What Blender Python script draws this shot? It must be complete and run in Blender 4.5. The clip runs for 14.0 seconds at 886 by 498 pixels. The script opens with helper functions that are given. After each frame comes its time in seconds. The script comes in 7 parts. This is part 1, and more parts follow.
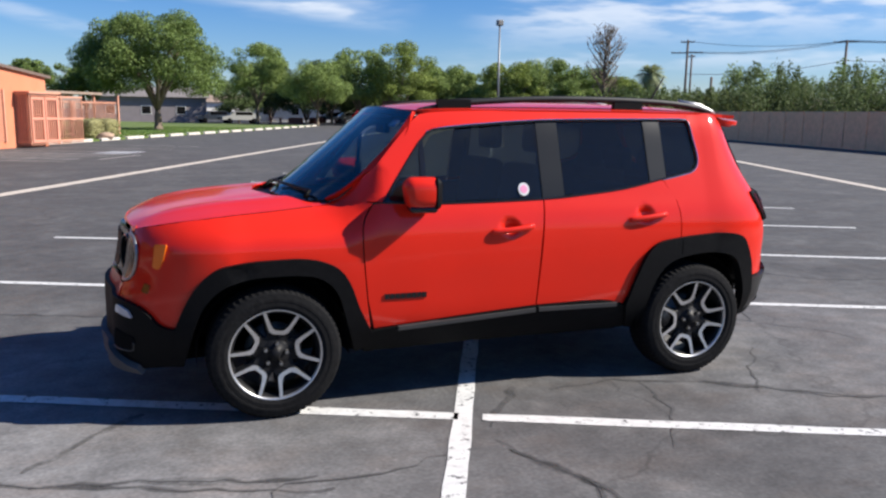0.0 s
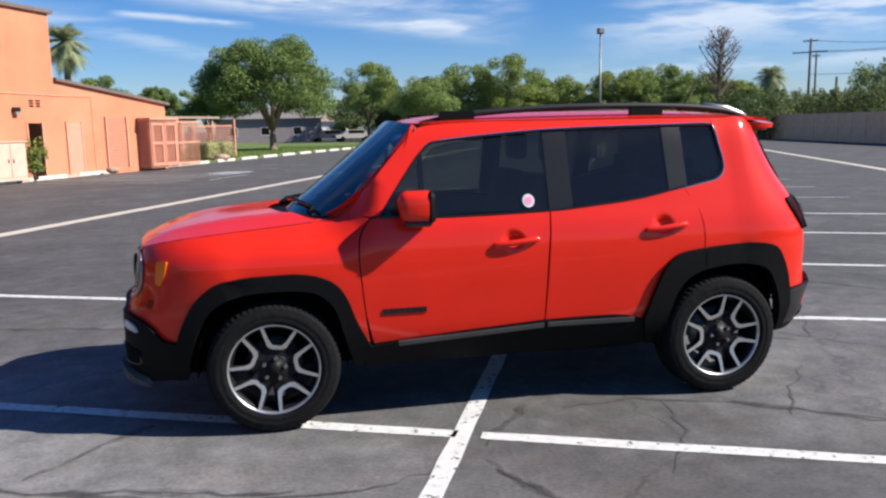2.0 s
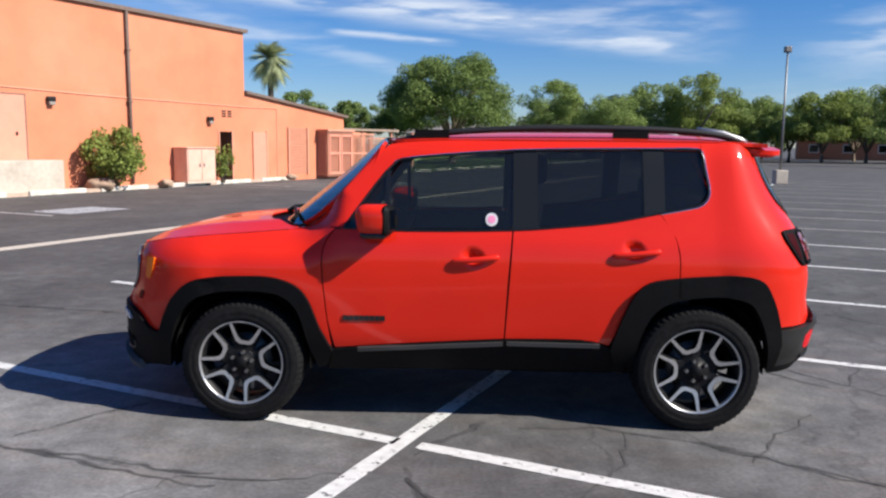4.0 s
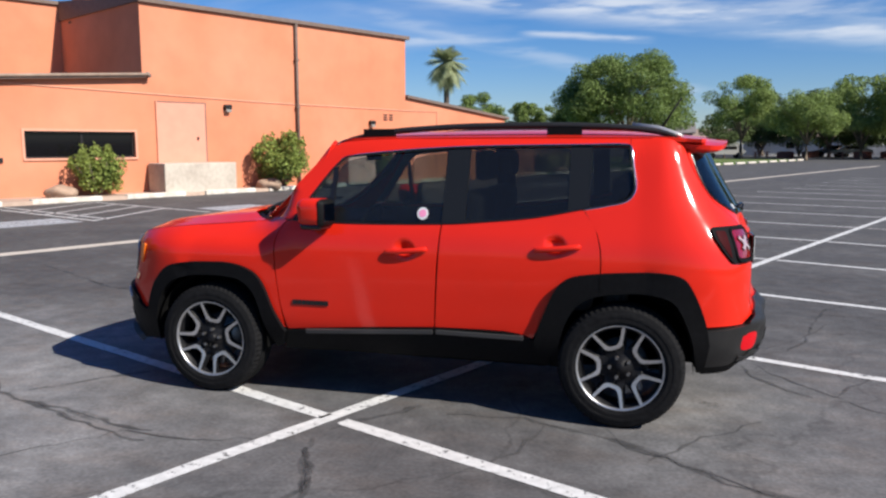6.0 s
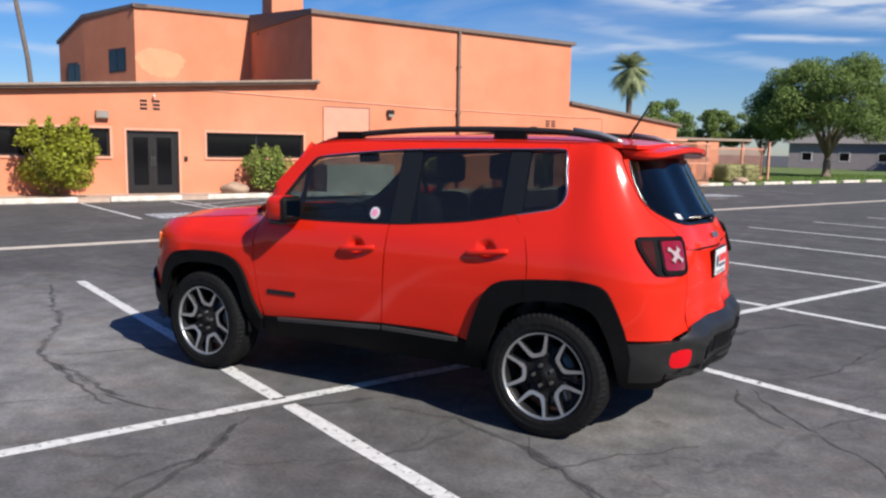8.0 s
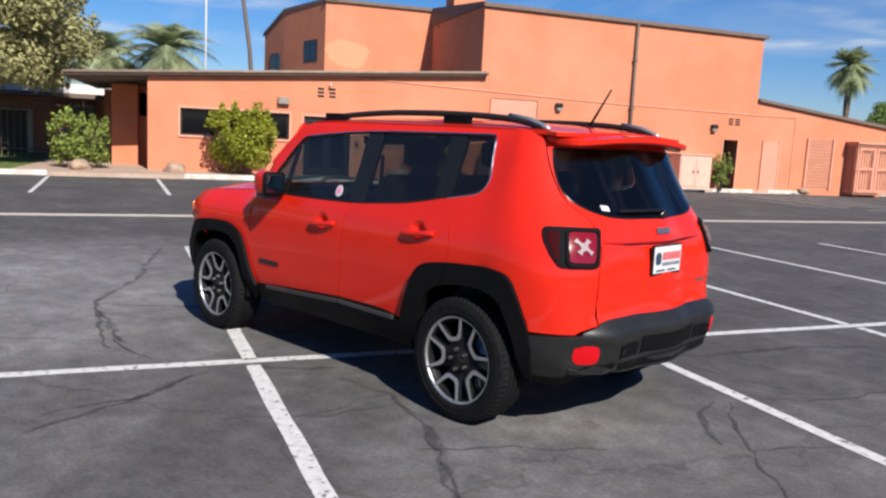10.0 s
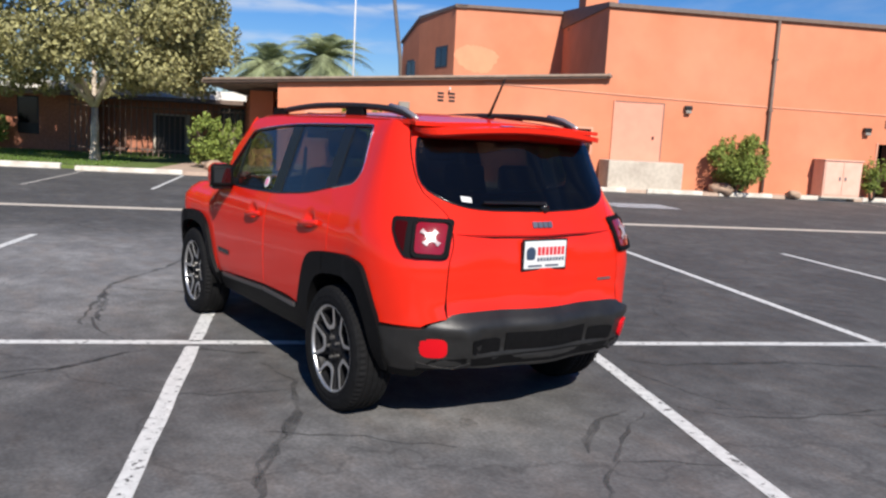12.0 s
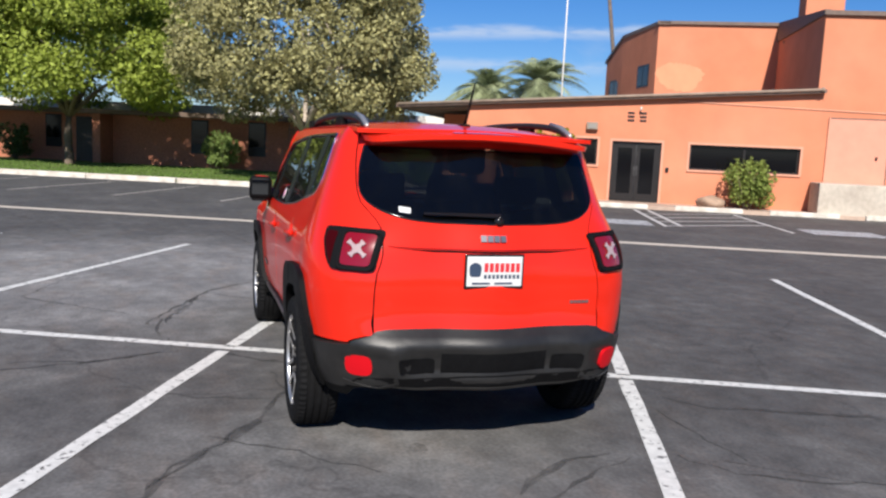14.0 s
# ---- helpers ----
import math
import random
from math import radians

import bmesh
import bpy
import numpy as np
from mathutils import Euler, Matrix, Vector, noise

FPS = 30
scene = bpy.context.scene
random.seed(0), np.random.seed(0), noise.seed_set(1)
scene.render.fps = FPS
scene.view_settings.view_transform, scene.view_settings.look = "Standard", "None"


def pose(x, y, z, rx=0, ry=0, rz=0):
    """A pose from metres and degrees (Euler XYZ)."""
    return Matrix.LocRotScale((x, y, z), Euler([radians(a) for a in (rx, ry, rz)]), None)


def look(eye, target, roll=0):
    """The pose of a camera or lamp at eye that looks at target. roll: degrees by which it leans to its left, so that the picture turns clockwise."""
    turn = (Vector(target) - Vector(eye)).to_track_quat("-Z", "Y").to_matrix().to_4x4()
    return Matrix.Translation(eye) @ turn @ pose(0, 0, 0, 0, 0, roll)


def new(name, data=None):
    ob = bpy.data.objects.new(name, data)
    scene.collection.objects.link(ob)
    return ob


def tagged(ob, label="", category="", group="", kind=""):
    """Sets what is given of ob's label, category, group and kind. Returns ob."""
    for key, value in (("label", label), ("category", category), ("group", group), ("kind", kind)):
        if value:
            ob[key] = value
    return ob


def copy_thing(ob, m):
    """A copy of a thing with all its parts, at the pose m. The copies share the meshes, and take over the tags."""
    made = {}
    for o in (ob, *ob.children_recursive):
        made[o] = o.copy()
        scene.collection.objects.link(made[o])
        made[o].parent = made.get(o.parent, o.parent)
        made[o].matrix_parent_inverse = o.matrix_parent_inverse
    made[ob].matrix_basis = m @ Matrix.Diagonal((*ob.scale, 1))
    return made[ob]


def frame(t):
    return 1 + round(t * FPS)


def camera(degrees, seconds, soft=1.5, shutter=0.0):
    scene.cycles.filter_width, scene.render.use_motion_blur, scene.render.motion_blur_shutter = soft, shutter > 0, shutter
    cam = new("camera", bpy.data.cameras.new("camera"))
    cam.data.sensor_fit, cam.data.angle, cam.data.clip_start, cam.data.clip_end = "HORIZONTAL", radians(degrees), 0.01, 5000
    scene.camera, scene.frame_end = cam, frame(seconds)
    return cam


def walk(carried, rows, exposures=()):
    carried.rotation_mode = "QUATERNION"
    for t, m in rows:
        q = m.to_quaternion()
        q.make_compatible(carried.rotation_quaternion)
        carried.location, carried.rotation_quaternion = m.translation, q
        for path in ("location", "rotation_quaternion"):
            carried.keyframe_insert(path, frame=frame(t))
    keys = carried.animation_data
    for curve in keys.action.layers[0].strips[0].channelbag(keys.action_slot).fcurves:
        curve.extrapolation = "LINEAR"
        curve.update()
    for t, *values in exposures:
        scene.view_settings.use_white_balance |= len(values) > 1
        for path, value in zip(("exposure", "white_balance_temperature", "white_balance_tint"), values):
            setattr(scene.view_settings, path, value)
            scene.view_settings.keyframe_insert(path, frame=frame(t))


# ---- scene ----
cam = camera(58.1, 14.0, soft=2.4)
PATH = [
    (0, (-1.81, -4.912, 1.599), (-1.15, -3.054, 1.262), 0.8),
    (0.5, (-1.775, -4.937, 1.602), (-1.14, -3.071, 1.26), 0.6),
    (1, (-1.654, -5.003, 1.603), (-1.091, -3.115, 1.26), 0.1),
    (1.5, (-1.479, -5.031, 1.598), (-1.008, -3.115, 1.268), -0.7),
    (2, (-1.19, -5.016, 1.592), (-0.806, -3.076, 1.288), -1.2),
    (2.5, (-0.908, -5.084, 1.591), (-0.634, -3.122, 1.316), -1.1),
    (3, (-0.585, -5.213, 1.611), (-0.44, -3.235, 1.349), -0.4),
    (3.2, (-0.452, -5.229, 1.601), (-0.35, -3.249, 1.34), -0.4),
    (5.3, (0.966, -5.254, 1.582), (0.579, -3.31, 1.316), 0.7),
    (5.5, (1.152, -5.285, 1.575), (0.72, -3.35, 1.31), 0.1),
    (6, (1.523, -5.269, 1.577), (0.979, -3.362, 1.318), -0.1),
    (6.5, (1.872, -5.156, 1.558), (1.201, -3.29, 1.297), 0.3),
    (7, (2.215, -5.06, 1.56), (1.431, -3.237, 1.313), 0.0),
    (7.5, (2.562, -4.99, 1.578), (1.669, -3.217, 1.336), 0.1),
    (8, (2.906, -4.824, 1.567), (1.921, -3.101, 1.32), 0.9),
    (8.5, (3.269, -4.675, 1.558), (2.179, -3.017, 1.308), 1.2),
    (9, (3.605, -4.51, 1.573), (2.395, -2.939, 1.308), 1.8),
    (9.2, (3.735, -4.406, 1.552), (2.484, -2.868, 1.285), 2.1),
    (11.3, (4.844, -3.216, 1.551), (3.285, -1.995, 1.275), 2.5),
    (11.5, (4.968, -3.084, 1.554), (3.381, -1.897, 1.283), 2.3),
    (12, (5.163, -2.774, 1.545), (3.521, -1.668, 1.262), 3.0),
    (12.5, (5.319, -2.392, 1.543), (3.611, -1.396, 1.244), 3.0),
    (13, (5.478, -2.057, 1.543), (3.705, -1.182, 1.244), 2.7),
    (13.5, (5.538, -1.708, 1.521), (3.703, -0.97, 1.226), 3.5),
    (14, (5.566, -1.395, 1.531), (3.674, -0.797, 1.279), 2.7),
]
walk(cam, [(t, look(eye, target, roll)) for t, eye, target, roll in PATH], ((0.0, 0.82), (3.0, 0.77), (5.5, 0.64), (8.0, 0.55), (11.5, 0.50), (14.0, 0.50)))

# ---- daylight: low sun from behind the car's tail, thin cirrus ----
SUN_TO = Vector((1.0, -0.355, 0.81)).normalized()
sun_data = bpy.data.lights.new("sun", "SUN")
sun_data.energy, sun_data.angle, sun_data.color = 4.9, radians(0.53), (1.0, 0.94, 0.86)
sun = new("sun", sun_data)
sun.matrix_world = look(SUN_TO * 50, (0, 0, 0))
world = bpy.data.worlds.new("sky")
scene.world = world
world.use_nodes = True
wn, wl = world.node_tree.nodes, world.node_tree.links
wn.clear()
w_out, w_bg = wn.new("ShaderNodeOutputWorld"), wn.new("ShaderNodeBackground")
w_sky = wn.new("ShaderNodeTexSky")
w_sky.sky_type, w_sky.sun_disc = "NISHITA", False
w_sky.sun_elevation = math.asin(SUN_TO.z)
w_sky.sun_rotation = math.atan2(SUN_TO.x, SUN_TO.y)
w_sky.air_density, w_sky.dust_density, w_sky.ozone_density = 1.0, 0.15, 5.0
w_bg.inputs["Strength"].default_value = 0.0575
# cirrus: long streaks of cloud in the upper sky
w_co, w_map = wn.new("ShaderNodeTexCoord"), wn.new("ShaderNodeMapping")
w_map.inputs["Rotation"].default_value = (0.0, 0.0, radians(30))
w_map.inputs["Scale"].default_value = (1.6, 4.0, 11.0)
w_noise, w_ramp = wn.new("ShaderNodeTexNoise"), wn.new("ShaderNodeValToRGB")
w_noise.inputs["Scale"].default_value, w_noise.inputs["Detail"].default_value = 1.25, 7.0
w_noise.inputs["Roughness"].default_value, w_noise.inputs["Distortion"].default_value = 0.55, 0.4
w_ramp.color_ramp.elements[0].position, w_ramp.color_ramp.elements[1].position = 0.56, 0.86
w_ramp.color_ramp.elements[0].color, w_ramp.color_ramp.elements[1].color = (0, 0, 0, 1), (0.45, 0.45, 0.45, 1)
w_mix = wn.new("ShaderNodeMixRGB")
w_mix.inputs["Color2"].default_value = (8.0, 8.6, 9.6, 1)
wl.new(w_co.outputs["Generated"], w_map.inputs["Vector"])
wl.new(w_map.outputs["Vector"], w_noise.inputs["Vector"])
wl.new(w_noise.outputs["Fac"], w_ramp.inputs["Fac"])
wl.new(w_ramp.outputs["Color"], w_mix.inputs["Fac"])
w_hsv = wn.new("ShaderNodeHueSaturation")
w_hsv.inputs["Saturation"].default_value = 1.28
w_tint = wn.new("ShaderNodeMixRGB")
w_tint.blend_type = "MULTIPLY"
w_tint.inputs["Fac"].default_value = 1.0
w_tint.inputs["Color2"].default_value = (0.92, 0.99, 1.25, 1)
wl.new(w_sky.outputs["Color"], w_hsv.inputs["Color"])
wl.new(w_hsv.outputs["Color"], w_tint.inputs["Color1"])
wl.new(w_tint.outputs["Color"], w_mix.inputs["Color1"])


def cirrus(az0, el0, az1, el1, width, strength, last):
    """A wispy band of cloud between two points of the sky."""
    aim = lambda a, e: Vector((math.cos(radians(a)) * math.cos(radians(e)), math.sin(radians(a)) * math.cos(radians(e)), math.sin(radians(e))))
    p, q = aim(az0, el0), aim(az1, el1)
    across, mid = p.cross(q).normalized(), (p + q).normalized()
    dot1, dot2 = wn.new("ShaderNodeVectorMath"), wn.new("ShaderNodeVectorMath")
    for d, v in ((dot1, across), (dot2, mid)):
        d.operation = "DOT_PRODUCT"
        d.inputs[1].default_value = v
        wl.new(w_co.outputs["Generated"], d.inputs[0])
    tex, mp = wn.new("ShaderNodeTexNoise"), wn.new("ShaderNodeMapping")
    mp.inputs["Rotation"].default_value = (0, 0, radians(-az0))
    mp.inputs["Scale"].default_value = (6, 9, 40)
    tex.inputs["Scale"].default_value, tex.inputs["Detail"].default_value = 1.6, 8.0
    wl.new(w_co.outputs["Generated"], mp.inputs["Vector"])
    wl.new(mp.outputs["Vector"], tex.inputs["Vector"])
    bend = wn.new("ShaderNodeMath")
    bend.operation = "MULTIPLY_ADD"
    bend.inputs[1].default_value = radians(width) * 1.6
    wl.new(tex.outputs["Fac"], bend.inputs[0])
    wl.new(dot1.outputs["Value"], bend.inputs[2])
    off = wn.new("ShaderNodeMath")
    off.operation = "SUBTRACT"
    off.inputs[1].default_value = radians(width) * 0.8
    wl.new(bend.outputs["Value"], off.inputs[0])
    size = wn.new("ShaderNodeMath")
    size.operation = "ABSOLUTE"
    wl.new(off.outputs["Value"], size.inputs[0])
    m1, m2, m3 = (wn.new("ShaderNodeMapRange") for _ in range(3))
    for m, lo, hi, a, b in ((m1, 0.0, radians(width), 1.0, 0.0), (m2, math.cos(p.angle(q) * 0.62), math.cos(p.angle(q) * 0.35), 0.0, 1.0), (m3, 0.38, 0.62, 0.15, 1.0)):
        m.interpolation_type = "SMOOTHSTEP"
        for key, val in (("From Min", lo), ("From Max", hi), ("To Min", a), ("To Max", b)):
            m.inputs[key].default_value = val
    wl.new(size.outputs["Value"], m1.inputs["Value"])
    wl.new(dot2.outputs["Value"], m2.inputs["Value"])
    wl.new(tex.outputs["Fac"], m3.inputs["Value"])
    t1, t2, t3 = (wn.new("ShaderNodeMath") for _ in range(3))
    for t in (t1, t2, t3):
        t.operation = "MULTIPLY"
    wl.new(m1.outputs["Result"], t1.inputs[0])
    wl.new(m2.outputs["Result"], t1.inputs[1])
    wl.new(t1.outputs["Value"], t2.inputs[0])
    wl.new(m3.outputs["Result"], t2.inputs[1])
    wl.new(t2.outputs["Value"], t3.inputs[0])
    t3.inputs[1].default_value = strength
    mix = wn.new("ShaderNodeMixRGB")
    mix.inputs["Color2"].default_value = CLOUD
    wl.new(t3.outputs["Value"], mix.inputs["Fac"])
    wl.new(last, mix.inputs["Color1"])
    return mix.outputs["Color"]


CLOUD = (9.0, 9.6, 10.6, 1)
sky_out = w_mix.outputs["Color"]
for row in ((108, 10.2, 76, 6.4, 1.3, 0.85), (100, 7.6, 92, 7.0, 0.35, 0.6), (122, 6.3, 101, 7.4, 0.5, 0.6), (112, 9.0, 88, 3.2, 0.8, 0.3), (66, 6.0, 30, 6.6, 2.6, 0.7), (98, 9.6, 74, 7.6, 2.2, 0.4), (68, 3.6, 34, 3.4, 1.0, 0.4), (168, 7.6, 146, 8.3, 0.7, 0.55), (172, 5.4, 140, 5.8, 0.7, 0.4)):
    sky_out = cirrus(*row, sky_out)
wl.new(sky_out, w_bg.inputs["Color"])
wl.new(w_bg.outputs["Background"], w_out.inputs["Surface"])


# ---- materials ----
def mat(name, rgb, rough=0.6, metal=0.0, grain=None, spread=0.0, stain=None, bump=None, coat=0.0, spec=0.5, island=0.0):
    """Principled material. grain: (scale, amount) fine value variation; stain: (scale, rgb, amount) large blotches; bump: (scale, strength)."""
    m = bpy.data.materials.new(name)
    m.use_nodes = True
    n, l = m.node_tree.nodes, m.node_tree.links
    b = n["Principled BSDF"]
    b.inputs["Roughness"].default_value, b.inputs["Metallic"].default_value = rough, metal
    b.inputs["Coat Weight"].default_value, b.inputs["Coat Roughness"].default_value = coat, 0.03
    b.inputs["Specular IOR Level"].default_value = spec
    b.inputs["Base Color"].default_value = (*rgb, 1)
    co = n.new("ShaderNodeTexCoord").outputs["Object"]
    last = None
    if stain:
        t = n.new("ShaderNodeTexNoise")
        t.inputs["Scale"].default_value, t.inputs["Detail"].default_value = stain[0], 5.0
        l.new(co, t.inputs["Vector"])
        r = n.new("ShaderNodeValToRGB")
        r.color_ramp.elements[0].position, r.color_ramp.elements[1].position = 0.42, 0.68
        r.color_ramp.elements[0].color, r.color_ramp.elements[1].color = (0, 0, 0, 1), (stain[2], stain[2], stain[2], 1)
        l.new(t.outputs["Fac"], r.inputs["Fac"])
        x = n.new("ShaderNodeMixRGB")
        x.inputs["Color1"].default_value, x.inputs["Color2"].default_value = (*rgb, 1), (*stain[1], 1)
        l.new(r.outputs["Color"], x.inputs["Fac"])
        last = x.outputs["Color"]
    if grain:
        t = n.new("ShaderNodeTexNoise")
        t.inputs["Scale"].default_value, t.inputs["Detail"].default_value = grain[0], 4.0
        l.new(co, t.inputs["Vector"])
        r = n.new("ShaderNodeMapRange")
        r.inputs["From Min"].default_value, r.inputs["From Max"].default_value = 0.3, 0.7
        r.inputs["To Min"].default_value, r.inputs["To Max"].default_value = 1 - grain[1], 1 + grain[1]
        l.new(t.outputs["Fac"], r.inputs["Value"])
        h = n.new("ShaderNodeHueSaturation")
        h.inputs["Color"].default_value = (*rgb, 1)
        if last:
            l.new(last, h.inputs["Color"])
        l.new(r.outputs["Result"], h.inputs["Value"])
        last = h.outputs["Color"]
    if spread or island:
        src = n.new("ShaderNodeObjectInfo").outputs["Random"] if spread else n.new("ShaderNodeNewGeometry").outputs["Random Per Island"]
        k = spread or island
        r = n.new("ShaderNodeMapRange")
        r.inputs["To Min"].default_value, r.inputs["To Max"].default_value = 1 - k, 1 + k
        l.new(src, r.inputs["Value"])
        h = n.new("ShaderNodeHueSaturation")
        h.inputs["Color"].default_value = (*rgb, 1)
        if last:
            l.new(last, h.inputs["Color"])
        l.new(r.outputs["Result"], h.inputs["Value"])
        last = h.outputs["Color"]
    if last:
        l.new(last, b.inputs["Base Color"])
    if bump:
        t = n.new("ShaderNodeTexNoise")
        t.inputs["Scale"].default_value, t.inputs["Detail"].default_value = bump[0], 3.0
        l.new(co, t.inputs["Vector"])
        u = n.new("ShaderNodeBump")
        u.inputs["Strength"].default_value, u.inputs["Distance"].default_value = bump[1], 0.02
        l.new(t.outputs["Fac"], u.inputs["Height"])
        l.new(u.outputs["Normal"], b.inputs["Normal"])
    return m


def glass_mat(name, tint, gloss_rough=0.01, base=0.04, dusty=0.010):
    """Thin tinted pane: see-through with a Fresnel mirror on top."""
    m = bpy.data.materials.new(name)
    m.use_nodes = True
    n, l = m.node_tree.nodes, m.node_tree.links
    n.clear()
    out, mix = n.new("ShaderNodeOutputMaterial"), n.new("ShaderNodeMixShader")
    tr, gl, fr = n.new("ShaderNodeBsdfTransparent"), n.new("ShaderNodeBsdfGlossy"), n.new("ShaderNodeLayerWeight")
    tr.inputs["Color"].default_value = (*tint, 1)
    gl.inputs["Roughness"].default_value = gloss_rough
    fr.inputs["Blend"].default_value = 0.5
    power, scale = n.new("ShaderNodeMath"), n.new("ShaderNodeMath")
    power.operation, scale.operation = "POWER", "MULTIPLY_ADD"
    power.inputs[1].default_value = 5.0
    scale.inputs[1].default_value, scale.inputs[2].default_value = 1 - base, base
    l.new(fr.outputs["Facing"], power.inputs[0])
    l.new(power.outputs["Value"], scale.inputs[0])
    l.new(scale.outputs["Value"], mix.inputs["Fac"])
    l.new(tr.outputs["BSDF"], mix.inputs[1])
    l.new(gl.outputs["BSDF"], mix.inputs[2])
    # thin grey film: dust, plus the reflected veil put in as diffuse colour
    dust, film = n.new("ShaderNodeBsdfDiffuse"), n.new("ShaderNodeMixShader")
    dust.inputs["Color"].default_value = (0.52, 0.50, 0.46, 1)
    film.inputs["Fac"].default_value = dusty
    l.new(mix.outputs["Shader"], film.inputs[1])
    l.new(dust.outputs["BSDF"], film.inputs[2])
    l.new(film.outputs["Shader"], out.inputs["Surface"])
    return m


def asphalt_mat():
    """Old parking-lot asphalt: stone grain, grey worn patches, broad paler pools, dark seal streaks and hairline
    cracks.
    """
    m = mat("asphalt", (0.080, 0.079, 0.079), 0.85, grain=(45, 0.19), stain=(0.8, (0.118, 0.116, 0.113), 0.7), bump=(140, 0.08), spec=0.3)
    n, l = m.node_tree.nodes, m.node_tree.links
    b = n["Principled BSDF"]
    prev = b.inputs["Base Color"].links[0].from_socket
    co = n.new("ShaderNodeTexCoord").outputs["Object"]
    warp = n.new("ShaderNodeTexNoise")
    warp.inputs["Scale"].default_value, warp.inputs["Detail"].default_value = 1.2, 6.0
    l.new(co, warp.inputs["Vector"])
    add = n.new("ShaderNodeMixRGB")
    add.blend_type = "ADD"
    add.inputs["Fac"].default_value = 0.9
    l.new(co, add.inputs["Color1"])
    l.new(warp.outputs["Color"], add.inputs["Color2"])
    v = n.new("ShaderNodeTexVoronoi")
    v.feature = "DISTANCE_TO_EDGE"
    v.inputs["Scale"].default_value = 0.21
    l.new(add.outputs["Color"], v.inputs["Vector"])
    r = n.new("ShaderNodeMapRange")
    r.inputs["From Min"].default_value, r.inputs["From Max"].default_value = 0.001, 0.0035
    r.inputs["To Min"].default_value, r.inputs["To Max"].default_value = 0.78, 1.0
    l.new(v.outputs["Distance"], r.inputs["Value"])
    mul = n.new("ShaderNodeMixRGB")
    mul.blend_type = "MULTIPLY"
    mul.inputs["Fac"].default_value = 1.0
    l.new(prev, mul.inputs["Color1"])
    l.new(r.outputs["Result"], mul.inputs["Color2"])
    streak, mp = n.new("ShaderNodeTexNoise"), n.new("ShaderNodeMapping")
    mp.inputs["Rotation"].default_value = (0, 0, radians(23))
    mp.inputs["Scale"].default_value = (0.8, 1.6, 1)
    streak.inputs["Scale"].default_value, streak.inputs["Detail"].default_value = 1.0, 8.0
    l.new(co, mp.inputs["Vector"])
    l.new(mp.outputs["Vector"], streak.inputs["Vector"])
    r2 = n.new("ShaderNodeMapRange")
    r2.inputs["From Min"].default_value, r2.inputs["From Max"].default_value = 0.35, 0.7
    r2.inputs["To Min"].default_value, r2.inputs["To Max"].default_value = 0.92, 1.07
    l.new(streak.outputs["Fac"], r2.inputs["Value"])
    mul2 = n.new("ShaderNodeMixRGB")
    mul2.blend_type = "MULTIPLY"
    mul2.inputs["Fac"].default_value = 1.0
    l.new(mul.outputs["Color"], mul2.inputs["Color1"])
    l.new(r2.outputs["Result"], mul2.inputs["Color2"])
    # mottled tar and pale bare stones
    for scale, lo, hi, a, c in ((5.5, 0.35, 0.65, 0.80, 1.20), (60.0, 0.64, 0.72, 1.0, 1.55), (14.0, 0.62, 0.70, 1.0, 1.30), (1.7, 0.50, 0.62, 0.88, 1.06)):
        mottle, mm, mx = n.new("ShaderNodeTexNoise"), n.new("ShaderNodeMapRange"), n.new("ShaderNodeMixRGB")
        mottle.inputs["Scale"].default_value, mottle.inputs["Detail"].default_value, mottle.inputs["Roughness"].default_value = scale, 6.0, 0.65
        for key, val in (("From Min", lo), ("From Max", hi), ("To Min", a), ("To Max", c)):
            mm.inputs[key].default_value = val
        mx.blend_type = "MULTIPLY"
        mx.inputs["Fac"].default_value = 1.0
        l.new(co, mottle.inputs["Vector"])
        l.new(mottle.outputs["Fac"], mm.inputs["Value"])
        l.new(mul2.outputs["Color"], mx.inputs["Color1"])
        l.new(mm.outputs["Result"], mx.inputs["Color2"])
        mul2 = mx
    # brownish dust in the worn hollows
    tan, tr, tm = n.new("ShaderNodeTexNoise"), n.new("ShaderNodeMapRange"), n.new("ShaderNodeMixRGB")
    tan.inputs["Scale"].default_value, tan.inputs["Detail"].default_value, tan.inputs["Roughness"].default_value = 2.3, 7.0, 0.6
    for key, val in (("From Min", 0.48), ("From Max", 0.66), ("To Min", 0.0), ("To Max", 0.5)):
        tr.inputs[key].default_value = val
    l.new(mp.outputs["Vector"], tan.inputs["Vector"])
    l.new(tan.outputs["Fac"], tr.inputs["Value"])
    tm.blend_type = "MULTIPLY"
    tm.inputs["Color2"].default_value = (1.10, 0.97, 0.88, 1)
    l.new(tr.outputs["Result"], tm.inputs["Fac"])
    l.new(mul2.outputs["Color"], tm.inputs["Color1"])
    # broad soft-edged patches that multiply the asphalt to a paler tone
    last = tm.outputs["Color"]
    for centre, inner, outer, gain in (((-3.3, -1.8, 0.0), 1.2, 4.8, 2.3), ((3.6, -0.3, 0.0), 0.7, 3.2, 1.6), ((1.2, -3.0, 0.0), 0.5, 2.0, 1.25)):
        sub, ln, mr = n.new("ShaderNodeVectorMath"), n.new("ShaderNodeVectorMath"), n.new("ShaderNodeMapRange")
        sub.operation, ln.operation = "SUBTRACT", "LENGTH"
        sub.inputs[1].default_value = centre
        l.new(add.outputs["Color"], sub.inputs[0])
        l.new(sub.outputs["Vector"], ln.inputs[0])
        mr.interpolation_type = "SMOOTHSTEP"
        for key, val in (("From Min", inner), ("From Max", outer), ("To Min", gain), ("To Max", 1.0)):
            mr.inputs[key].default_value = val
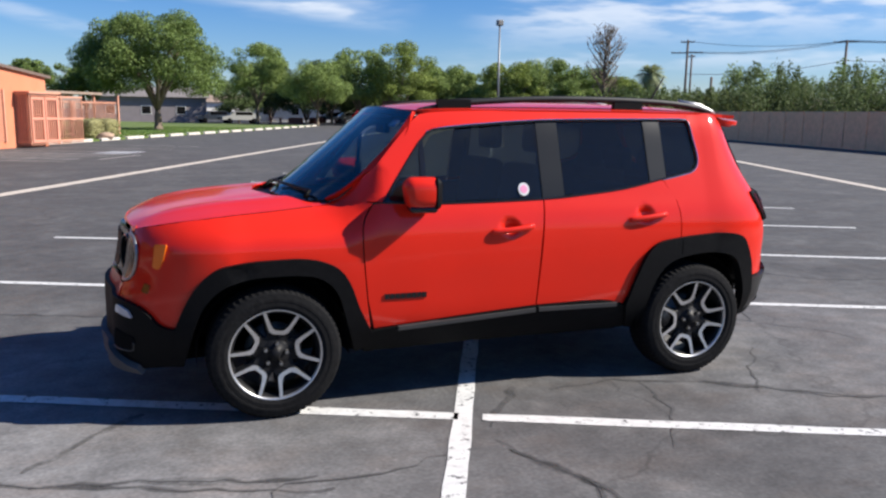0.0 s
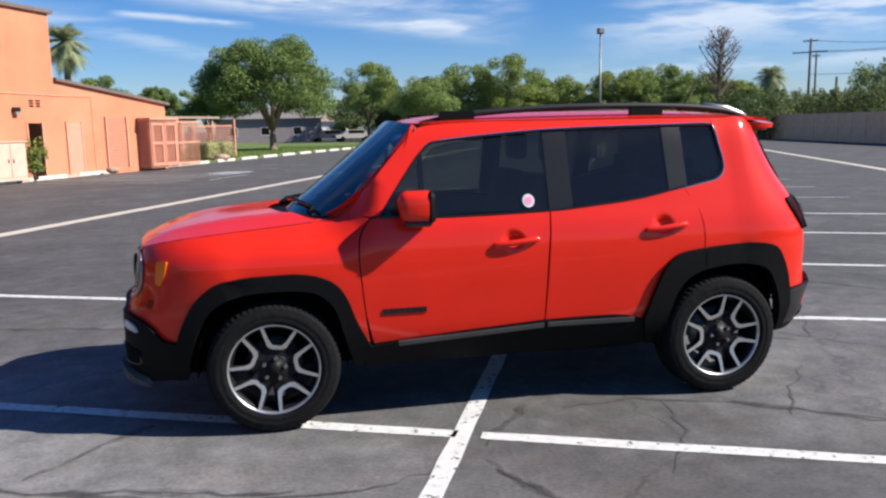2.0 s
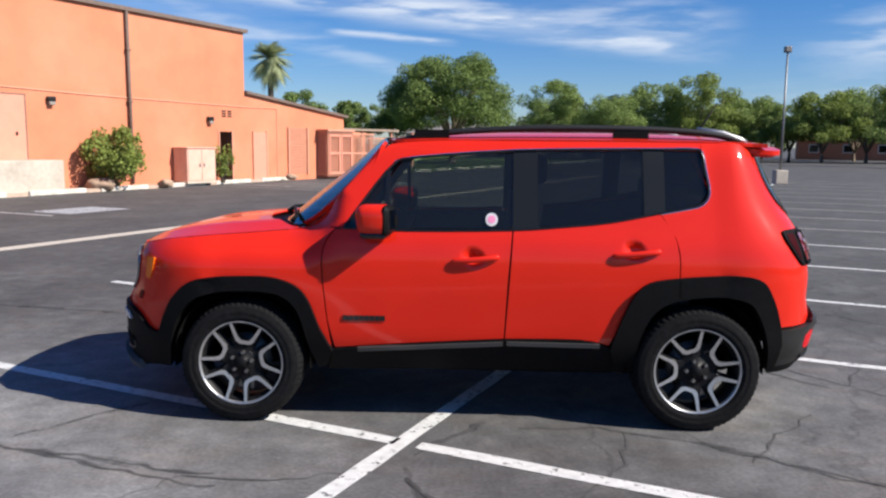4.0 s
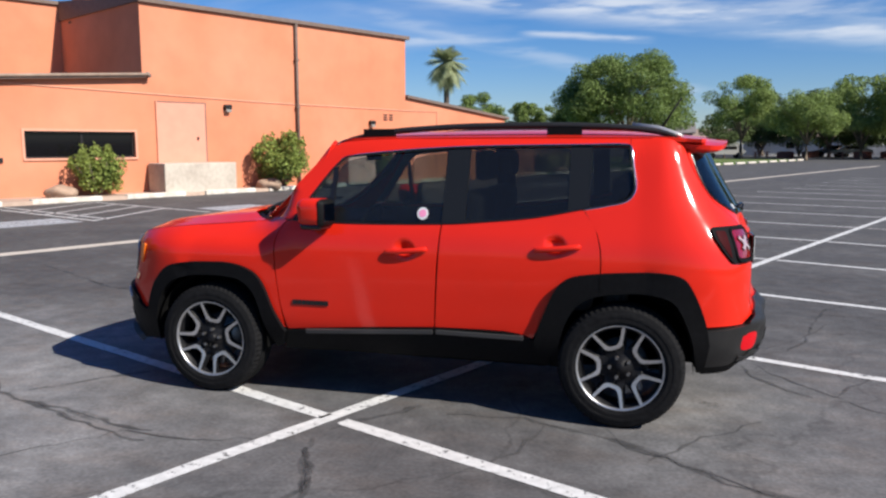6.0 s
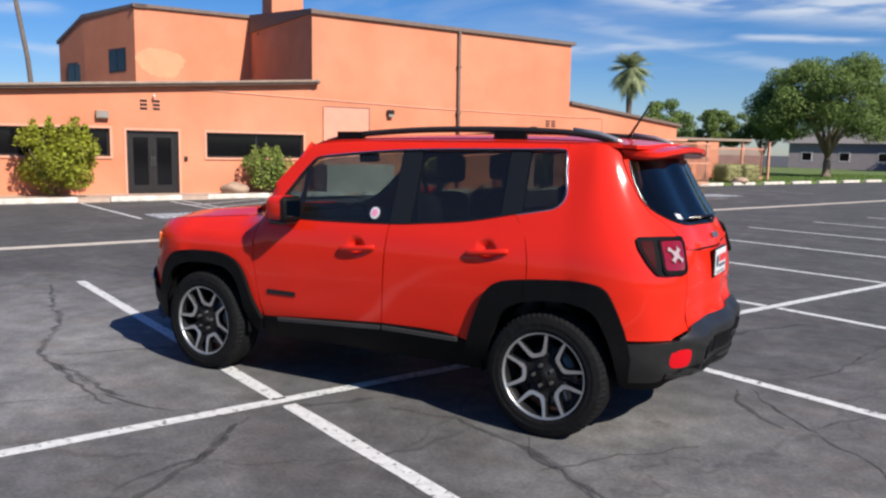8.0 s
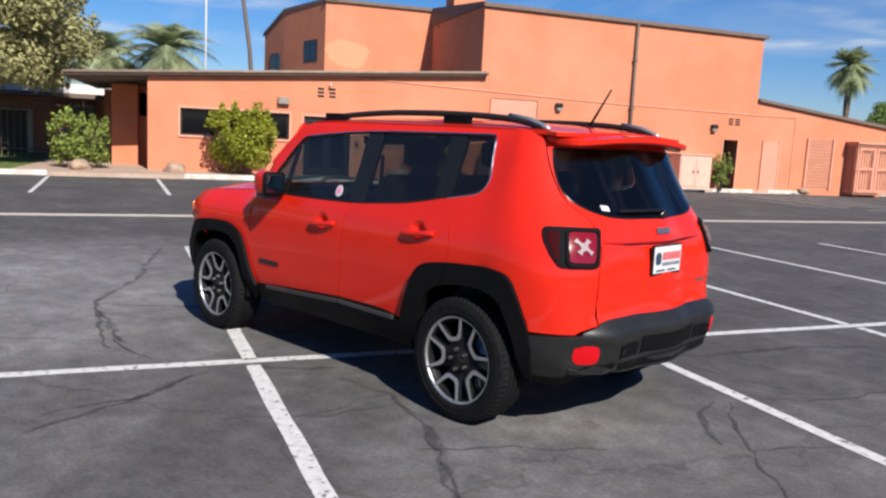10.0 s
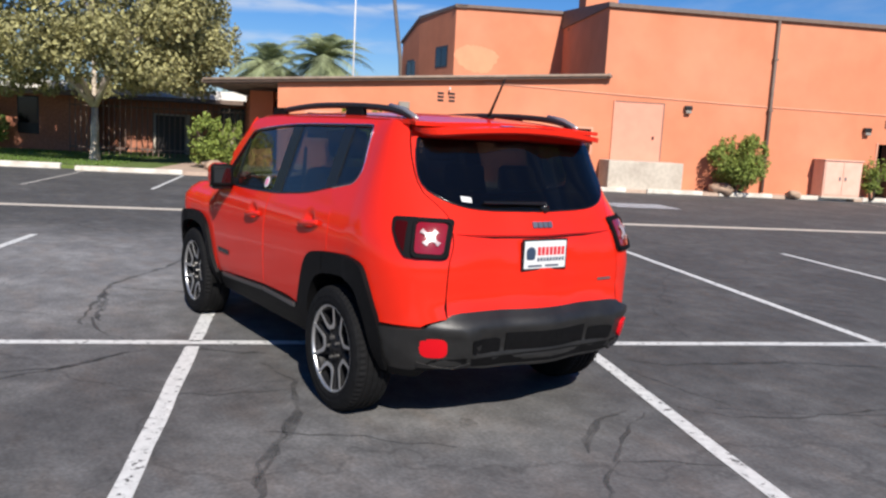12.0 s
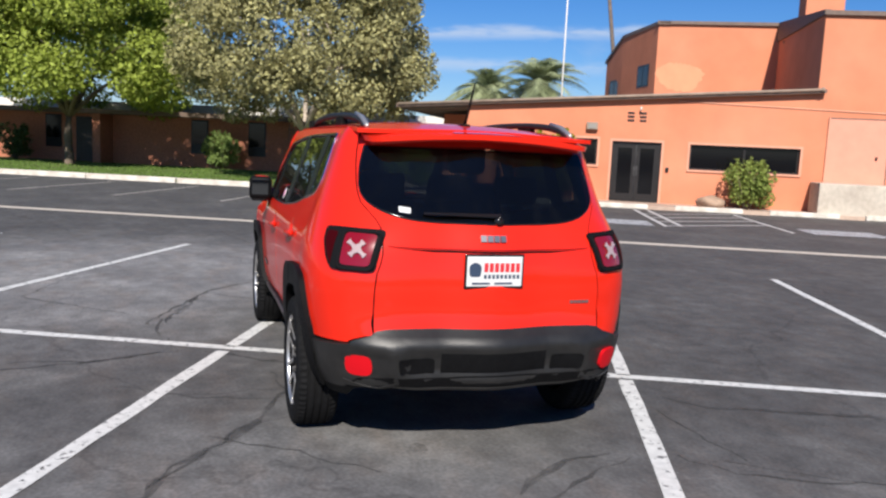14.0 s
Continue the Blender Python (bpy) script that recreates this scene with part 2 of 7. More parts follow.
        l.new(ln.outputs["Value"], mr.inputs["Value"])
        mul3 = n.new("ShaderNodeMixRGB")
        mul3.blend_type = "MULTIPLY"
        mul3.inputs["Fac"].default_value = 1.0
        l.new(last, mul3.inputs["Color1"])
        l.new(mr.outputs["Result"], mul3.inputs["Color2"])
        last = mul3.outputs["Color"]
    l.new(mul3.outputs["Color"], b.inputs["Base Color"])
    return m


def worn_paint_mat(name, rgb, under=(0.09, 0.09, 0.09), keep=0.39):
    """Road paint flaked down to the asphalt in specks."""
    m = mat(name, rgb, 0.75, grain=(18, 0.12), spec=0.3)
    n, l = m.node_tree.nodes, m.node_tree.links
    b = n["Principled BSDF"]
    prev = b.inputs["Base Color"].links[0].from_socket
    co = n.new("ShaderNodeTexCoord").outputs["Object"]
    t = n.new("ShaderNodeTexNoise")
    t.inputs["Scale"].default_value, t.inputs["Detail"].default_value, t.inputs["Roughness"].default_value = 17.0, 9.0, 0.7
    l.new(co, t.inputs["Vector"])
    r = n.new("ShaderNodeMapRange")
    r.inputs["From Min"].default_value, r.inputs["From Max"].default_value = keep, keep + 0.05
    l.new(t.outputs["Fac"], r.inputs["Value"])
    x = n.new("ShaderNodeMixRGB")
    x.inputs["Color1"].default_value = (*under, 1)
    l.new(r.outputs["Result"], x.inputs["Fac"])
    l.new(prev, x.inputs["Color2"])
    l.new(x.outputs["Color"], b.inputs["Base Color"])
    return m


def worn_seal_mat():
    """Old crack seal, worn through in patches so that the asphalt shows."""
    m = mat("old seal streak", (0.052, 0.051, 0.051), 0.9, grain=(14, 0.35), spec=0.2)
    n, l = m.node_tree.nodes, m.node_tree.links
    t, r, mix, clear = n.new("ShaderNodeTexNoise"), n.new("ShaderNodeMapRange"), n.new("ShaderNodeMixShader"), n.new("ShaderNodeBsdfTransparent")
    t.inputs["Scale"].default_value, t.inputs["Detail"].default_value, t.inputs["Roughness"].default_value = 4.0, 8.0, 0.7
    for key, val in (("From Min", 0.38), ("From Max", 0.68), ("To Min", 0.06), ("To Max", 0.55)):
        r.inputs[key].default_value = val
    l.new(n.new("ShaderNodeTexCoord").outputs["Object"], t.inputs["Vector"])
    l.new(t.outputs["Fac"], r.inputs["Value"])
    l.new(r.outputs["Result"], mix.inputs["Fac"])
    l.new(clear.outputs["BSDF"], mix.inputs[1])
    l.new(n["Principled BSDF"].outputs["BSDF"], mix.inputs[2])
    l.new(mix.outputs["Shader"], n["Material Output"].inputs["Surface"])
    return m


M = {
    "asphalt": asphalt_mat(),
    "line": worn_paint_mat("white road paint", (0.60, 0.60, 0.58), keep=0.385),
    "line_old": worn_paint_mat("worn road paint", (0.50, 0.47, 0.42), keep=0.44),
    "aisle": worn_paint_mat("tan aisle paint", (0.56, 0.50, 0.42), under=(0.25, 0.23, 0.20), keep=0.37),
    "blue": worn_paint_mat("faded parking paint", (0.46, 0.48, 0.50), keep=0.45),
    "seam": worn_seal_mat(),
    "badge": mat("satin badge metal", (0.30, 0.30, 0.30), 0.3, metal=0.8),
    "crack": mat("crack filler", (0.066, 0.065, 0.064), 0.9, grain=(20, 0.3)),
    "red": mat("orange-red car paint", (0.66, 0.019, 0.007), 0.5, coat=0.7, spec=0.05, grain=(3, 0.03)),
    "plastic": mat("black textured plastic", (0.0050, 0.0050, 0.0054), 0.55, spec=0.10, grain=(40, 0.2), bump=(300, 0.12)),
    "grey_plastic": mat("dark grey bumper plastic", (0.012, 0.0118, 0.0115), 0.42, grain=(25, 0.15), stain=(5, (0.022, 0.021, 0.020), 0.7), bump=(300, 0.08)),
    "gloss_black": mat("gloss black trim", (0.010, 0.010, 0.011), 0.18),
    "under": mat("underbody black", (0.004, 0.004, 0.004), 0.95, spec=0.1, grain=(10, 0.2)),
    "rubber": mat("tyre rubber", (0.009, 0.009, 0.0095), 0.8, spec=0.10, grain=(30, 0.25), bump=(60, 0.15)),
    "alloy": mat("machined alloy", (0.56, 0.555, 0.55), 0.34, metal=0.85, grain=(50, 0.08)),
    "ledge": mat("scuffed grey bumper ledge", (0.026, 0.0255, 0.025), 0.35, grain=(12, 0.25)),
    "lamp_frame": mat("satin black lamp frame", (0.007, 0.007, 0.008), 0.7, spec=0.06),
    "alloy_dark": mat("dark painted alloy", (0.009, 0.009, 0.010), 0.45, spec=0.14),
    "chrome": mat("chrome", (0.75, 0.75, 0.76), 0.08, metal=1.0),
    "steel": mat("brake steel", (0.30, 0.29, 0.28), 0.45, metal=1.0, grain=(40, 0.2)),
    "glass_side": glass_mat("tinted car glass", (0.58, 0.61, 0.58)),
    "glass_rear": glass_mat("privacy car glass", (0.46, 0.48, 0.47)),
    "glass_tail": glass_mat("dark tailgate glass", (0.28, 0.30, 0.31), dusty=0.003),
    "glass_front": glass_mat("windscreen glass", (0.66, 0.74, 0.78), base=0.09, dusty=0.006),
    "fabric": mat("black seat fabric", (0.05, 0.05, 0.052), 0.9, grain=(40, 0.3)),
    "trim_grey": mat("grey interior plastic", (0.22, 0.22, 0.22), 0.7, grain=(20, 0.1)),
    "headliner": mat("light headliner", (0.48, 0.46, 0.43), 0.95, grain=(30, 0.05)),
    "lens_red": mat("red lamp lens", (0.20, 0.003, 0.006), 0.12, coat=1.0),
    "lens_side": mat("dark red side lens", (0.035, 0.0015, 0.003), 0.5, spec=0.03),
    "reflector": mat("red reflector", (0.55, 0.006, 0.012), 0.4, spec=0.15),
    "lens_cross": mat("pale lamp cross", (0.36, 0.27, 0.265), 0.2, coat=1.0),
    "mirror": mat("tinted mirror glass", (0.14, 0.15, 0.16), 0.03, metal=1.0),
    "dusty": mat("dusty grey plastic", (0.10, 0.09, 0.088), 0.7, grain=(12, 0.25), stain=(6, (0.05, 0.047, 0.046), 0.6)),
    "pillar": mat("satin black pillar film", (0.012, 0.013, 0.014), 0.3, spec=0.25),
    "sill_strip": mat("grey sill strip", (0.045, 0.045, 0.045), 0.3),
    "rail_end": mat("grey rail end", (0.45, 0.44, 0.43), 0.4, metal=0.7),
    "rail": mat("satin rail", (0.018, 0.018, 0.019), 0.5, spec=0.25, grain=(20, 0.1)),
    "lens_clear": mat("clear lamp lens", (0.50, 0.46, 0.47), 0.15, coat=1.0),
    "lens_amber": mat("amber lamp lens", (0.95, 0.17, 0.005), 0.3, coat=0.3),
    "white": mat("white plate", (0.62, 0.62, 0.61), 0.4, grain=(30, 0.04)),
    "ink_red": mat("red ink", (0.55, 0.02, 0.03), 0.5),
    "ink_dark": mat("dark ink", (0.03, 0.05, 0.09), 0.5),
    "ink_pink": mat("pink sticker ink", (0.75, 0.25, 0.42), 0.5),
    "stucco": mat("salmon stucco", (0.575, 0.210, 0.115), 0.9, grain=(1.2, 0.07), stain=(0.35, (0.63, 0.255, 0.150), 0.7), bump=(25, 0.35), spec=0.2),
    "patch": mat("faded stucco patch", (0.655, 0.285, 0.16), 0.9, grain=(2, 0.06), bump=(25, 0.35), spec=0.2),
    "salmon_metal": mat("salmon painted metal", (0.60, 0.28, 0.18), 0.6, grain=(4, 0.07)),
    "pink_door": mat("pale salmon painted door", (0.66, 0.27, 0.18), 0.6, grain=(3, 0.05)),
    "cabinet_pale": mat("chalky pale salmon steel", (0.70, 0.42, 0.32), 0.65, grain=(3, 0.06), stain=(2.0, (0.62, 0.33, 0.24), 0.5)),
    "fascia": mat("brown roof fascia", (0.15, 0.105, 0.082), 0.7, grain=(6, 0.15)),
    "roofing": mat("grey flat roofing", (0.19, 0.17, 0.16), 0.9, grain=(5, 0.15)),
    "dark_glass": mat("dark window glass", (0.005, 0.005, 0.006), 0.08, spec=0.3),
    "bronze": mat("dark bronze metal", (0.022, 0.019, 0.018), 0.4, metal=0.4, grain=(8, 0.2)),
    "concrete": mat("pale concrete", (0.50, 0.44, 0.36), 0.9, grain=(8, 0.1), stain=(1.5, (0.38, 0.32, 0.26), 0.6), bump=(40, 0.25)),
    "kerb_white": mat("whitewashed concrete", (0.66, 0.62, 0.54), 0.85, grain=(8, 0.12), stain=(2.5, (0.40, 0.34, 0.28), 0.7), bump=(40, 0.2)),
    "walkway": mat("concrete walkway", (0.46, 0.34, 0.26), 0.9, grain=(6, 0.1), stain=(0.9, (0.36, 0.26, 0.2), 0.5), bump=(40, 0.2)),
    "brick_wall": mat("brown brick wall", (0.40, 0.155, 0.09), 0.9, grain=(14, 0.2), stain=(0.8, (0.46, 0.195, 0.12), 0.6), bump=(30, 0.3)),
    "cmu": mat("tan block wall", (0.82, 0.49, 0.29), 0.92, grain=(5, 0.1), stain=(0.6, (0.72, 0.42, 0.25), 0.6), bump=(30, 0.3)),
    "grass": mat("lawn soil and grass", (0.10, 0.15, 0.028), 0.95, grain=(4, 0.3), stain=(0.4, (0.13, 0.15, 0.04), 0.6), bump=(60, 0.5)),
    "blade": mat("grass blades", (0.12, 0.20, 0.035), 0.8, island=0.4),
    "bark": mat("grey bark", (0.17, 0.13, 0.095), 0.95, grain=(12, 0.3), bump=(25, 0.6)),
    "bark_pale": mat("pale bark", (0.52, 0.44, 0.36), 0.95, grain=(10, 0.25), bump=(25, 0.5)),
    "leaf": mat("green leaves", (0.165, 0.23, 0.062), 0.6, island=0.45, spec=0.3),
    "leaf_shrub": mat("feathery shrub leaves", (0.22, 0.275, 0.062), 0.65, island=0.4, spec=0.3),
    "leaf_light": mat("light green leaves", (0.28, 0.34, 0.055), 0.6, island=0.4, spec=0.3),
    "leaf_olive": mat("dry olive leaves", (0.35, 0.33, 0.15), 0.65, island=0.55, spec=0.3),
    "leaf_dark": mat("dark leaves", (0.105, 0.145, 0.05), 0.65, island=0.4, spec=0.3),
    "leaf_grey": mat("sage green leaves", (0.215, 0.285, 0.08), 0.65, island=0.4, spec=0.3),
    "leaf_yellow": mat("yellow-green shrub leaves", (0.27, 0.29, 0.03), 0.6, island=0.45, spec=0.3),
    "frond": mat("palm fronds", (0.33, 0.37, 0.20), 0.6, island=0.35),
    "wood_pole": mat("weathered pole wood", (0.13, 0.10, 0.08), 0.9, grain=(6, 0.25)),
    "galv": mat("galvanised steel", (0.20, 0.20, 0.20), 0.5, metal=0.7, grain=(6, 0.12)),
    "rock": mat("tan boulder", (0.36, 0.25, 0.175), 0.95, grain=(5, 0.2), bump=(8, 0.6)),
    "house_white": mat("off-white house wall", (0.68, 0.65, 0.60), 0.9, grain=(2, 0.07)),
    "house_blue": mat("grey house wall", (0.25, 0.22, 0.22), 0.9, grain=(2, 0.07)),
    "roof_tan": mat("tan shingle roof", (0.28, 0.21, 0.16), 0.9, grain=(3, 0.2)),
    "car_dark": mat("dark car paint", (0.03, 0.035, 0.045), 0.3, coat=1.0),
    "car_pale": mat("pale car paint", (0.45, 0.44, 0.40), 0.3, coat=1.0),
    "playground": mat("playground plastic", (0.22, 0.07, 0.05), 0.6, grain=(3, 0.2)),
    "lamp_lens": mat("frosted lamp lens", (0.26, 0.24, 0.21), 0.3),
}


M["red"].node_tree.nodes["Principled BSDF"].inputs["Coat Roughness"].default_value = 0.085


def thin_leaf(m, share=0.4):
    """Lets light pass through leaves, as thin blades do."""
    n, l = m.node_tree.nodes, m.node_tree.links
    b, out = n["Principled BSDF"], n["Material Output"]
    t, mix = n.new("ShaderNodeBsdfTranslucent"), n.new("ShaderNodeMixShader")
    mix.inputs["Fac"].default_value = share
    l.new(b.inputs["Base Color"].links[0].from_socket, t.inputs["Color"])
    l.new(b.outputs["BSDF"], mix.inputs[1])
    l.new(t.outputs["BSDF"], mix.inputs[2])
    l.new(mix.outputs["Shader"], out.inputs["Surface"])


for key in ("leaf", "leaf_light", "leaf_olive", "leaf_dark", "leaf_grey", "leaf_yellow", "leaf_shrub", "frond", "blade"):
    thin_leaf(M[key], 0.3)


# ---- mesh helpers ----
from mathutils import geometry

def part(name, bm, material, parent=None, label="", smooth=False, at=None):
    """Links a bmesh as one mesh object, under a parent where given."""
    bmesh.ops.recalc_face_normals(bm, faces=bm.faces)
    me = bpy.data.meshes.new(name)
    bm.to_mesh(me)
    bm.free()
    me.materials.append(material)
    if smooth:
        me.shade_smooth()
    ob = new(name, me)
    if parent:
        ob.parent = parent
    if at is not None:
        ob.matrix_basis = at
    if label:
        ob["label"] = label
    return ob


def raw(name, verts, faces, material, parent=None, label="", smooth=True, at=None):
    me = bpy.data.meshes.new(name)
    me.from_pydata(verts, [], faces)
    me.materials.append(material)
    if smooth:
        me.shade_smooth()
    me.update()
    ob = new(name, me)
    if parent:
        ob.parent = parent
    if at is not None:
        ob.matrix_basis = at
    if label:
        ob["label"] = label
    return ob


def thing(name, label, category, at=None, group="", kind=""):
    ob = new(name)
    ob.empty_display_size = 0.2
    if at is not None:
        ob.matrix_basis = at
    return tagged(ob, label, category, group, kind)


def box(x0, x1, y0, y1, z0, z1, bevel=0.0, bm=None, seg=2):
    bm = bm or bmesh.new()
    r = bmesh.ops.create_cube(bm, size=1.0, matrix=Matrix.Translation(((x0 + x1) / 2, (y0 + y1) / 2, (z0 + z1) / 2)) @ Matrix.Diagonal((abs(x1 - x0), abs(y1 - y0), abs(z1 - z0), 1)))
    if bevel:
        vs = set(r["verts"])
        es = [e for e in bm.edges if e.verts[0] in vs and e.verts[1] in vs]
        bmesh.ops.bevel(bm, geom=es, offset=bevel, segments=seg, affect="EDGES", profile=0.5)
    return bm


def prism(pts, z0, z1, bm=None):
    """An upright prism over the outline pts (x, y); z1 may be a list, a height for each point."""
    bm = bm or bmesh.new()
    tops = z1 if isinstance(z1, (list, tuple)) else [z1] * len(pts)
    lo = [bm.verts.new((x, y, z0)) for x, y in pts]
    hi = [bm.verts.new((x, y, z)) for (x, y), z in zip(pts, tops)]
    bm.faces.new(lo)
    bm.faces.new(hi)
    k = len(pts)
    for i in range(k):
        bm.faces.new((lo[i], lo[(i + 1) % k], hi[(i + 1) % k], hi[i]))
    return bm


def tube(pts, radii, seg=8, bm=None, cap=True):
    """A round tube along the points, with a radius for each."""
    bm = bm or bmesh.new()
    pts = [Vector(p) for p in pts]
    if not isinstance(radii, (list, tuple)):
        radii = [radii] * len(pts)
    rings = []
    for i, p in enumerate(pts):
        d = (pts[min(i + 1, len(pts) - 1)] - pts[max(i - 1, 0)]).normalized()
        q = d.to_track_quat("Z", "Y")
        rings.append([bm.verts.new(p + q @ Vector((math.cos(a) * radii[i], math.sin(a) * radii[i], 0))) for a in [2 * math.pi * k / seg for k in range(seg)]])
    for a, b in zip(rings, rings[1:]):
        for k in range(seg):
            bm.faces.new((a[k], a[(k + 1) % seg], b[(k + 1) % seg], b[k]))
    if cap:
        bm.faces.new(rings[0])
        bm.faces.new(rings[-1])
    return bm


def lathe(profile, seg=48, axis="Y", bm=None, centre=(0, 0, 0)):
    """Turns the profile of (radius, height) about an axis."""
    bm = bm or bmesh.new()
    c = Vector(centre)
    rings = []
    for r, h in profile:
        ring = []
        for k in range(seg):
            a = 2 * math.pi * k / seg
            p = (r * math.cos(a), h, r * math.sin(a)) if axis == "Y" else (r * math.cos(a), r * math.sin(a), h)
            ring.append(bm.verts.new(c + Vector(p)))
        rings.append(ring)
    for a, b in zip(rings, rings[1:]):
        for k in range(seg):
            bm.faces.new((a[k], a[(k + 1) % seg], b[(k + 1) % seg], b[k]))
    return bm


def curve(tab):
    """A smooth function through the rows (x, y) of a table."""
    xs, ys = [r[0] for r in tab], [r[1] for r in tab]
    ms = []
    for i in range(len(xs)):
        a, b = max(i - 1, 0), min(i + 1, len(xs) - 1)
        ms.append((ys[b] - ys[a]) / (xs[b] - xs[a]))

    def f(x):
        if x <= xs[0]:
            return ys[0]
        if x >= xs[-1]:
            return ys[-1]
        i = max(k for k in range(len(xs) - 1) if xs[k] <= x)
        h = xs[i + 1] - xs[i]
        t = (x - xs[i]) / h
        return (2 * t ** 3 - 3 * t ** 2 + 1) * ys[i] + (t ** 3 - 2 * t ** 2 + t) * h * ms[i] + (-2 * t ** 3 + 3 * t ** 2) * ys[i + 1] + (t ** 3 - t ** 2) * h * ms[i + 1]
    return f


def flow(pts, n=4):
    """The open polyline pts, rounded by a spline through its points."""
    out = []
    for i in range(len(pts) - 1):
        p0, p1, p2, p3 = (Vector(pts[max(i - 1, 0)]), Vector(pts[i]), Vector(pts[i + 1]), Vector(pts[min(i + 2, len(pts) - 1)]))
        for k in range(n):
            t = k / n
            out.append(tuple(0.5 * ((2 * p1) + (p2 - p0) * t + (2 * p0 - 5 * p1 + 4 * p2 - p3) * t * t + (3 * p1 - p0 - 3 * p2 + p3) * t ** 3)))
    return out + [tuple(pts[-1])]


def rounded(pts, r=0.02, n=4):
    """A closed outline with its corners rounded."""
    out, k = [], len(pts)
    for i in range(k):
        a, b, c = Vector(pts[i - 1]), Vector(pts[i]), Vector(pts[(i + 1) % k])
        u, v = (a - b), (c - b)
        ru, rv = min(r, u.length * 0.45), min(r, v.length * 0.45)
        p, q = b + u.normalized() * ru, b + v.normalized() * rv
        for j in range(n + 1):
            t = j / n
            out.append(tuple(p * (1 - t) ** 2 + b * 2 * t * (1 - t) + q * t * t))
    return out


def skin(name, poly, fn, material, parent, thick=0.018, step=0.06, lift=0.0, label="", flip=False):
    """A curved panel: the outline poly of (s, t) is cut into small cells, laid on the surface fn(s, t) and given thickness inwards."""
    edge = []
    for i, p in enumerate(poly):
        p, q = Vector(p), Vector(poly[(i + 1) % len(poly)])
        if (q - p).length > 1e-5:
            n = max(1, math.ceil((q - p).length / step))
            edge += [p.lerp(q, j / n) for j in range(n)]
    pts, m = list(edge), len(edge)
    lo = [min(p[ax] for p in edge) for ax in (0, 1)]
    hi = [max(p[ax] for p in edge) for ax in (0, 1)]
    for i in range(int((hi[0] - lo[0]) / step)):
        for j in range(int((hi[1] - lo[1]) / step)):
            g = Vector((lo[0] + (i + 0.5) * step, lo[1] + (j + 0.5) * step))
            if min((g - p).length_squared for p in edge) > (0.45 * step) ** 2:
                pts.append(g)
    co, _, tris, *_ = geometry.delaunay_2d_cdt(pts, [], [list(range(m))], 1, 1e-6)
    used = sorted({i for f in tris for i in f})
    new_id = {i: k for k, i in enumerate(used)}
    front, back = [], []
    e = 1e-3
    for i in used:
        s, t = co[i]
        p = Vector(fn(s, t))
        n = (Vector(fn(s + e, t)) - Vector(fn(s - e, t))).cross(Vector(fn(s, t + e)) - Vector(fn(s, t - e)))
        n.normalize()
        if flip:
            n = -n
        front.append(p + n * lift)
        back.append(p + n * (lift - thick))
    k = len(front)
    verts, faces = front + back, []
    count = {}
    for f in tris:
        idx = [new_id[i] for i in f]
        u, v, w = (co[i] for i in f)
        if (v - u).cross(w - u) < 0:
            idx = idx[::-1]
        if flip:
            idx = idx[::-1]
        faces.append(idx)
        faces.append([i + k for i in idx[::-1]])
        for a, b in zip(idx, idx[1:] + idx[:1]):
            count[a, b] = 1
    # the rim has vertices of its own, so that the skin keeps a crisp edge
    for a, b in count:
        if (b, a) not in count:
            j = len(verts)
            verts += [front[b], front[a], back[a], back[b]]
            faces.append([j, j + 1, j + 2, j + 3])
    return raw(name, [tuple(v) for v in verts], faces, material, parent, label)


def word_bars(name, x0, x1, z0, z1, fn, material, parent, n=8, thick=0.004, gap=0.3):
    """Raised bars in place of lettering."""
    w = (x1 - x0) / n
    bm = bmesh.new()
    for i in range(n):
        a, b = x0 + i * w, x0 + (i + 1 - gap) * w
        quads = [Vector(fn(s, t)) for s, t in ((a, z0), (b, z0), (b, z1), (a, z1))]
        nrm = (quads[1] - quads[0]).cross(quads[3] - quads[0]).normalized()
        lo, hi = [bm.verts.new(q) for q in quads], [bm.verts.new(q + nrm * thick) for q in quads]
        bm.faces.new(hi)
        for j in range(4):
            bm.faces.new((lo[j], lo[(j + 1) % 4], hi[(j + 1) % 4], hi[j]))
    return part(name, bm, material, parent)



# ---- ground, paint and kerbs ----
# lot frame: a runs along the stall rows, s out from the building; its origin is the painted crossing beside the car
LOT = Matrix.Translation((-0.285, -1.166, 0)) @ Matrix.Rotation(radians(67.0 - 90), 4, "Z")   # local x = s, local y = a
HALL = Matrix.Translation((-17.2, 11.28, 0)) @ Matrix.Rotation(radians(62.2 - 90), 4, "Z")     # local x = out from the wall, local y = along it


def lot(s, a, z=0.0):
    return LOT @ Vector((s, a, z))


def hall(u, v, z=0.0):
    return HALL @ Vector((v, u, z))


KERB_S = lambda a: -18.58 - 0.011 * a if -3.55 < a < 31.01 else -19.35 + 0.010 * a   # the kerb steps out in front of the hall
gbm = bmesh.new()
ring = [0, 4, 9, 18, 40, 90, 200, 500, 1500]
gv = {}
for i in range(-8, 9):
    for j in range(-8, 9):
        gv[i, j] = gbm.verts.new((math.copysign(ring[abs(i)], i), math.copysign(ring[abs(j)], j), 0))
for i in range(-8, 8):
    for j in range(-8, 8):
        gbm.faces.new((gv[i, j], gv[i + 1, j], gv[i + 1, j + 1], gv[i, j + 1]))
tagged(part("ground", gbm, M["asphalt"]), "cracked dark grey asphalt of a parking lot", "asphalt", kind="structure")


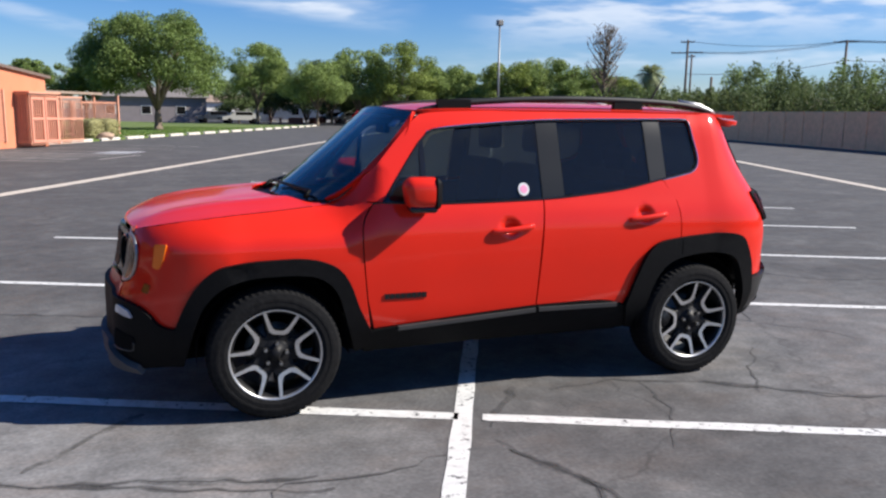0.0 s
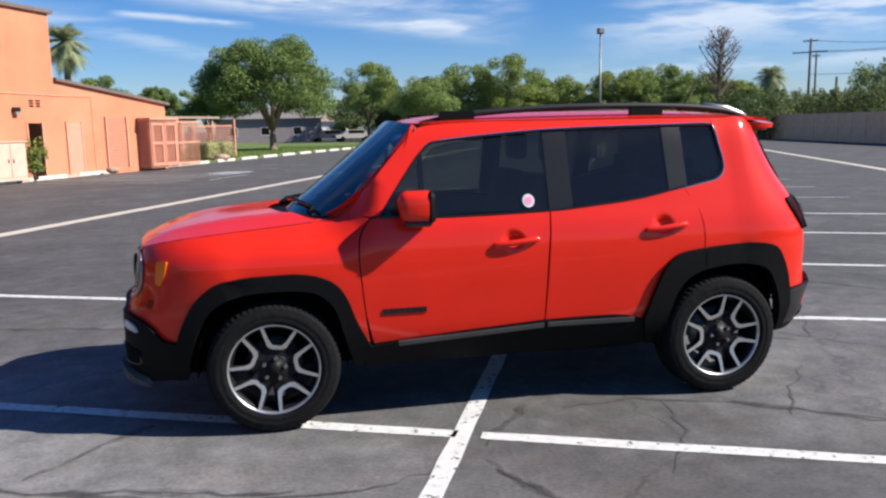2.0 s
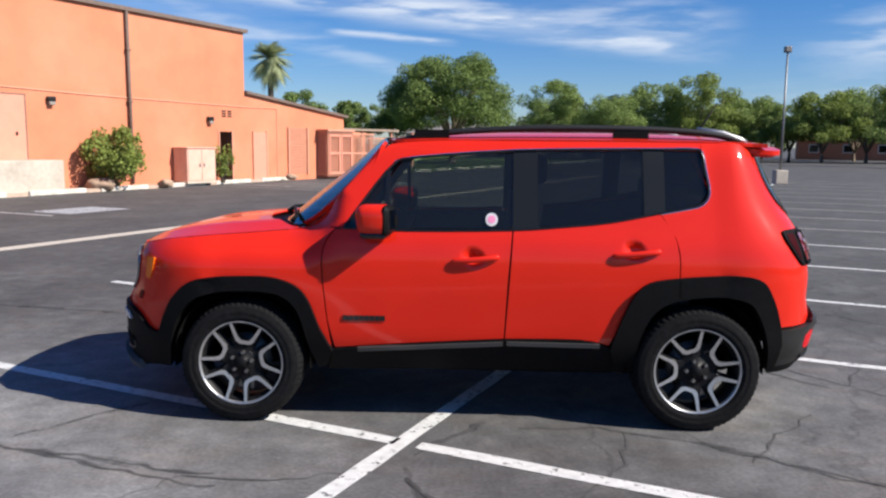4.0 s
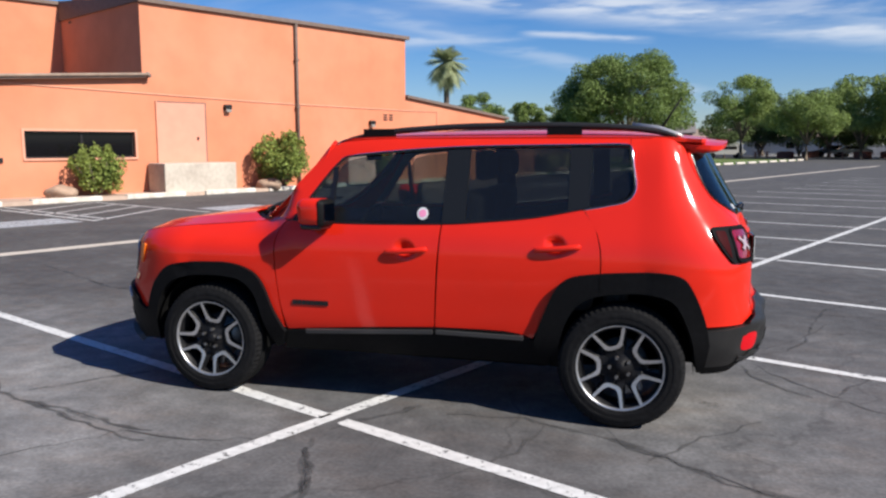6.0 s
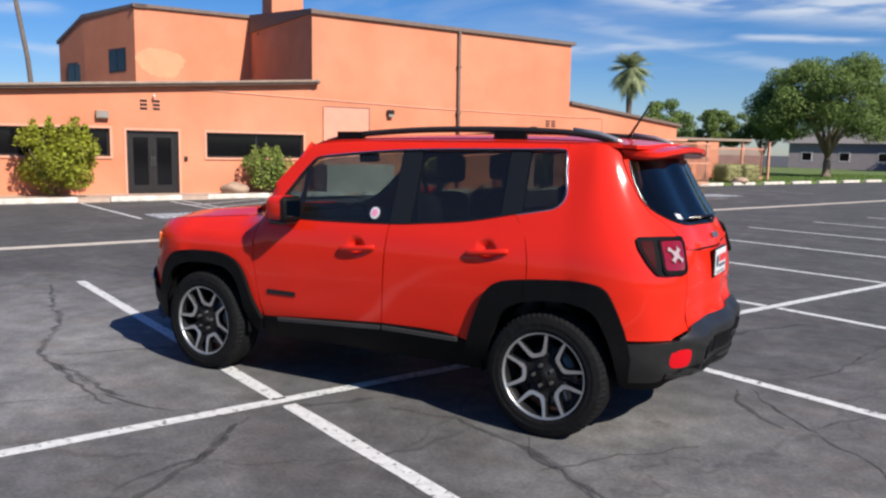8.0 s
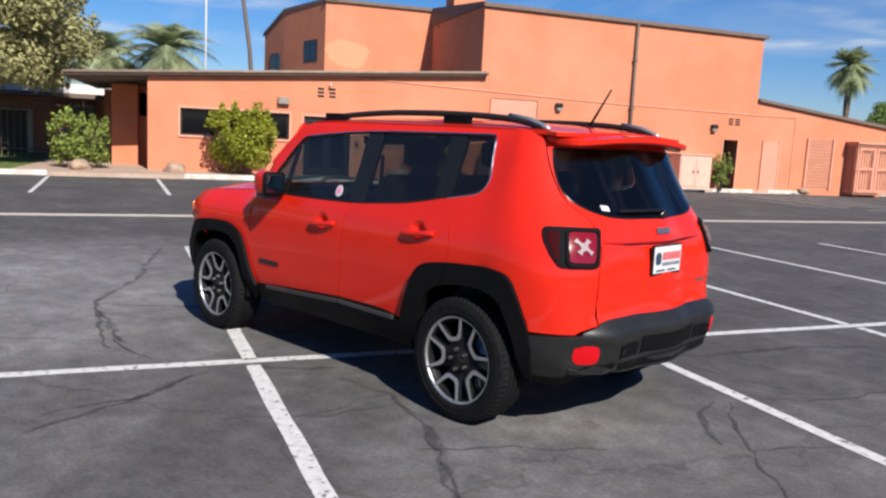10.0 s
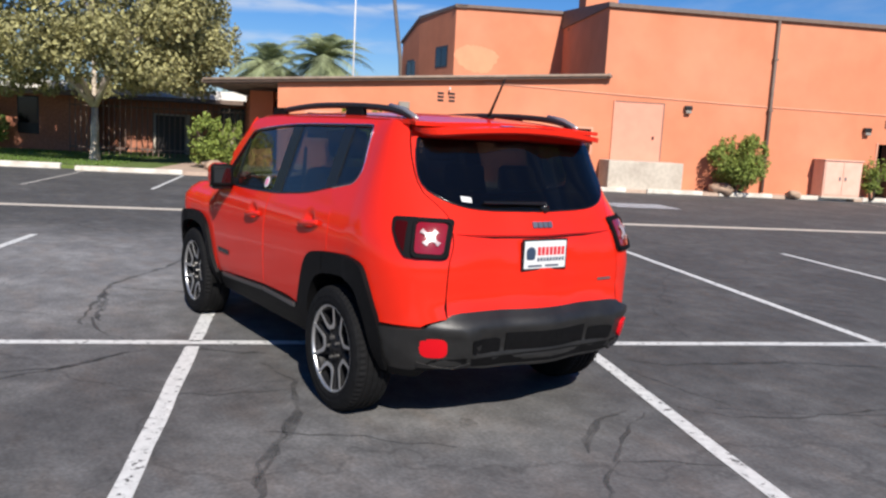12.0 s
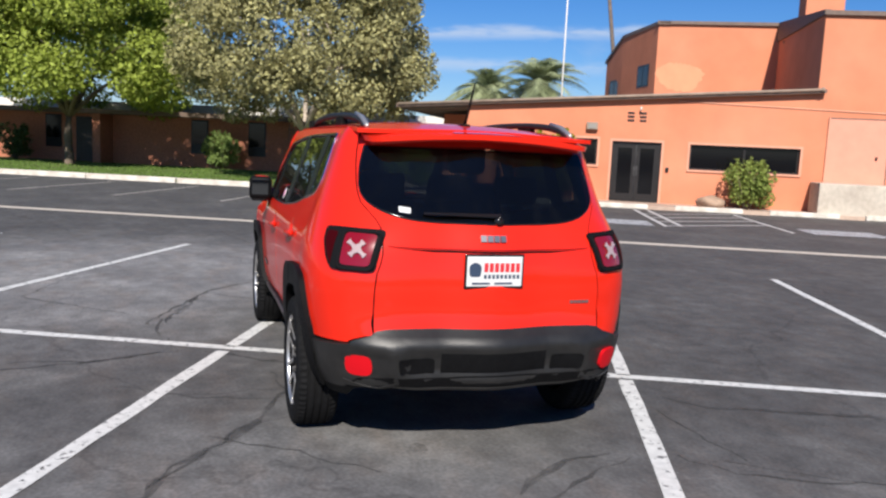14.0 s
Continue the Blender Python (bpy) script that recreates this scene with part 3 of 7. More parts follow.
def stripe(s0, a0, s1, a1, width=0.10, material="line", label="white painted stall line on asphalt", z=0.004):
    """A painted line with slightly uneven edges."""
    p, q = lot(s0, a0), lot(s1, a1)
    d = (q - p)
    n = max(2, int(d.length / 0.25))
    side_v = Vector((-d.y, d.x, 0)).normalized()
    bm = bmesh.new()
    rows = []
    for i in range(n + 1):
        c = p + d * (i / n)
        w1, w2 = (width / 2 * (1 + random.uniform(-0.09, 0.09)) for _ in range(2))
        rows.append([bm.verts.new(c + side_v * w1 + Vector((0, 0, z))), bm.verts.new(c - side_v * w2 + Vector((0, 0, z)))])
    for a, b in zip(rows, rows[1:]):
        bm.faces.new((a[0], b[0], b[1], a[1]))
    ob = part("stall_line", bm, M[material])
    return tagged(ob, label, "road marking", "stall lines", "structure")


stripe(-0.10, -16.6, 0.03, 46, 0.105)
for k in range(-6, 15):
    a, tilt = {-1: (-2.84, -0.045), 0: (0.0, -0.008), 1: (2.86, -0.006), 2: (5.52, 0.012), 3: (8.22, 0.02), 4: (10.90, 0.0)}.get(k, (2.72 * k, 0.0))
    stripe(-5.36, a - 5.36 * tilt, -0.09, a, 0.10)
    stripe(0.04 if k == 0 else 0.028, a, 5.45, a + 5.45 * {2: -0.035, 3: -0.04, 4: -0.08}.get(k, -0.006), 0.10, "line" if k < 5 else "line_old")
stripe(-9.15, -40, -8.65, 62, 0.33, "aisle", "long pale painted aisle line", 0.0045)
stripe(9.6, -40, 8.6, 60, 0.30, "aisle", "long pale painted aisle line", 0.0045)
for k in range(-14, 3):
    a = 0.30 + 2.72 * k
    stripe(-18.3, a, -13.1, a, 0.09, "line_old" if k < -1 else "line")
for k in range(7, 12):
    stripe(-17.8, 0.15 + 2.72 * k, -12.7, 0.15 + 2.72 * k, 0.09, "line_old")
# hatched access aisles and reserved bays
for a0, a1 in ((5.35, 8.15), (20.4, 23.3)):
    stripe(-18.2, a0, -12.9, a0, 0.09)
    stripe(-18.2, a1, -12.9, a1, 0.09)
    for i in range(4):
        s0 = -13.05 - i * 1.15
        if a0 < 20:
            stripe(s0, a0 + 0.06, s0 - 1.75, a1 - 0.06, 0.09)
        else:
            stripe(s0 - 1.75, a0 + 0.06, s0, a1 - 0.06, 0.10, "line_old")
stripe(-12.25, 20.4, -12.25, 23.3, 0.12, "line_old")
for a0 in (3.4, 8.6, 23.7):
    bm = bmesh.new()
    f = [lot(s, a) for s, a in ((-14.2, a0), (-12.9, a0), (-12.9, a0 + 1.7), (-14.2, a0 + 1.7))]
    bm.faces.new([bm.verts.new((p.x, p.y, 0.004)) for p in f])
    tagged(part("bay_panel", bm, M["blue"]), "faded blue-grey painted bay panel", "road marking", "bay panels", "structure")

# sealed cracks and seams
def crack(pts, width=0.05, material="crack", z=0.0025):
    pts = [Vector((x, y, 0)) for x, y in pts]
    fine = []
    for p, q in zip(pts, pts[1:]):
        n = max(2, int((q - p).length / 0.09))
        for i in range(n):
            fine.append(p.lerp(q, i / n) + Vector((noise.noise(p * 3 + Vector((i * 0.7, 0, 0))) * 0.06, noise.noise(q * 3 + Vector((0, i * 0.7, 5))) * 0.06, 0)))
    fine.append(pts[-1])
    bm = bmesh.new()
    rows = []
    for i, p in enumerate(fine):
        d = fine[min(i + 1, len(fine) - 1)] - fine[max(i - 1, 0)]
        sv = Vector((-d.y, d.x, 0)).normalized()
        w = width * random.uniform(0.25, 1.0) * (0.3 + 0.7 * math.sin(math.pi * min(max(i / len(fine), 0.08), 0.92)))
        rows.append((bm.verts.new(p + sv * w / 2 + Vector((0, 0, z))), bm.verts.new(p - sv * w / 2 + Vector((0, 0, z)))))
    for a, b in zip(rows, rows[1:]):
        bm.faces.new((a[0], b[0], b[1], a[1]))
    tagged(part("crack", bm, M[material]), "dark irregular crack in the asphalt", "crack", "asphalt cracks", "structure")


WIDE = (((-0.33, -1.44), (-0.25, -1.68), (-0.13, -1.84), (-0.03, -2.22), (0.1, -2.7)), ((0.73, -0.85), (1.29, -1.05), (1.58, -1.26), (1.81, -1.49), (2.10, -1.56), (2.6, -1.9)), ((-2.48, -1.19), (-2.34, -1.02), (-2.18, -0.82), (-1.95, -0.6)),
        ((-5.40, 0.73), (-3.99, -0.19), (-3.51, -0.46), (-2.64, -1.24), (-1.77, -1.56), (-1.16, -1.74)), ((-0.14, -2.56), (-0.07, -2.05), (-0.28, -1.60)), ((2.42, 0.00), (2.21, 0.20), (2.11, 0.40), (2.05, 0.68)),
        ((1.26, 1.48), (1.53, 1.78), (1.65, 2.18), (1.82, 2.61), (2.3, 3.3)), ((-6.5, 3.4), (-4.5, 2.2), (-3.0, 1.9), (-1.6, 1.4)), ((3.4, 2.4), (4.4, 1.2), (5.6, 0.9)), ((-2.41, -1.34), (-1.88, -1.44), (-1.21, -1.60)), ((-0.26, -1.31), (0.11, -0.79)))
THIN = (((0.90, -0.92), (0.78, -1.38), (0.49, -1.84)), ((1.23, -0.91), (1.37, -1.17), (1.79, -1.41), (2.06, -1.59)), ((2.08, -0.53), (1.63, -1.03), (1.46, -1.31)), ((-1.44, -1.78), (-1.37, -1.63), (-1.03, -1.68), (-0.58, -1.57)),
        ((2.12, 0.75), (2.36, 0.32), (2.56, 0.07), (2.75, 0.40), (2.87, 0.58)), ((2.56, 0.07), (2.79, -0.22), (3.1, -0.7)), ((2.24, 1.21), (2.61, 1.67), (2.96, 2.93), (3.6, 3.6), (4.6, 4.6)), ((1.50, 1.32), (1.88, 1.33), (2.29, 1.34)),
        ((2.14, 0.98), (2.40, 1.19), (2.60, 1.54), (2.64, 1.77), (2.9, 2.3)), ((-8, -1), (-6.4, -0.6), (-5.3, 0.67)), ((-1.0, 4.2), (0.4, 5.2), (1.2, 6.6), (3.0, 7.4)), ((-3.6, -2.6), (-2.4, -2.9), (-1.44, -1.78)), ((0.73, -0.85), (0.3, -0.9)))
for pts in WIDE:
    crack(pts, 0.085, "seam", 0.0015)
    crack(pts, 0.007)
for pts in THIN:
    crack(pts, 0.04, "seam", 0.0015)
    crack(pts, 0.008)
for x, y, r in ((1.81, -0.29, 0.07), (2.9, 1.9, 0.06)):
    bm = bmesh.new()
    bm.faces.new([bm.verts.new((x + r * math.cos(a) * random.uniform(0.8, 1.3), y + r * 0.7 * math.sin(a), 0.0028)) for a in [2 * math.pi * k / 14 for k in range(14)]])
    tagged(part("oil_spot", bm, M["seam"]), "small dark oil spot on the asphalt", "stain", kind="structure")

# walkway along the hall, lawns behind the kerb
def slab(name, pts, z0, z1, material, label, category):
    return tagged(part(name, prism([(p.x, p.y) for p in pts], z0, z1), M[material]), label, category, kind="structure")


slab("pavement", [lot(KERB_S(-3.5) + 0.05, -3.5), lot(KERB_S(31) + 0.05, 31), hall(26, -4), hall(-8.0, -12)], -0.1, 0.11, "walkway", "tan concrete walkway beside the hall", "walkway")
slab("lawn", [lot(KERB_S(31.02), 31.02), lot(KERB_S(80), 80), lot(-70, 95), lot(-60, 31)], -0.1, 0.10, "grass", "mown green lawn behind a white kerb", "lawn")
slab("lawn", [lot(KERB_S(-3.6), -3.6), lot(-32, 2), lot(-45, -60), lot(KERB_S(-60), -60)], -0.1, 0.10, "grass", "mown green lawn in front of a brick wing", "lawn")


def grass_blades(name, n, place):
    verts, faces = [], []
    for _ in range(n):
        p = place()
        h, t = random.uniform(0.03, 0.075), random.uniform(0, math.pi)
        dx, dy = 0.02 * math.cos(t), 0.02 * math.sin(t)
        k = len(verts)
        verts += [(p.x - dx, p.y - dy, 0.10), (p.x + dx, p.y + dy, 0.10), (p.x + random.uniform(-0.03, 0.03), p.y + random.uniform(-0.03, 0.03), 0.10 + h)]
        faces.append((k, k + 1, k + 2))
    return tagged(raw(name, verts, faces, M["blade"], smooth=False), "short green grass blades", "grass", kind="stuff")


grass_blades("grass", 26000, lambda: lot(KERB_S(-20) - random.uniform(0.25, 9.5), random.uniform(-38, -4.6)))
grass_blades("grass", 16000, lambda: lot(KERB_S(45) - random.uniform(0.3, 9), random.uniform(31.3, 64)))

# low white kerb stops
stop = thing("kerb_stop", "whitewashed concrete wheel stop at the lot's edge", "wheel stop", LOT @ Matrix.Translation((-19, -3, 0)), "wheel stops")
part("stop_block", box(-0.11, 0.11, -0.98, 0.98, 0.0, 0.15, 0.03), M["kerb_white"], stop)
for k in range(0, 14):
    if k != 1:
        a = -3.4 + 2.72 * k
        copy_thing(stop, LOT @ pose(KERB_S(a) + random.uniform(-0.05, 0.05), a + random.uniform(-0.1, 0.1), 0, 0, 0, random.uniform(-1, 1)))
stop.matrix_basis = LOT @ pose(KERB_S(-3), -4.4, 0)
kerb = thing("kerb_stone", "long pale concrete kerb stone edging the lawn", "kerb", LOT @ Matrix.Translation((-19, -10, 0)), "kerb stones")
part("kerb_block", box(-0.12, 0.12, -1.52, 1.52, -0.05, 0.16, 0.03), M["kerb_white"], kerb)
for k in range(1, 14):
    copy_thing(kerb, LOT @ pose(KERB_S(-10.6 - 3.08 * k), -10.6 - 3.08 * k, 0, 0, 0, random.uniform(-0.6, 0.6)))
for k in range(0, 17):
    copy_thing(stop, LOT @ (pose(KERB_S(34.9 + 2.74 * k), 34.9 + 2.74 * k, 0, 0, 0, random.uniform(-0.6, 0.6))))
kerb.matrix_basis = LOT @ pose(KERB_S(-10.6), -10.6, 0)
copy_thing(kerb, LOT @ pose(KERB_S(-7.5), -7.5, 0))

# ---- the hall ----
hall_b = thing("hall_building", "salmon stucco hall with a flat-roofed wing and a tall block", "building", HALL)


def hbox(u0, u1, v0, v1, z0, z1, bevel=0.0):
    return box(v0, v1, u0, u1, z0, z1, bevel)


def wall_with_holes(name, u0, u1, top0, top1, holes, v=0.0, depth=0.25, z0=0.0, material="stucco"):
    """A wall along u whose top runs from top0 to top1, with real openings (u0, u1, z0, z1)."""
    us = sorted({u0, u1, *[h[0] for h in holes], *[h[1] for h in holes]})
    top = lambda u: top0 + (top1 - top0) * (u - u0) / (u1 - u0)
    bm = bmesh.new()
    for a, b in zip(us, us[1:]):
        cuts = sorted([(h[2], h[3]) for h in holes if h[0] <= a + 1e-6 and h[1] >= b - 1e-6])
        z = z0
        for c0, c1 in cuts + [(None, None)]:
            lo, hi = (z, z), ((c0, c0) if c0 is not None else (top(a), top(b)))
            if min(hi) - z > 1e-4:
                vs = [bm.verts.new(p) for p in ((v, a, lo[0]), (v, b, lo[1]), (v, b, hi[1]), (v, a, hi[0]), (v - depth, a, lo[0]), (v - depth, b, lo[1]), (v - depth, b, hi[1]), (v - depth, a, hi[0]))]
                for q in ((0, 1, 2, 3), (4, 7, 6, 5), (0, 4, 5, 1), (1, 5, 6, 2), (2, 6, 7, 3), (3, 7, 4, 0)):
                    bm.faces.new([vs[i] for i in q])
            z = c1
    bmesh.ops.remove_doubles(bm, verts=bm.verts, dist=1e-4)
    inner = {}
    for f in bm.faces:
        inner.setdefault(tuple(sorted(round(x, 3) for x in f.calc_center_median())), []).append(f)
    bmesh.ops.delete(bm, geom=[f for fs in inner.values() if len(fs) > 1 for f in fs], context="FACES_ONLY")
    return part(name, bm, M[material], hall_b)


WIN_L, WIN_R, DOOR = (-3.78, -0.48, 1.22, 2.04), (2.36, 5.60, 1.21, 1.99), (-0.02, 1.50, 0.11, 2.0)
wall_with_holes("wall", -4.72, 5.93, 2.92, 3.72, [WIN_L, WIN_R, DOOR])
wall_with_holes("wall", 5.93, 17.25, 5.98, 5.86, [(15.86, 16.50, 0.11, 2.0)])
wall_with_holes("wall", 17.25, 23.7, 3.52, 2.78, [])
# tall block: set-back front, return wall and the flank that runs away
wall_with_holes("wall", 1.52, 5.86, 6.55, 6.55, [], v=-5.91, z0=3.2)
def wedge(name, pts, z0, tops, material="stucco", parent=None):
    return part(name, prism([(v, u) for u, v in pts], z0, tops), M[material], parent or hall_b)


wedge("wall", [(5.86, -5.91), (5.93, -0.003), (6.18, -0.003), (6.11, -5.91)], 2.9, [6.57, 6.0, 6.0, 6.57])
flank = [(1.52, -5.913), (0.36, -9.61), (-0.26, -11.93), (0.01, -12.0), (0.63, -9.66), (1.78, -6.05)]
wedge("wall", flank, 3.0, [6.55, 6.50, 5.70, 5.70, 6.50, 6.55])
wedge("wall", [(17.25, -0.003), (17.0, -0.25), (17.0, -14), (17.25, -14)], 0, [5.86, 5.86, 5.86, 5.86])
wedge("wall", [(-4.72, -0.003), (-4.47, -0.003), (-4.47, -9), (-4.72, -9)], 0, [2.92, 2.95, 2.95, 2.92])
wedge("wall", [(23.45, -0.25), (23.7, -0.003), (23.7, -9), (23.45, -9)], 0, [2.74, 2.74, 2.74, 2.74])
# roofs with their brown edges
def sloped(name, u0, u1, v0, v1, za, zb, thick, material, lab=""):
    bm = bmesh.new()
    vs = [bm.verts.new((v, u, (za if u == u0 else zb) + dz)) for dz in (0, thick) for u, v in ((u0, v0), (u1, v0), (u1, v1), (u0, v1))]
    for q in ((0, 1, 2, 3), (4, 5, 6, 7), (0, 1, 5, 4), (1, 2, 6, 5), (2, 3, 7, 6), (3, 0, 4, 7)):
        bm.faces.new([vs[i] for i in q])
    return part(name, bm, M[material], hall_b, lab)


sloped("eave", -7.05, 6.12, -0.2, 0.24, 2.792, 3.68, 0.10, "fascia", "brown overhanging eave")
sloped("roof", -7.0, 6.10, -9.0, -0.203, 2.76, 3.60, 0.12, "roofing")
sloped("eave", 5.88, 17.4, -0.24, 0.12, 5.97, 5.85, 0.13, "fascia", "brown roof edge")
sloped("roof", 5.95, 17.38, -14, -0.243, 5.97, 5.85, 0.12, "roofing")
sloped("eave", 17.253, 23.9, -0.24, 0.14, 3.51, 2.76, 0.11, "fascia", "brown sloping roof edge")
sloped("roof", 17.253, 23.85, -9, -0.243, 3.51, 2.72, 0.1, "roofing")
sloped("eave", 1.46, 6.12, -6.20, -5.80, 6.54, 6.54, 0.12, "fascia")
for (a_, za_), (b_, zb_) in ((((1.54, -5.80), 6.52), ((0.31, -9.63), 6.49)), (((0.31, -9.63), 6.49), ((-0.34, -12.03), 5.67))):
    bm = bmesh.new()
    q8 = [bm.verts.new((v, u, z)) for u, v, z in ((a_[0], a_[1], za_), (b_[0], b_[1], zb_), (b_[0] + 0.4, b_[1], zb_), (a_[0] + 0.4, a_[1], za_), (a_[0], a_[1], za_ + 0.14), (b_[0], b_[1], zb_ + 0.14), (b_[0] + 0.4, b_[1], zb_ + 0.14), (a_[0] + 0.4, a_[1], za_ + 0.14))]
    for q in ((0, 1, 2, 3), (4, 5, 6, 7), (0, 1, 5, 4), (1, 2, 6, 5), (2, 3, 7, 6), (3, 0, 4, 7)):
        bm.faces.new([q8[i] for i in q])
    part("eave", bm, M["fascia"], hall_b)
wedge("roof", [(1.75, -6.1), (6.0, -6.1), (6.1, -14), (0.1, -12.0), (0.65, -9.7)], 5.2, [6.52, 6.52, 6.2, 5.67, 6.45], "roofing")
wedge("eave", [(5.79, -6.0), (5.86, 0.1), (6.05, 0.1), (5.98, -6.0)], 5.98, [6.68, 6.12, 6.12, 6.68], "fascia")
# gutter along the low eave
gut = part("gutter", tube([(0.27, -7.0, 2.889), (0.27, 5.98, 3.765)], 0.045, 8), M["roof_tan"], hall_b, "brown eave gutter", smooth=True)
part("gutter_end", lathe([(0.0, 0.10), (0.05, 0.10), (0.06, 0.05), (0.06, -0.02), (0.0, -0.02)], 12, "Z", centre=(0.27, 6.0, 3.73)), M["roof_tan"], gut, smooth=True)
part("vent_pipe", tube([(0.02, 0.78, 2.98), (0.16, 0.78, 3.06), (0.17, 0.78, 2.98)], 0.025, 8), M["house_white"], hall_b, "small gooseneck pipe", smooth=True)
for i in range(3):
    part("vent_block", box(-0.09, 0.09, -0.012, 0.004, 0, 0.075), M["bronze"], hall_b, "dark vent slot", at=pose(-5.1, 5.868, 5.83 + i * 0.147, 0, 0, 0.7))
# chimney
wedge("chimney", [(6.6, -5.5), (7.9, -5.5), (7.9, -6.6), (6.6, -6.6)], 5.7, 7.9)
# string course
part("string_line", tube([(0.012, 1.9, 3.30), (0.012, 10.6, 3.06), (0.012, 17.2, 2.98), (0.012, 19.1, 2.98), (0.012, 19.1, 0.12)], 0.022, 6), M["salmon_metal"], hall_b)
bm = bmesh.new()
bm.faces.new([bm.verts.new((-5.902, 2.42 + 0.85 * math.cos(a) * (1 + 0.10 * math.sin(3 * a) + random.uniform(-0.06, 0.06)), 4.60 + 0.55 * math.sin(a) * (1 + 0.12 * math.cos(2 * a + 1) + random.uniform(-0.07, 0.07)))) for a in [2 * math.pi * k / 60 for k in range(60)]])
part("stucco_patch", bm, M["patch"], hall_b, "paler repaired stucco patch")


def window(hole, panes, depth=0.10):
    u0, u1, z0, z1 = hole
    w = part("window_frame", hbox(u0, u1, -depth - 0.05, -depth, z0, z0 + 0.05), M["bronze"], hall_b, "dark bronze window frame")
    part("frame_bar", hbox(u0, u1, -depth - 0.05, -depth, z1 - 0.05, z1), M["bronze"], w)
    n = len(panes)
    for i, a in enumerate(panes):
        part("frame_bar", hbox(a - 0.03, a + 0.03, -depth - 0.05, -depth + 0.003, z0 + 0.05, z1 - 0.05), M["bronze"], w)
    for a, b in zip(panes, panes[1:]):
        part("pane", hbox(a + 0.03, b - 0.03, -depth - 0.035, -depth - 0.025, z0 + 0.05, z1 - 0.05), M["dark_glass"], w, "dark window pane")
    part("window_sill", hbox(u0 - 0.06, u1 + 0.06, -0.10, 0.05, z0 - 0.07, z0, 0.01), M["salmon_metal"], hall_b)
    part("backing", hbox(u0 - 0.1, u1 + 0.1, -1.3, -1.25, z0 - 0.1, z1 + 0.1), M["under"], w)


window(WIN_L, [-3.75, -2.1, -0.51])
window(WIN_R, [2.39, 4.0, 5.57])
for hole in (WIN_L, WIN_R, DOOR):
    for a, b, c, d in ((hole[0] - 0.07, hole[0], hole[2], hole[3] + 0.07), (hole[1], hole[1] + 0.07, hole[2], hole[3] + 0.07), (hole[0], hole[1], hole[3], hole[3] + 0.07)):
        part("opening_trim", hbox(a, b, 0.003, 0.03, c, d), M["salmon_metal"], hall_b, "salmon painted trim")
part("bell_box", hbox(1.66, 1.76, 0.003, 0.06, 1.10, 1.24, 0.01), M["bronze"], hall_b, "small dark box beside the door")
# glazed double door
dd = part("double_door", hbox(-0.02, 0.06, -0.16, -0.06, 0.11, 2.0), M["bronze"], hall_b, "dark bronze glazed double door")
part("door_post", hbox(1.42, 1.50, -0.16, -0.06, 0.11, 2.0), M["bronze"], dd)
part("door_head", hbox(0.06, 1.42, -0.16, -0.06, 1.92, 2.0), M["bronze"], dd)
for a, b in ((0.06, 0.737), (0.743, 1.42)):
    leaf = part("door_leaf", hbox(a, a + 0.12, -0.13, -0.08, 0.12, 1.92), M["bronze"], dd)
    part("leaf_stile", hbox(b - 0.12, b, -0.13, -0.08, 0.12, 1.92), M["bronze"], leaf)
    part("leaf_rail", hbox(a + 0.12, b - 0.12, -0.13, -0.08, 0.12, 0.36), M["bronze"], leaf)
    part("leaf_rail", hbox(a + 0.12, b - 0.12, -0.13, -0.08, 1.80, 1.92), M["bronze"], leaf)
    part("leaf_pane", hbox(a + 0.12, b - 0.12, -0.11, -0.10, 0.36, 1.80), M["dark_glass"], leaf)
    h = 0.70 if a < 0.5 else 0.78
    part("pull_handle", tube([(-0.06, h, 0.95), (-0.03, h, 0.97), (-0.03, h, 1.2), (-0.06, h, 1.22)], 0.012, 6), M["galv"], leaf, smooth=True)
# loading door, lamps, vents, downpipe
ld = part("loading_door", hbox(6.34, 8.02, 0.003, 0.05, 0.98, 2.94), M["pink_door"], hall_b, "pale salmon raised loading door")
# brown strips at right and top paint the shade of the door's recess
for a, b, c, d, m in ((6.31, 6.34, 0.98, 2.97, "salmon_metal"), (8.02, 8.055, 0.98, 2.97, "fascia"), (6.34, 8.02, 2.94, 2.97, "fascia")):
    part("door_edge", hbox(a, b, 0.003, 0.06, c, d), M[m], ld)
part("door_pull", hbox(7.7, 7.76, 0.05, 0.08, 1.75, 1.85), M["bronze"], ld)
for u, z in ((8.87, 2.80), (15.35, 2.40)):
    wl_ = part("wall_lamp", hbox(u - 0.13, u + 0.13, 0.003, 0.16, z - 0.02, z + 0.14, 0.03), M["bronze"], hall_b, "dark wall lamp")
    part("lamp_glass", hbox(u - 0.10, u + 0.10, 0.03, 0.17, z - 0.12, z - 0.02, 0.02), M["lamp_lens"], wl_)
bl_ = part("wall_lamp", hbox(-0.86, -0.50, 0.003, 0.18, 2.32, 2.55, 0.02), M["roof_tan"], hall_b, "tan box wall lamp")
part("lamp_glass", hbox(-0.80, -0.56, 0.18, 0.19, 2.35, 2.50), M["lamp_lens"], bl_)
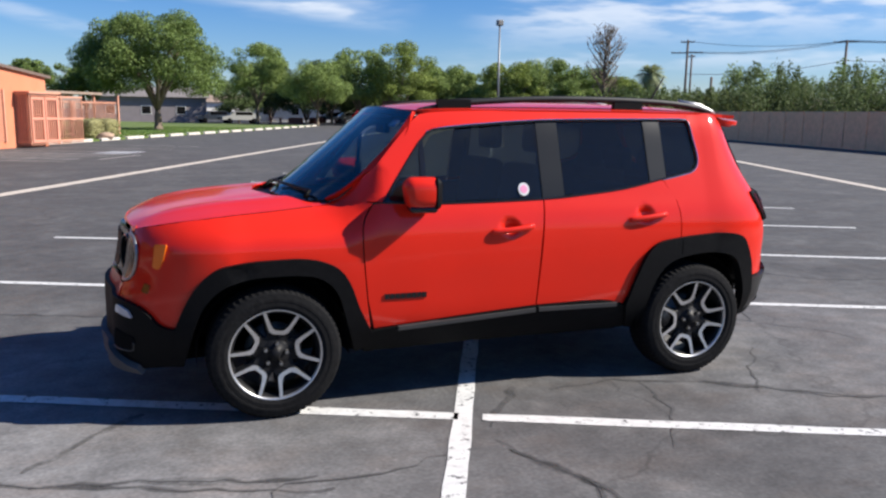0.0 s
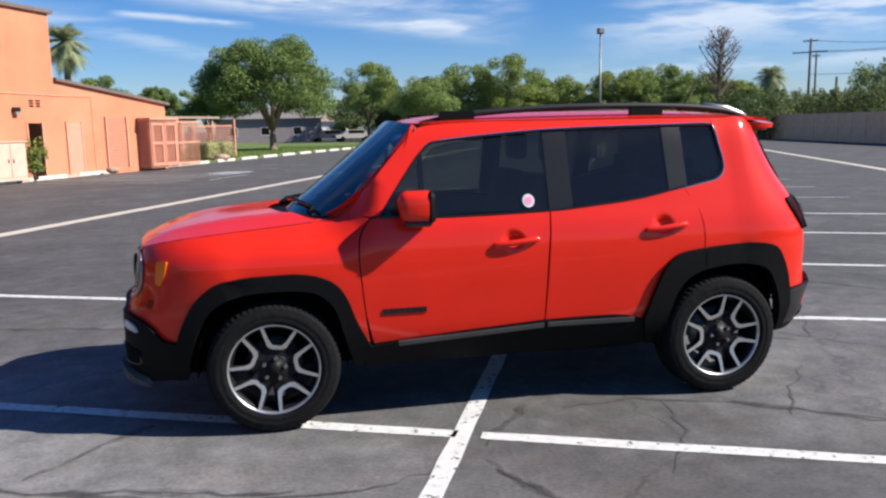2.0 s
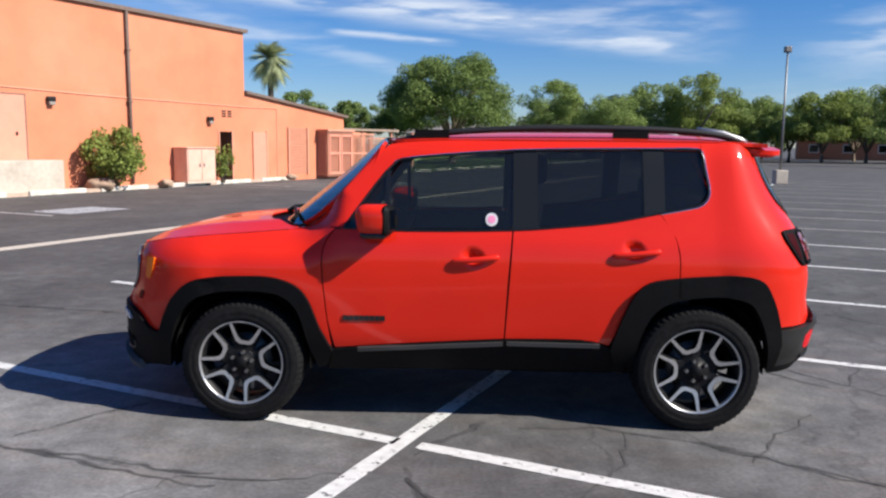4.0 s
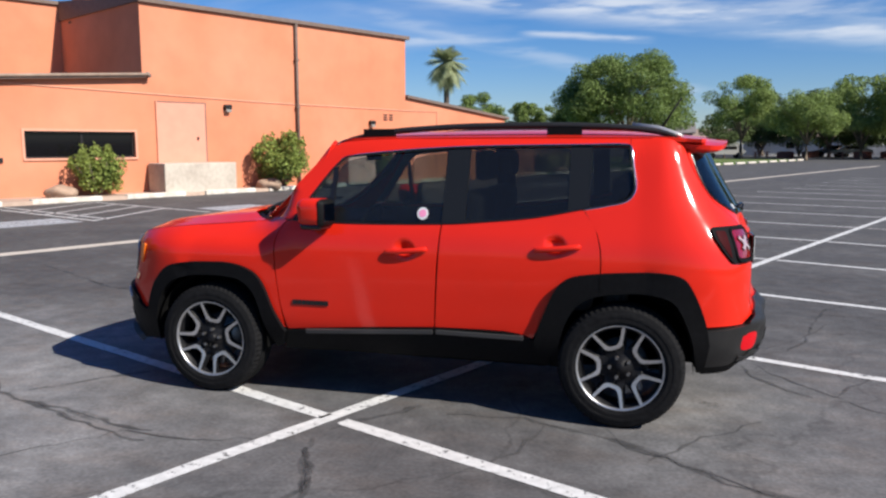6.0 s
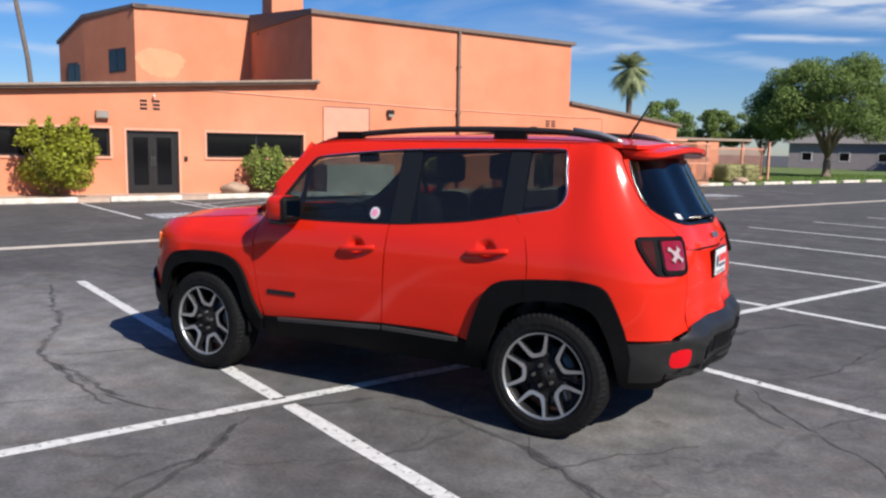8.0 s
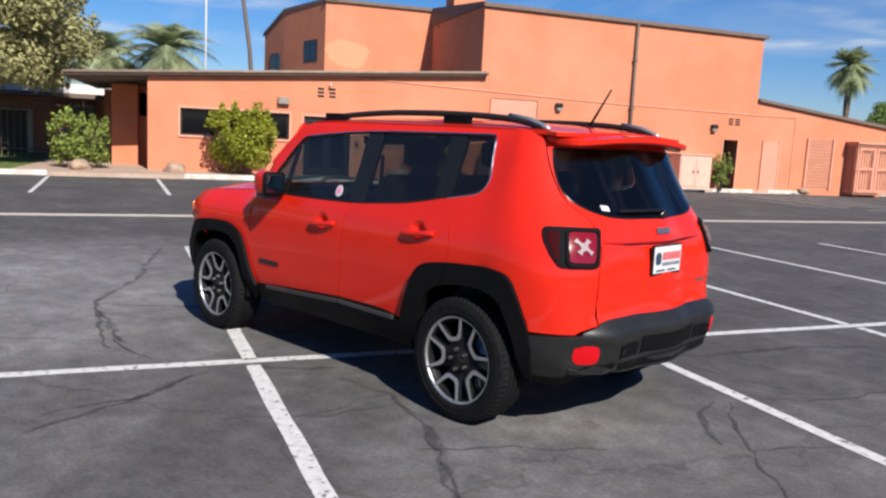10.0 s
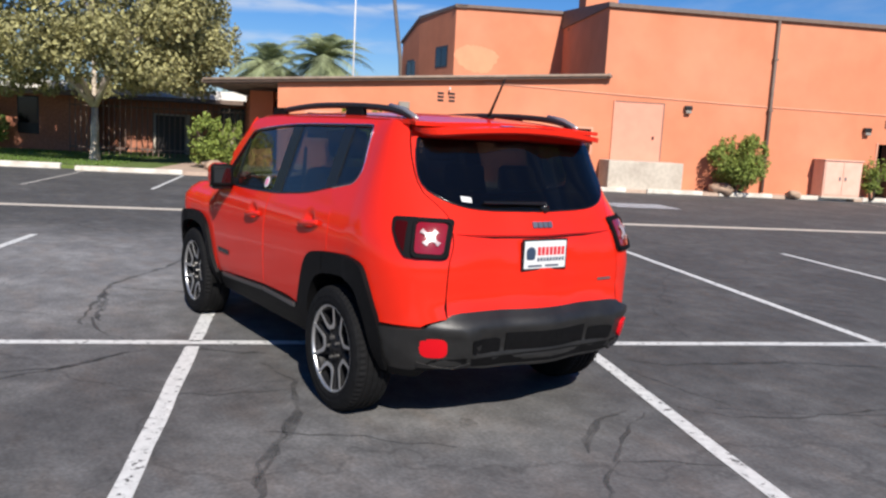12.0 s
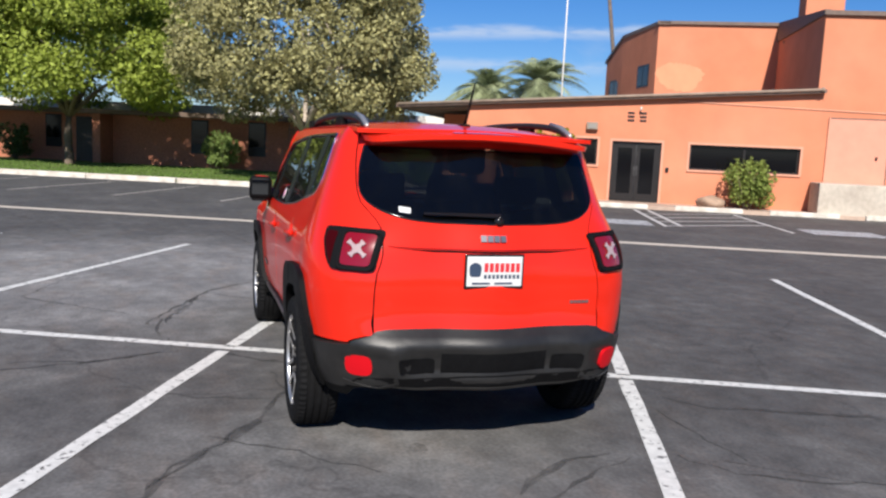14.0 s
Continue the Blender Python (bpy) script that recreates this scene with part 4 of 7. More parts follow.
for cols, z0, dz in (((0.40, 0.77), 2.62, 0.115), ((16.02, 16.32), 2.56, 0.095)):
    for u in cols:
        for i in range(3):
            part("vent_block", hbox(u, u + 0.20, 0.002, 0.012, z0 + i * dz, z0 + i * dz + dz * 0.6), M["bronze"], hall_b, "dark vent slot")
            part("vent_lip", hbox(u - 0.01, u + 0.21, 0.002, 0.03, z0 + i * dz + dz * 0.62, z0 + i * dz + dz * 0.75), M["salmon_metal"], hall_b)
pipe = part("downpipe", tube([(0.10, 11.75, 5.9), (0.10, 11.75, 0.15)], 0.055, 10), M["fascia"], hall_b, "brown downpipe", smooth=True)
for z in (1.2, 2.9, 4.6):
    part("pipe_strap", hbox(11.67, 11.83, 0.003, 0.165, z, z + 0.05), M["fascia"], pipe)
# far doors and louvre
part("door_void", hbox(15.86, 16.50, -0.8, -0.7, 0.11, 2.0), M["under"], hall_b, "dark open doorway")
part("door_frame", hbox(15.80, 15.86, -0.2, 0.03, 0.11, 2.05), M["salmon_metal"], hall_b)
part("door_frame", hbox(16.50, 16.56, -0.2, 0.03, 0.11, 2.05), M["salmon_metal"], hall_b)
sd = part("service_door", hbox(17.70, 18.42, 0.003, 0.04, 0.11, 2.0), M["pink_door"], hall_b, "pale salmon service door")
part("door_edge", hbox(17.64, 17.70, 0.003, 0.06, 0.11, 2.05), M["salmon_metal"], sd)
part("door_edge", hbox(18.42, 18.48, 0.003, 0.06, 0.11, 2.05), M["salmon_metal"], sd)
lv = part("louvre", hbox(19.75, 19.83, 0.003, 0.08, 0.25, 2.25), M["salmon_metal"], hall_b, "salmon louvred vent")
part("louvre_side", hbox(21.0, 21.08, 0.003, 0.08, 0.25, 2.25), M["salmon_metal"], lv)
for i in range(16):
    bm = hbox(19.83, 21.0, 0.01, 0.022, 0.27 + i * 0.122, 0.27 + i * 0.122 + 0.115)
    bmesh.ops.rotate(bm, verts=bm.verts, cent=(0.016, 0, 0.33 + i * 0.122), matrix=Matrix.Rotation(radians(22), 3, "Y"))
    part("louvre_slat", bm, M["salmon_metal"], lv)
# upper flank windows
for u, v, z in ((1.134, -7.14, 4.29), (0.122, -10.5, 3.97)):
    w = part("upper_window", box(-0.04, 0.012, -0.62, 0.62, 0, 0.86), M["bronze"], hall_b, "dark upper window", at=pose(v, u, z, 0, 0, -72.6))
    for y0, y1 in ((-0.57, -0.03), (0.03, 0.57)):
        part("pane", box(0.012, 0.02, y0, y1, 0.06, 0.76), M["dark_glass"], w)

# porch beside the wing, with its recessed wall
porch = thing("porch", "shaded porch with salmon piers under a brown eave", "porch", HALL)
part("porch_wall", hbox(-5.9, -4.75, -3.4, -3.15, 0.1, 2.74), M["stucco"], porch)
part("porch_pier", hbox(-5.95, -5.15, -2.9, -2.6, 0.1, 2.74), M["stucco"], porch)
part("porch_opening", hbox(-5.12, -4.80, -3.14, -3.1, 1.75, 2.5), M["under"], porch)
# brick colour instead of stucco, to put the porch's shade into the wall
part("porch_side", hbox(-6.35, -6.1, -9.5, -4.6, 0.1, 2.62), M["brick_wall"], porch)


# ---- the car: nose to -x, its left side to -y ----
car = thing("car", "orange-red compact SUV with black cladding, parked across the stall lines", "car")

w_of = curve([(0.2, 0.70), (0.33, 0.775), (0.42, 0.825), (0.5, 0.848), (0.65, 0.862), (0.8, 0.87), (0.95, 0.868), (1.05, 0.852), (1.12, 0.828), (1.2, 0.802), (1.35, 0.75), (1.5, 0.70), (1.57, 0.672), (1.62, 0.635), (1.66, 0.58)])
nose_of = curve([(0.2, 1.99), (0.30, 2.06), (0.36, 2.055), (0.5, 2.055), (0.66, 2.05), (0.75, 2.01), (0.85, 1.99), (0.95, 1.975), (1.02, 1.93), (1.08, 1.85)])
tail_of = curve([(0.2, 1.92), (0.35, 2.0), (0.48, 2.03), (0.60, 2.035), (0.66, 2.01), (0.72, 1.985), (0.85, 1.985), (0.95, 1.975), (1.05, 1.955), (1.15, 1.915), (1.25, 1.85), (1.4, 1.765), (1.53, 1.70), (1.62, 1.655)])
round_of = curve([(0.2, 2.8), (0.45, 2.55), (0.62, 2.65), (0.70, 3.05), (0.90, 3.15), (1.05, 2.8), (1.25, 2.3), (1.7, 2.2)])   # squareness of the tail's corners in plan
NOSE, TAIL = 1.45, 1.45


def smooth01(t):
    t = min(max(t, 0.0), 1.0)
    return t * t * (3 - 2 * t)


def side(p, z):
    """The car's left flank and its corners: p is x along the side, and runs on round the corners to the middle of nose and tail."""
    w = w_of(z)
    if p < -0.7 and z > 0.92:
        w -= smooth01((-0.7 - p) / 0.35) * 0.14 * ((z - 0.92) / 0.15) ** 2
    ye = (0.30 if p > 0 else 0.50) * w / 0.87
    if p > TAIL:
        a = tail_of(z) - TAIL
        if p < TAIL + 0.6:
            th = (p - TAIL) / 0.6 * math.pi / 2
            return (TAIL + a * max(0.0, math.sin(th)) ** (2 / round_of(z)), -(ye + (w - ye) * max(0.0, math.cos(th)) ** (2 / round_of(z))), z)
        t = (p - TAIL - 0.6) / 0.5
        return (tail_of(z) + 0.04 * (1 - (1 - t) ** 2) ** 2, -ye * (1 - t), z)
    if p < -NOSE:
        a = nose_of(z) - NOSE
        if p > -NOSE - 0.7:
            th = (-p - NOSE) / 0.7 * math.pi / 2
            return (-NOSE - a * math.sin(th), -(ye + (w - ye) * math.cos(th)), z)
        t = (-p - NOSE - 0.7) / 0.5
        return (-nose_of(z) - 0.06 * (1 - (1 - t) ** 2) ** 2, -ye * (1 - t), z)
    return (p, -w + 0.010 * (p / 1.45) ** 4, z)


def side_r(p, z):
    x, y, zz = side(p, z)
    return (x, -y, zz)


def p_at_x(x, z):
    return TAIL + 0.6 * math.asin(min(1, (x - TAIL) / (tail_of(z) - TAIL)) ** (round_of(z) / 2)) / (math.pi / 2)


def p_at_y(y, z):
    w = w_of(z)
    ye = 0.30 * w / 0.87
    if y <= ye:
        return TAIL + 0.6 + 0.5 * (1 - y / ye)
    return TAIL + 0.6 * math.acos(((y - ye) / (w - ye)) ** (round_of(z) / 2)) / (math.pi / 2)


def tail(y, z):
    """The tail as seen from behind: x over (y, z)."""
    x, yy, zz = side(p_at_y(min(abs(y), w_of(z) - 0.002), z), z)
    return (x, y, z)


CUPS = ((0.030, 0.972), (0.915, 1.022))   # hollows behind the door handles


def pressed(p, z):
    """The flank with the hollows of the door handles pressed in."""
    x, y, zz = side(p, z)
    for a, b in CUPS:
        d = ((p - a) / 0.058) ** 2 + ((z - b) / 0.046) ** 2
        y += 0.030 * (1 - smooth01((math.sqrt(d) - 0.45) / 0.6))
    return (x, y, zz)


def pressed_r(p, z):
    x, y, zz = pressed(p, z)
    return (x, -y, zz)


def doors(name, poly):
    return skin(name, poly, pressed, M["red"], car, step=0.022), skin(name, poly, pressed_r, M["red"], car, step=0.03, flip=True)


def both(name, poly, material, parent=None, **kw):
    a = skin(name, poly, side, material, parent or car, **kw)
    b = skin(name, poly, side_r, material, parent or car, flip=True, **kw)
    return a, b


ARCH_F = flow([(-1.70, 0.50), (-1.655, 0.635), (-1.61, 0.742), (-1.535, 0.817), (-1.41, 0.842), (-1.25, 0.849), (-1.14, 0.848), (-1.035, 0.828), (-0.945, 0.782), (-0.888, 0.70), (-0.835, 0.56), (-0.765, 0.428)])
ARCH_FI = flow([(-1.665, 0.30), (-1.63, 0.48), (-1.59, 0.61), (-1.52, 0.715), (-1.41, 0.757), (-1.25, 0.766), (-1.14, 0.762), (-1.04, 0.738), (-0.955, 0.652), (-0.90, 0.47), (-0.85, 0.32)])
along = lambda pts: [(p_at_x(x, z) if x > TAIL else x, z) for x, z in pts]
ARCH_R = along(flow([(0.80, 0.47), (0.855, 0.63), (0.92, 0.772), (1.0, 0.843), (1.14, 0.870), (1.34, 0.886), (1.50, 0.889), (1.61, 0.862), (1.665, 0.782), (1.708, 0.675), (1.730, 0.595)]))
ARCH_RI = along(flow([(0.93, 0.32), (0.955, 0.51), (1.02, 0.66), (1.12, 0.737), (1.28, 0.768), (1.43, 0.770), (1.555, 0.735), (1.62, 0.63), (1.662, 0.50), (1.685, 0.345)]))

# painted panels
top_of = curve([(-2.06, 0.985), (-1.95, 1.003), (-1.7, 1.040), (-1.4, 1.066), (-1.04, 1.092), (-0.80, 1.132)])   # upper edge of the fender
fender = [(-0.772, 0.436)] + flow([(-0.795, 0.6), (-0.818, 0.84), (-0.820, 0.98), (-0.80, 1.055), (-0.757, 1.118)]) + [(p, top_of(p)) for p in [-0.80 - 0.0625 * i for i in range(21)]] + [(-2.06, 0.80)] + flow([(-2.05, 0.625), (-1.95, 0.610), (-1.87, 0.560), (-1.78, 0.515), (-1.715, 0.498)]) + ARCH_F[1:-1]
both("fender", fender, M["red"])
door_f = flow([(-0.752, 0.440), (-0.27, 0.480), (0.205, 0.511)], 3) + flow([(0.222, 0.85), (0.243, 1.122)], 2) + flow([(-0.10, 1.108), (-0.47, 1.105), (-0.70, 1.12)], 3) + flow([(-0.749, 1.112), (-0.793, 1.05), (-0.813, 0.98), (-0.811, 0.84), (-0.788, 0.6)], 3)
doors_f = doors("front_door", door_f)
door_r = flow([(0.213, 0.511), (0.63, 0.513), (0.792, 0.478)], 3) + [p for p in ARCH_R if 0.81 < p[0] < 1.155] + flow([(1.163, 0.868), (1.163, 0.95), (1.155, 1.02), (1.130, 1.11), (1.055, 1.222)], 3) + flow([(0.79, 1.168), (0.5, 1.142), (0.251, 1.122)], 3)
doors_r = doors("rear_door", door_r)
SEAM = curve([(0.64, 0.585), (0.9, 0.580), (0.965, 0.560), (1.0, 0.546), (1.14, 0.546), (1.19, 0.575), (1.25, 0.622), (1.35, 0.634), (1.5, 0.620), (1.6, 0.596)])
seam_z = [0.642, 0.75, 0.85, 0.93, 0.975, 1.02, 1.08, 1.14, 1.17, 1.20, 1.25, 1.30, 1.35, 1.43, 1.5, 1.55, 1.595]
quarter = [p for p in ARCH_R if p[0] > 1.178] + flow([(1.78, 0.600), (p_at_y(0.68, 0.62), 0.616), (p_at_y(0.62, 0.63), 0.636)], 3) + [(p_at_y(SEAM(z) + 0.003, z), z) for z in seam_z] + [(1.45, 1.617), (1.303, 1.618), (1.303, 1.572)] + flow([(1.313, 1.50), (1.336, 1.335), (1.296, 1.270), (1.20, 1.244), (1.064, 1.218)], 3) + flow([(1.137, 1.11), (1.162, 1.02), (1.170, 0.95), (1.170, 0.872)], 3)[1:]
both("quarter_panel", quarter, M["red"])
both("quarter_lining", [(1.305, 1.60)] + [(p_at_y(SEAM(z) + 0.012, z), z) for z in (1.58, 1.5, 1.4, 1.3, 1.2, 1.1)] + [(1.22, 1.1), (1.16, 1.225), (1.30, 1.262), (1.345, 1.335), (1.318, 1.5)], M["fabric"], lift=-0.022, thick=0.008)
roof_line = [(-0.395, 1.598), (0.0, 1.615), (0.6, 1.62), (1.30, 1.618)]
under_line = [(1.30, 1.570)] + flow([(1.0, 1.572), (0.26, 1.56), (-0.30, 1.518), (-0.43, 1.485), (-0.56, 1.325), (-0.705, 1.128)], 3)
rail = flow([(-0.945, 1.117), (-0.905, 1.130), (-0.848, 1.174), (-0.755, 1.277), (-0.652, 1.393), (-0.560, 1.491), (-0.482, 1.566)] + roof_line, 3) + under_line + [(-0.80, 1.128), (-0.88, 1.114)]
both("roof_side", rail, M["red"], step=0.04)
both("pillar_lining", flow([(-0.775, 1.14), (-0.64, 1.285), (-0.525, 1.445), (-0.455, 1.555)] + roof_line, 3) + under_line, M["trim_grey"], lift=-0.022, thick=0.008, label="grey pillar lining")

# side glass, pillars and bright edge
front_glass = rounded([(-0.458, 1.122), (0.250, 1.132), (0.258, 1.548), (-0.29, 1.506), (-0.395, 1.48), (-0.452, 1.40)], 0.03)
vent_glass = rounded([(-0.69, 1.128), (-0.474, 1.122), (-0.466, 1.42), (-0.48, 1.43)], 0.015)
rear_glass = rounded([(0.375, 1.142), (0.55, 1.152), (0.79, 1.178), (0.978, 1.212), (0.985, 1.562), (0.375, 1.556)], 0.03)
quarter_glass = rounded([(1.083, 1.236), (1.20, 1.256), (1.285, 1.282), (1.322, 1.335), (1.300, 1.50), (1.292, 1.562), (1.083, 1.562)], 0.02)
both("front_window", front_glass, M["glass_side"], thick=0.006, lift=-0.008, label="tinted side window")
both("vent_window", vent_glass, M["glass_side"], thick=0.006, lift=-0.008)
both("rear_window", rear_glass, M["glass_rear"], thick=0.006, lift=-0.008)
both("quarter_window", quarter_glass, M["glass_rear"], thick=0.006, lift=-0.008)
both("pillar_b", [(0.245, 1.128), (0.384, 1.138), (0.384, 1.565), (0.248, 1.562)], M["pillar"], thick=0.03, lift=-0.004)
both("pillar_c", [(0.972, 1.205), (1.09, 1.236), (1.09, 1.570), (0.972, 1.570)], M["pillar"], thick=0.03, lift=-0.004)
both("division_bar", [(-0.478, 1.115), (-0.450, 1.115), (-0.444, 1.45), (-0.472, 1.43)], M["gloss_black"], thick=0.02, lift=-0.004)
for fn in (side, side_r):
    line = flow([(-0.70, 1.122), (-0.30, 1.112), (0.25, 1.122), (0.52, 1.142), (0.79, 1.170), (1.06, 1.222), (1.20, 1.248), (1.292, 1.275), (1.332, 1.337), (1.316, 1.46), (1.300, 1.560), (1.25, 1.572), (0.9, 1.571), (0.26, 1.559), (-0.30, 1.515), (-0.425, 1.482), (-0.56, 1.318), (-0.70, 1.122)], 3)
    part("window_trim", tube([fn(s, t) for s, t in line], 0.007, 6, cap=False), M["gloss_black"], car, "black window surround", smooth=True)
    part("chrome_line", tube([fn(s, t) for s, t in flow([(1.06, 1.214), (1.20, 1.240), (1.297, 1.266), (1.341, 1.335), (1.324, 1.46), (1.308, 1.560), (1.26, 1.580), (1.075, 1.579), (0.3, 1.567), (-0.30, 1.523), (-0.425, 1.492)], 3)], 0.004, 6), M["chrome"], car, smooth=True)

# cladding, sills, bumpers
both("front_arch_trim", ARCH_F + [(-0.80, 0.34)] + ARCH_FI[::-1] + [(-1.72, 0.30)], M["plastic"], lift=0.028, thick=0.05)
both("rear_arch_trim", ARCH_R + along([(1.745, 0.50), (1.72, 0.345)]) + ARCH_RI[::-1] + [(0.84, 0.33)], M["plastic"], lift=0.028, thick=0.06)
both("trim_seam", [(1.163, 0.772), (1.169, 0.772), (1.169, 0.866), (1.163, 0.866)], M["under"], lift=0.0295, thick=0.01)
both("sill", flow([(-0.80, 0.30), (0.0, 0.315), (0.85, 0.32)], 3) + flow([(0.82, 0.44), (0.79, 0.472), (0.63, 0.507), (0.21, 0.505), (-0.27, 0.474), (-0.765, 0.430)], 3), M["plastic"], lift=0.012, thick=0.05)
# sill ledge in paler grey: the sky's sheen put into its colour
for s0, s1, z0, z1 in ((-0.62, 0.20, 0.447, 0.494), (0.222, 0.74, 0.496, 0.491)):
    both("sill_strip", [(s0, z0 - 0.018), (s1, z1 - 0.018), (s1, z1 + 0.004), (s0, z0 + 0.004)], M["sill_strip"], lift=0.024, thick=0.016)


def wrap(fn):
    """The nose or tail in one sheet: q runs from the left corner over the middle (0) to the right corner."""
    def f(q, z):
        x, y, zz = side(2.55 - abs(q), z) if fn == "tail" else side(-2.65 + abs(q), z)
        return (x, y if q < 0 else -y, zz)
    return f


tail_wrap, nose_wrap = wrap("tail"), wrap("nose")
qy = lambda y, z: 2.55 - p_at_y(abs(y), z)
half_top = [(-0.955, 0.575), (-0.86, 0.585), (-0.76, 0.600), (-qy(0.68, 0.62), 0.614), (-qy(0.60, 0.63), 0.640), (-qy(0.51, 0.66), 0.670), (-0.30, 0.671)]
half_low = [(-0.95, 0.318), (-0.82, 0.328), (-qy(0.66, 0.4), 0.375), (-qy(0.55, 0.4), 0.402), (-0.40, 0.405), (-0.20, 0.408)]
top_line, low_line = flow(half_top + [(-q, z) for q, z in half_top[::-1]], 3), flow(half_low + [(-q, z) for q, z in half_low[::-1]], 3)
bump_out = curve([(0.31, 0.0), (0.37, 0.006), (0.41, 0.024), (0.45, 0.034), (0.54, 0.040), (0.588, 0.042), (0.612, 0.036), (0.648, 0.014), (0.68, 0.002)])


def bumper_fn(q, z):
    """The rear bumper stands off the tail, with a sloping ledge on top and hollows beside the middle panel."""
    x, y, zz = tail_wrap(q, z)
    k = 1 - smooth01((abs(y) - 0.60) / 0.25)
    d = bump_out(z) * (0.35 + 0.65 * k)
    d -= 0.024 * smooth01((0.47 - abs(y)) / 0.05) * smooth01((z - 0.445) / 0.02) * smooth01((0.592 - z) / 0.02)
    w = ((abs(y) - 0.61) / 0.105) ** 4 + ((z - 0.498) / 0.066) ** 4
    d -= 0.018 * (1 - smooth01((w - 0.6) / 0.9))
    return (x + (0.55 + 0.45 * k) * d, y + (1 - k) * 0.6 * d * (1 if y > 0 else -1), zz)


rear_bumper = skin("rear_bumper", low_line + top_line[::-1], bumper_fn, M["grey_plastic"], car, lift=0.006, thick=0.05, step=0.028, flip=False, label="dark grey plastic rear bumper")
tow = skin("tow_panel", rounded([(-qy(0.27, 0.5), 0.462), (qy(0.27, 0.5), 0.462), (qy(0.265, 0.5), 0.575), (-qy(0.265, 0.5), 0.575)], 0.02), bumper_fn, M["plastic"], rear_bumper, lift=0.012, thick=0.02)
for i in range(7):
    q = (i - 3) * 0.075
    skin("panel_rib", [(q - 0.009, 0.476), (q + 0.009, 0.476), (q + 0.009, 0.562), (q - 0.009, 0.562)], bumper_fn, M["plastic"], tow, lift=0.011, thick=0.012)
for s in (-1, 1):
    pocket = [(qy(0.30, 0.5), 0.462), (qy(0.47, 0.5), 0.464), (qy(0.475, 0.5), 0.540), (qy(0.30, 0.5), 0.545)]
    skin("bumper_pocket", rounded([(s * q, z) for q, z in pocket], 0.015), bumper_fn, M["plastic"], rear_bumper, lift=0.010, thick=0.02, flip=s < 0)
    a0, a1 = qy(0.590, 0.50), qy(0.698, 0.50)
    skin("rear_reflector", rounded([(s * a0, 0.450), (s * a1, 0.447), (s * a1, 0.545), (s * a0, 0.550)], 0.036), bumper_fn, M["reflector"], rear_bumper, lift=0.022, step=0.03, thick=0.03, flip=s < 0, label="red bumper reflector")
skin("bumper_valance", low_line + [(q, z + 0.042) for q, z in low_line[::-1]], bumper_fn, M["plastic"], rear_bumper, lift=0.009, thick=0.02)
skin("bumper_lip", flow([(-0.80, 0.424), (-0.66, 0.394), (-0.60, 0.416), (-0.54, 0.400), (0.54, 0.400), (0.60, 0.416), (0.66, 0.394), (0.80, 0.424)], 2) + flow([(0.80, 0.394), (0.66, 0.402), (0.60, 0.424), (0.54, 0.390), (-0.54, 0.390), (-0.60, 0.424), (-0.66, 0.402), (-0.80, 0.394)], 2), bumper_fn, M["grey_plastic"], rear_bumper, lift=0.013, thick=0.02)
f_half_top = [(-0.99, 0.505), (-0.92, 0.510), (-0.875, 0.535), (-0.835, 0.582), (-0.755, 0.626), (-0.61, 0.644), (-0.4, 0.652), (-0.2, 0.652)]
f_half_low = [(-0.99, 0.31), (-0.7, 0.27), (-0.3, 0.26)]
f_top, f_low = flow(f_half_top + [(-q, z) for q, z in f_half_top[::-1]], 3), flow(f_half_low + [(-q, z) for q, z in f_half_low[::-1]], 3)
front_bumper = skin("front_bumper", f_low + f_top[::-1], nose_wrap, M["plastic"], car, lift=0.026, thick=0.06, flip=True, label="black lower front bumper")
skin("front_skid", flow([(-0.80, 0.272), (-0.6, 0.285), (-0.3, 0.285), (0.0, 0.285), (0.3, 0.285), (0.6, 0.285), (0.80, 0.272)], 3) + flow([(0.78, 0.300), (0.6, 0.345), (0.52, 0.375), (0.3, 0.37), (0.0, 0.37), (-0.3, 0.37), (-0.52, 0.375), (-0.6, 0.345), (-0.78, 0.300)], 3), nose_wrap, M["dusty"], front_bumper, lift=0.058, thick=0.04, flip=True, label="dusty grey skid plate")
for s in (-1, 1):
    skin("fog_lamp", rounded([(s * 0.63, 0.578), (s * 0.76, 0.556), (s * 0.735, 0.596), (s * 0.65, 0.618)], 0.014), nose_wrap, M["lens_clear"], front_bumper, lift=0.036, thick=0.02, flip=True)
    slot = rounded([(s * 0.56, 0.375), (s * 0.75, 0.378), (s * 0.765, 0.455), (s * 0.60, 0.485)], 0.025)
    skin("air_slot", slot, nose_wrap, M["under"], front_bumper, lift=0.030, thick=0.02, flip=True)
    part("slot_rim", tube([Vector(nose_wrap(q, z)) + Vector((-0.026, -0.014 if s < 0 else 0.014, 0)) for q, z in flow([(s * 0.765, 0.42), (s * 0.755, 0.374), (s * 0.66, 0.366), (s * 0.56, 0.37)], 4)], 0.006, 6), M["ledge"], front_bumper, "paler grey lower rim", smooth=True)
# nose: grille with slots, round lamps, amber indicator
grille = skin("grille", rounded([(-0.69, 0.738), (0.69, 0.738), (0.69, 0.955), (-0.69, 0.955)], 0.10, 5), nose_wrap, M["gloss_black"], car, lift=0.006, thick=0.03, flip=True)
ring = [Vector(nose_wrap(q, z)) + Vector((-0.008, 0, 0)) for q, z in rounded([(-0.70, 0.730), (0.70, 0.730), (0.70, 0.963), (-0.70, 0.963)], 0.108, 6)]
part("grille_ring", tube(ring + ring[:1], 0.009, 6, cap=False), M["badge"], grille, "satin grey grille surround", smooth=True)
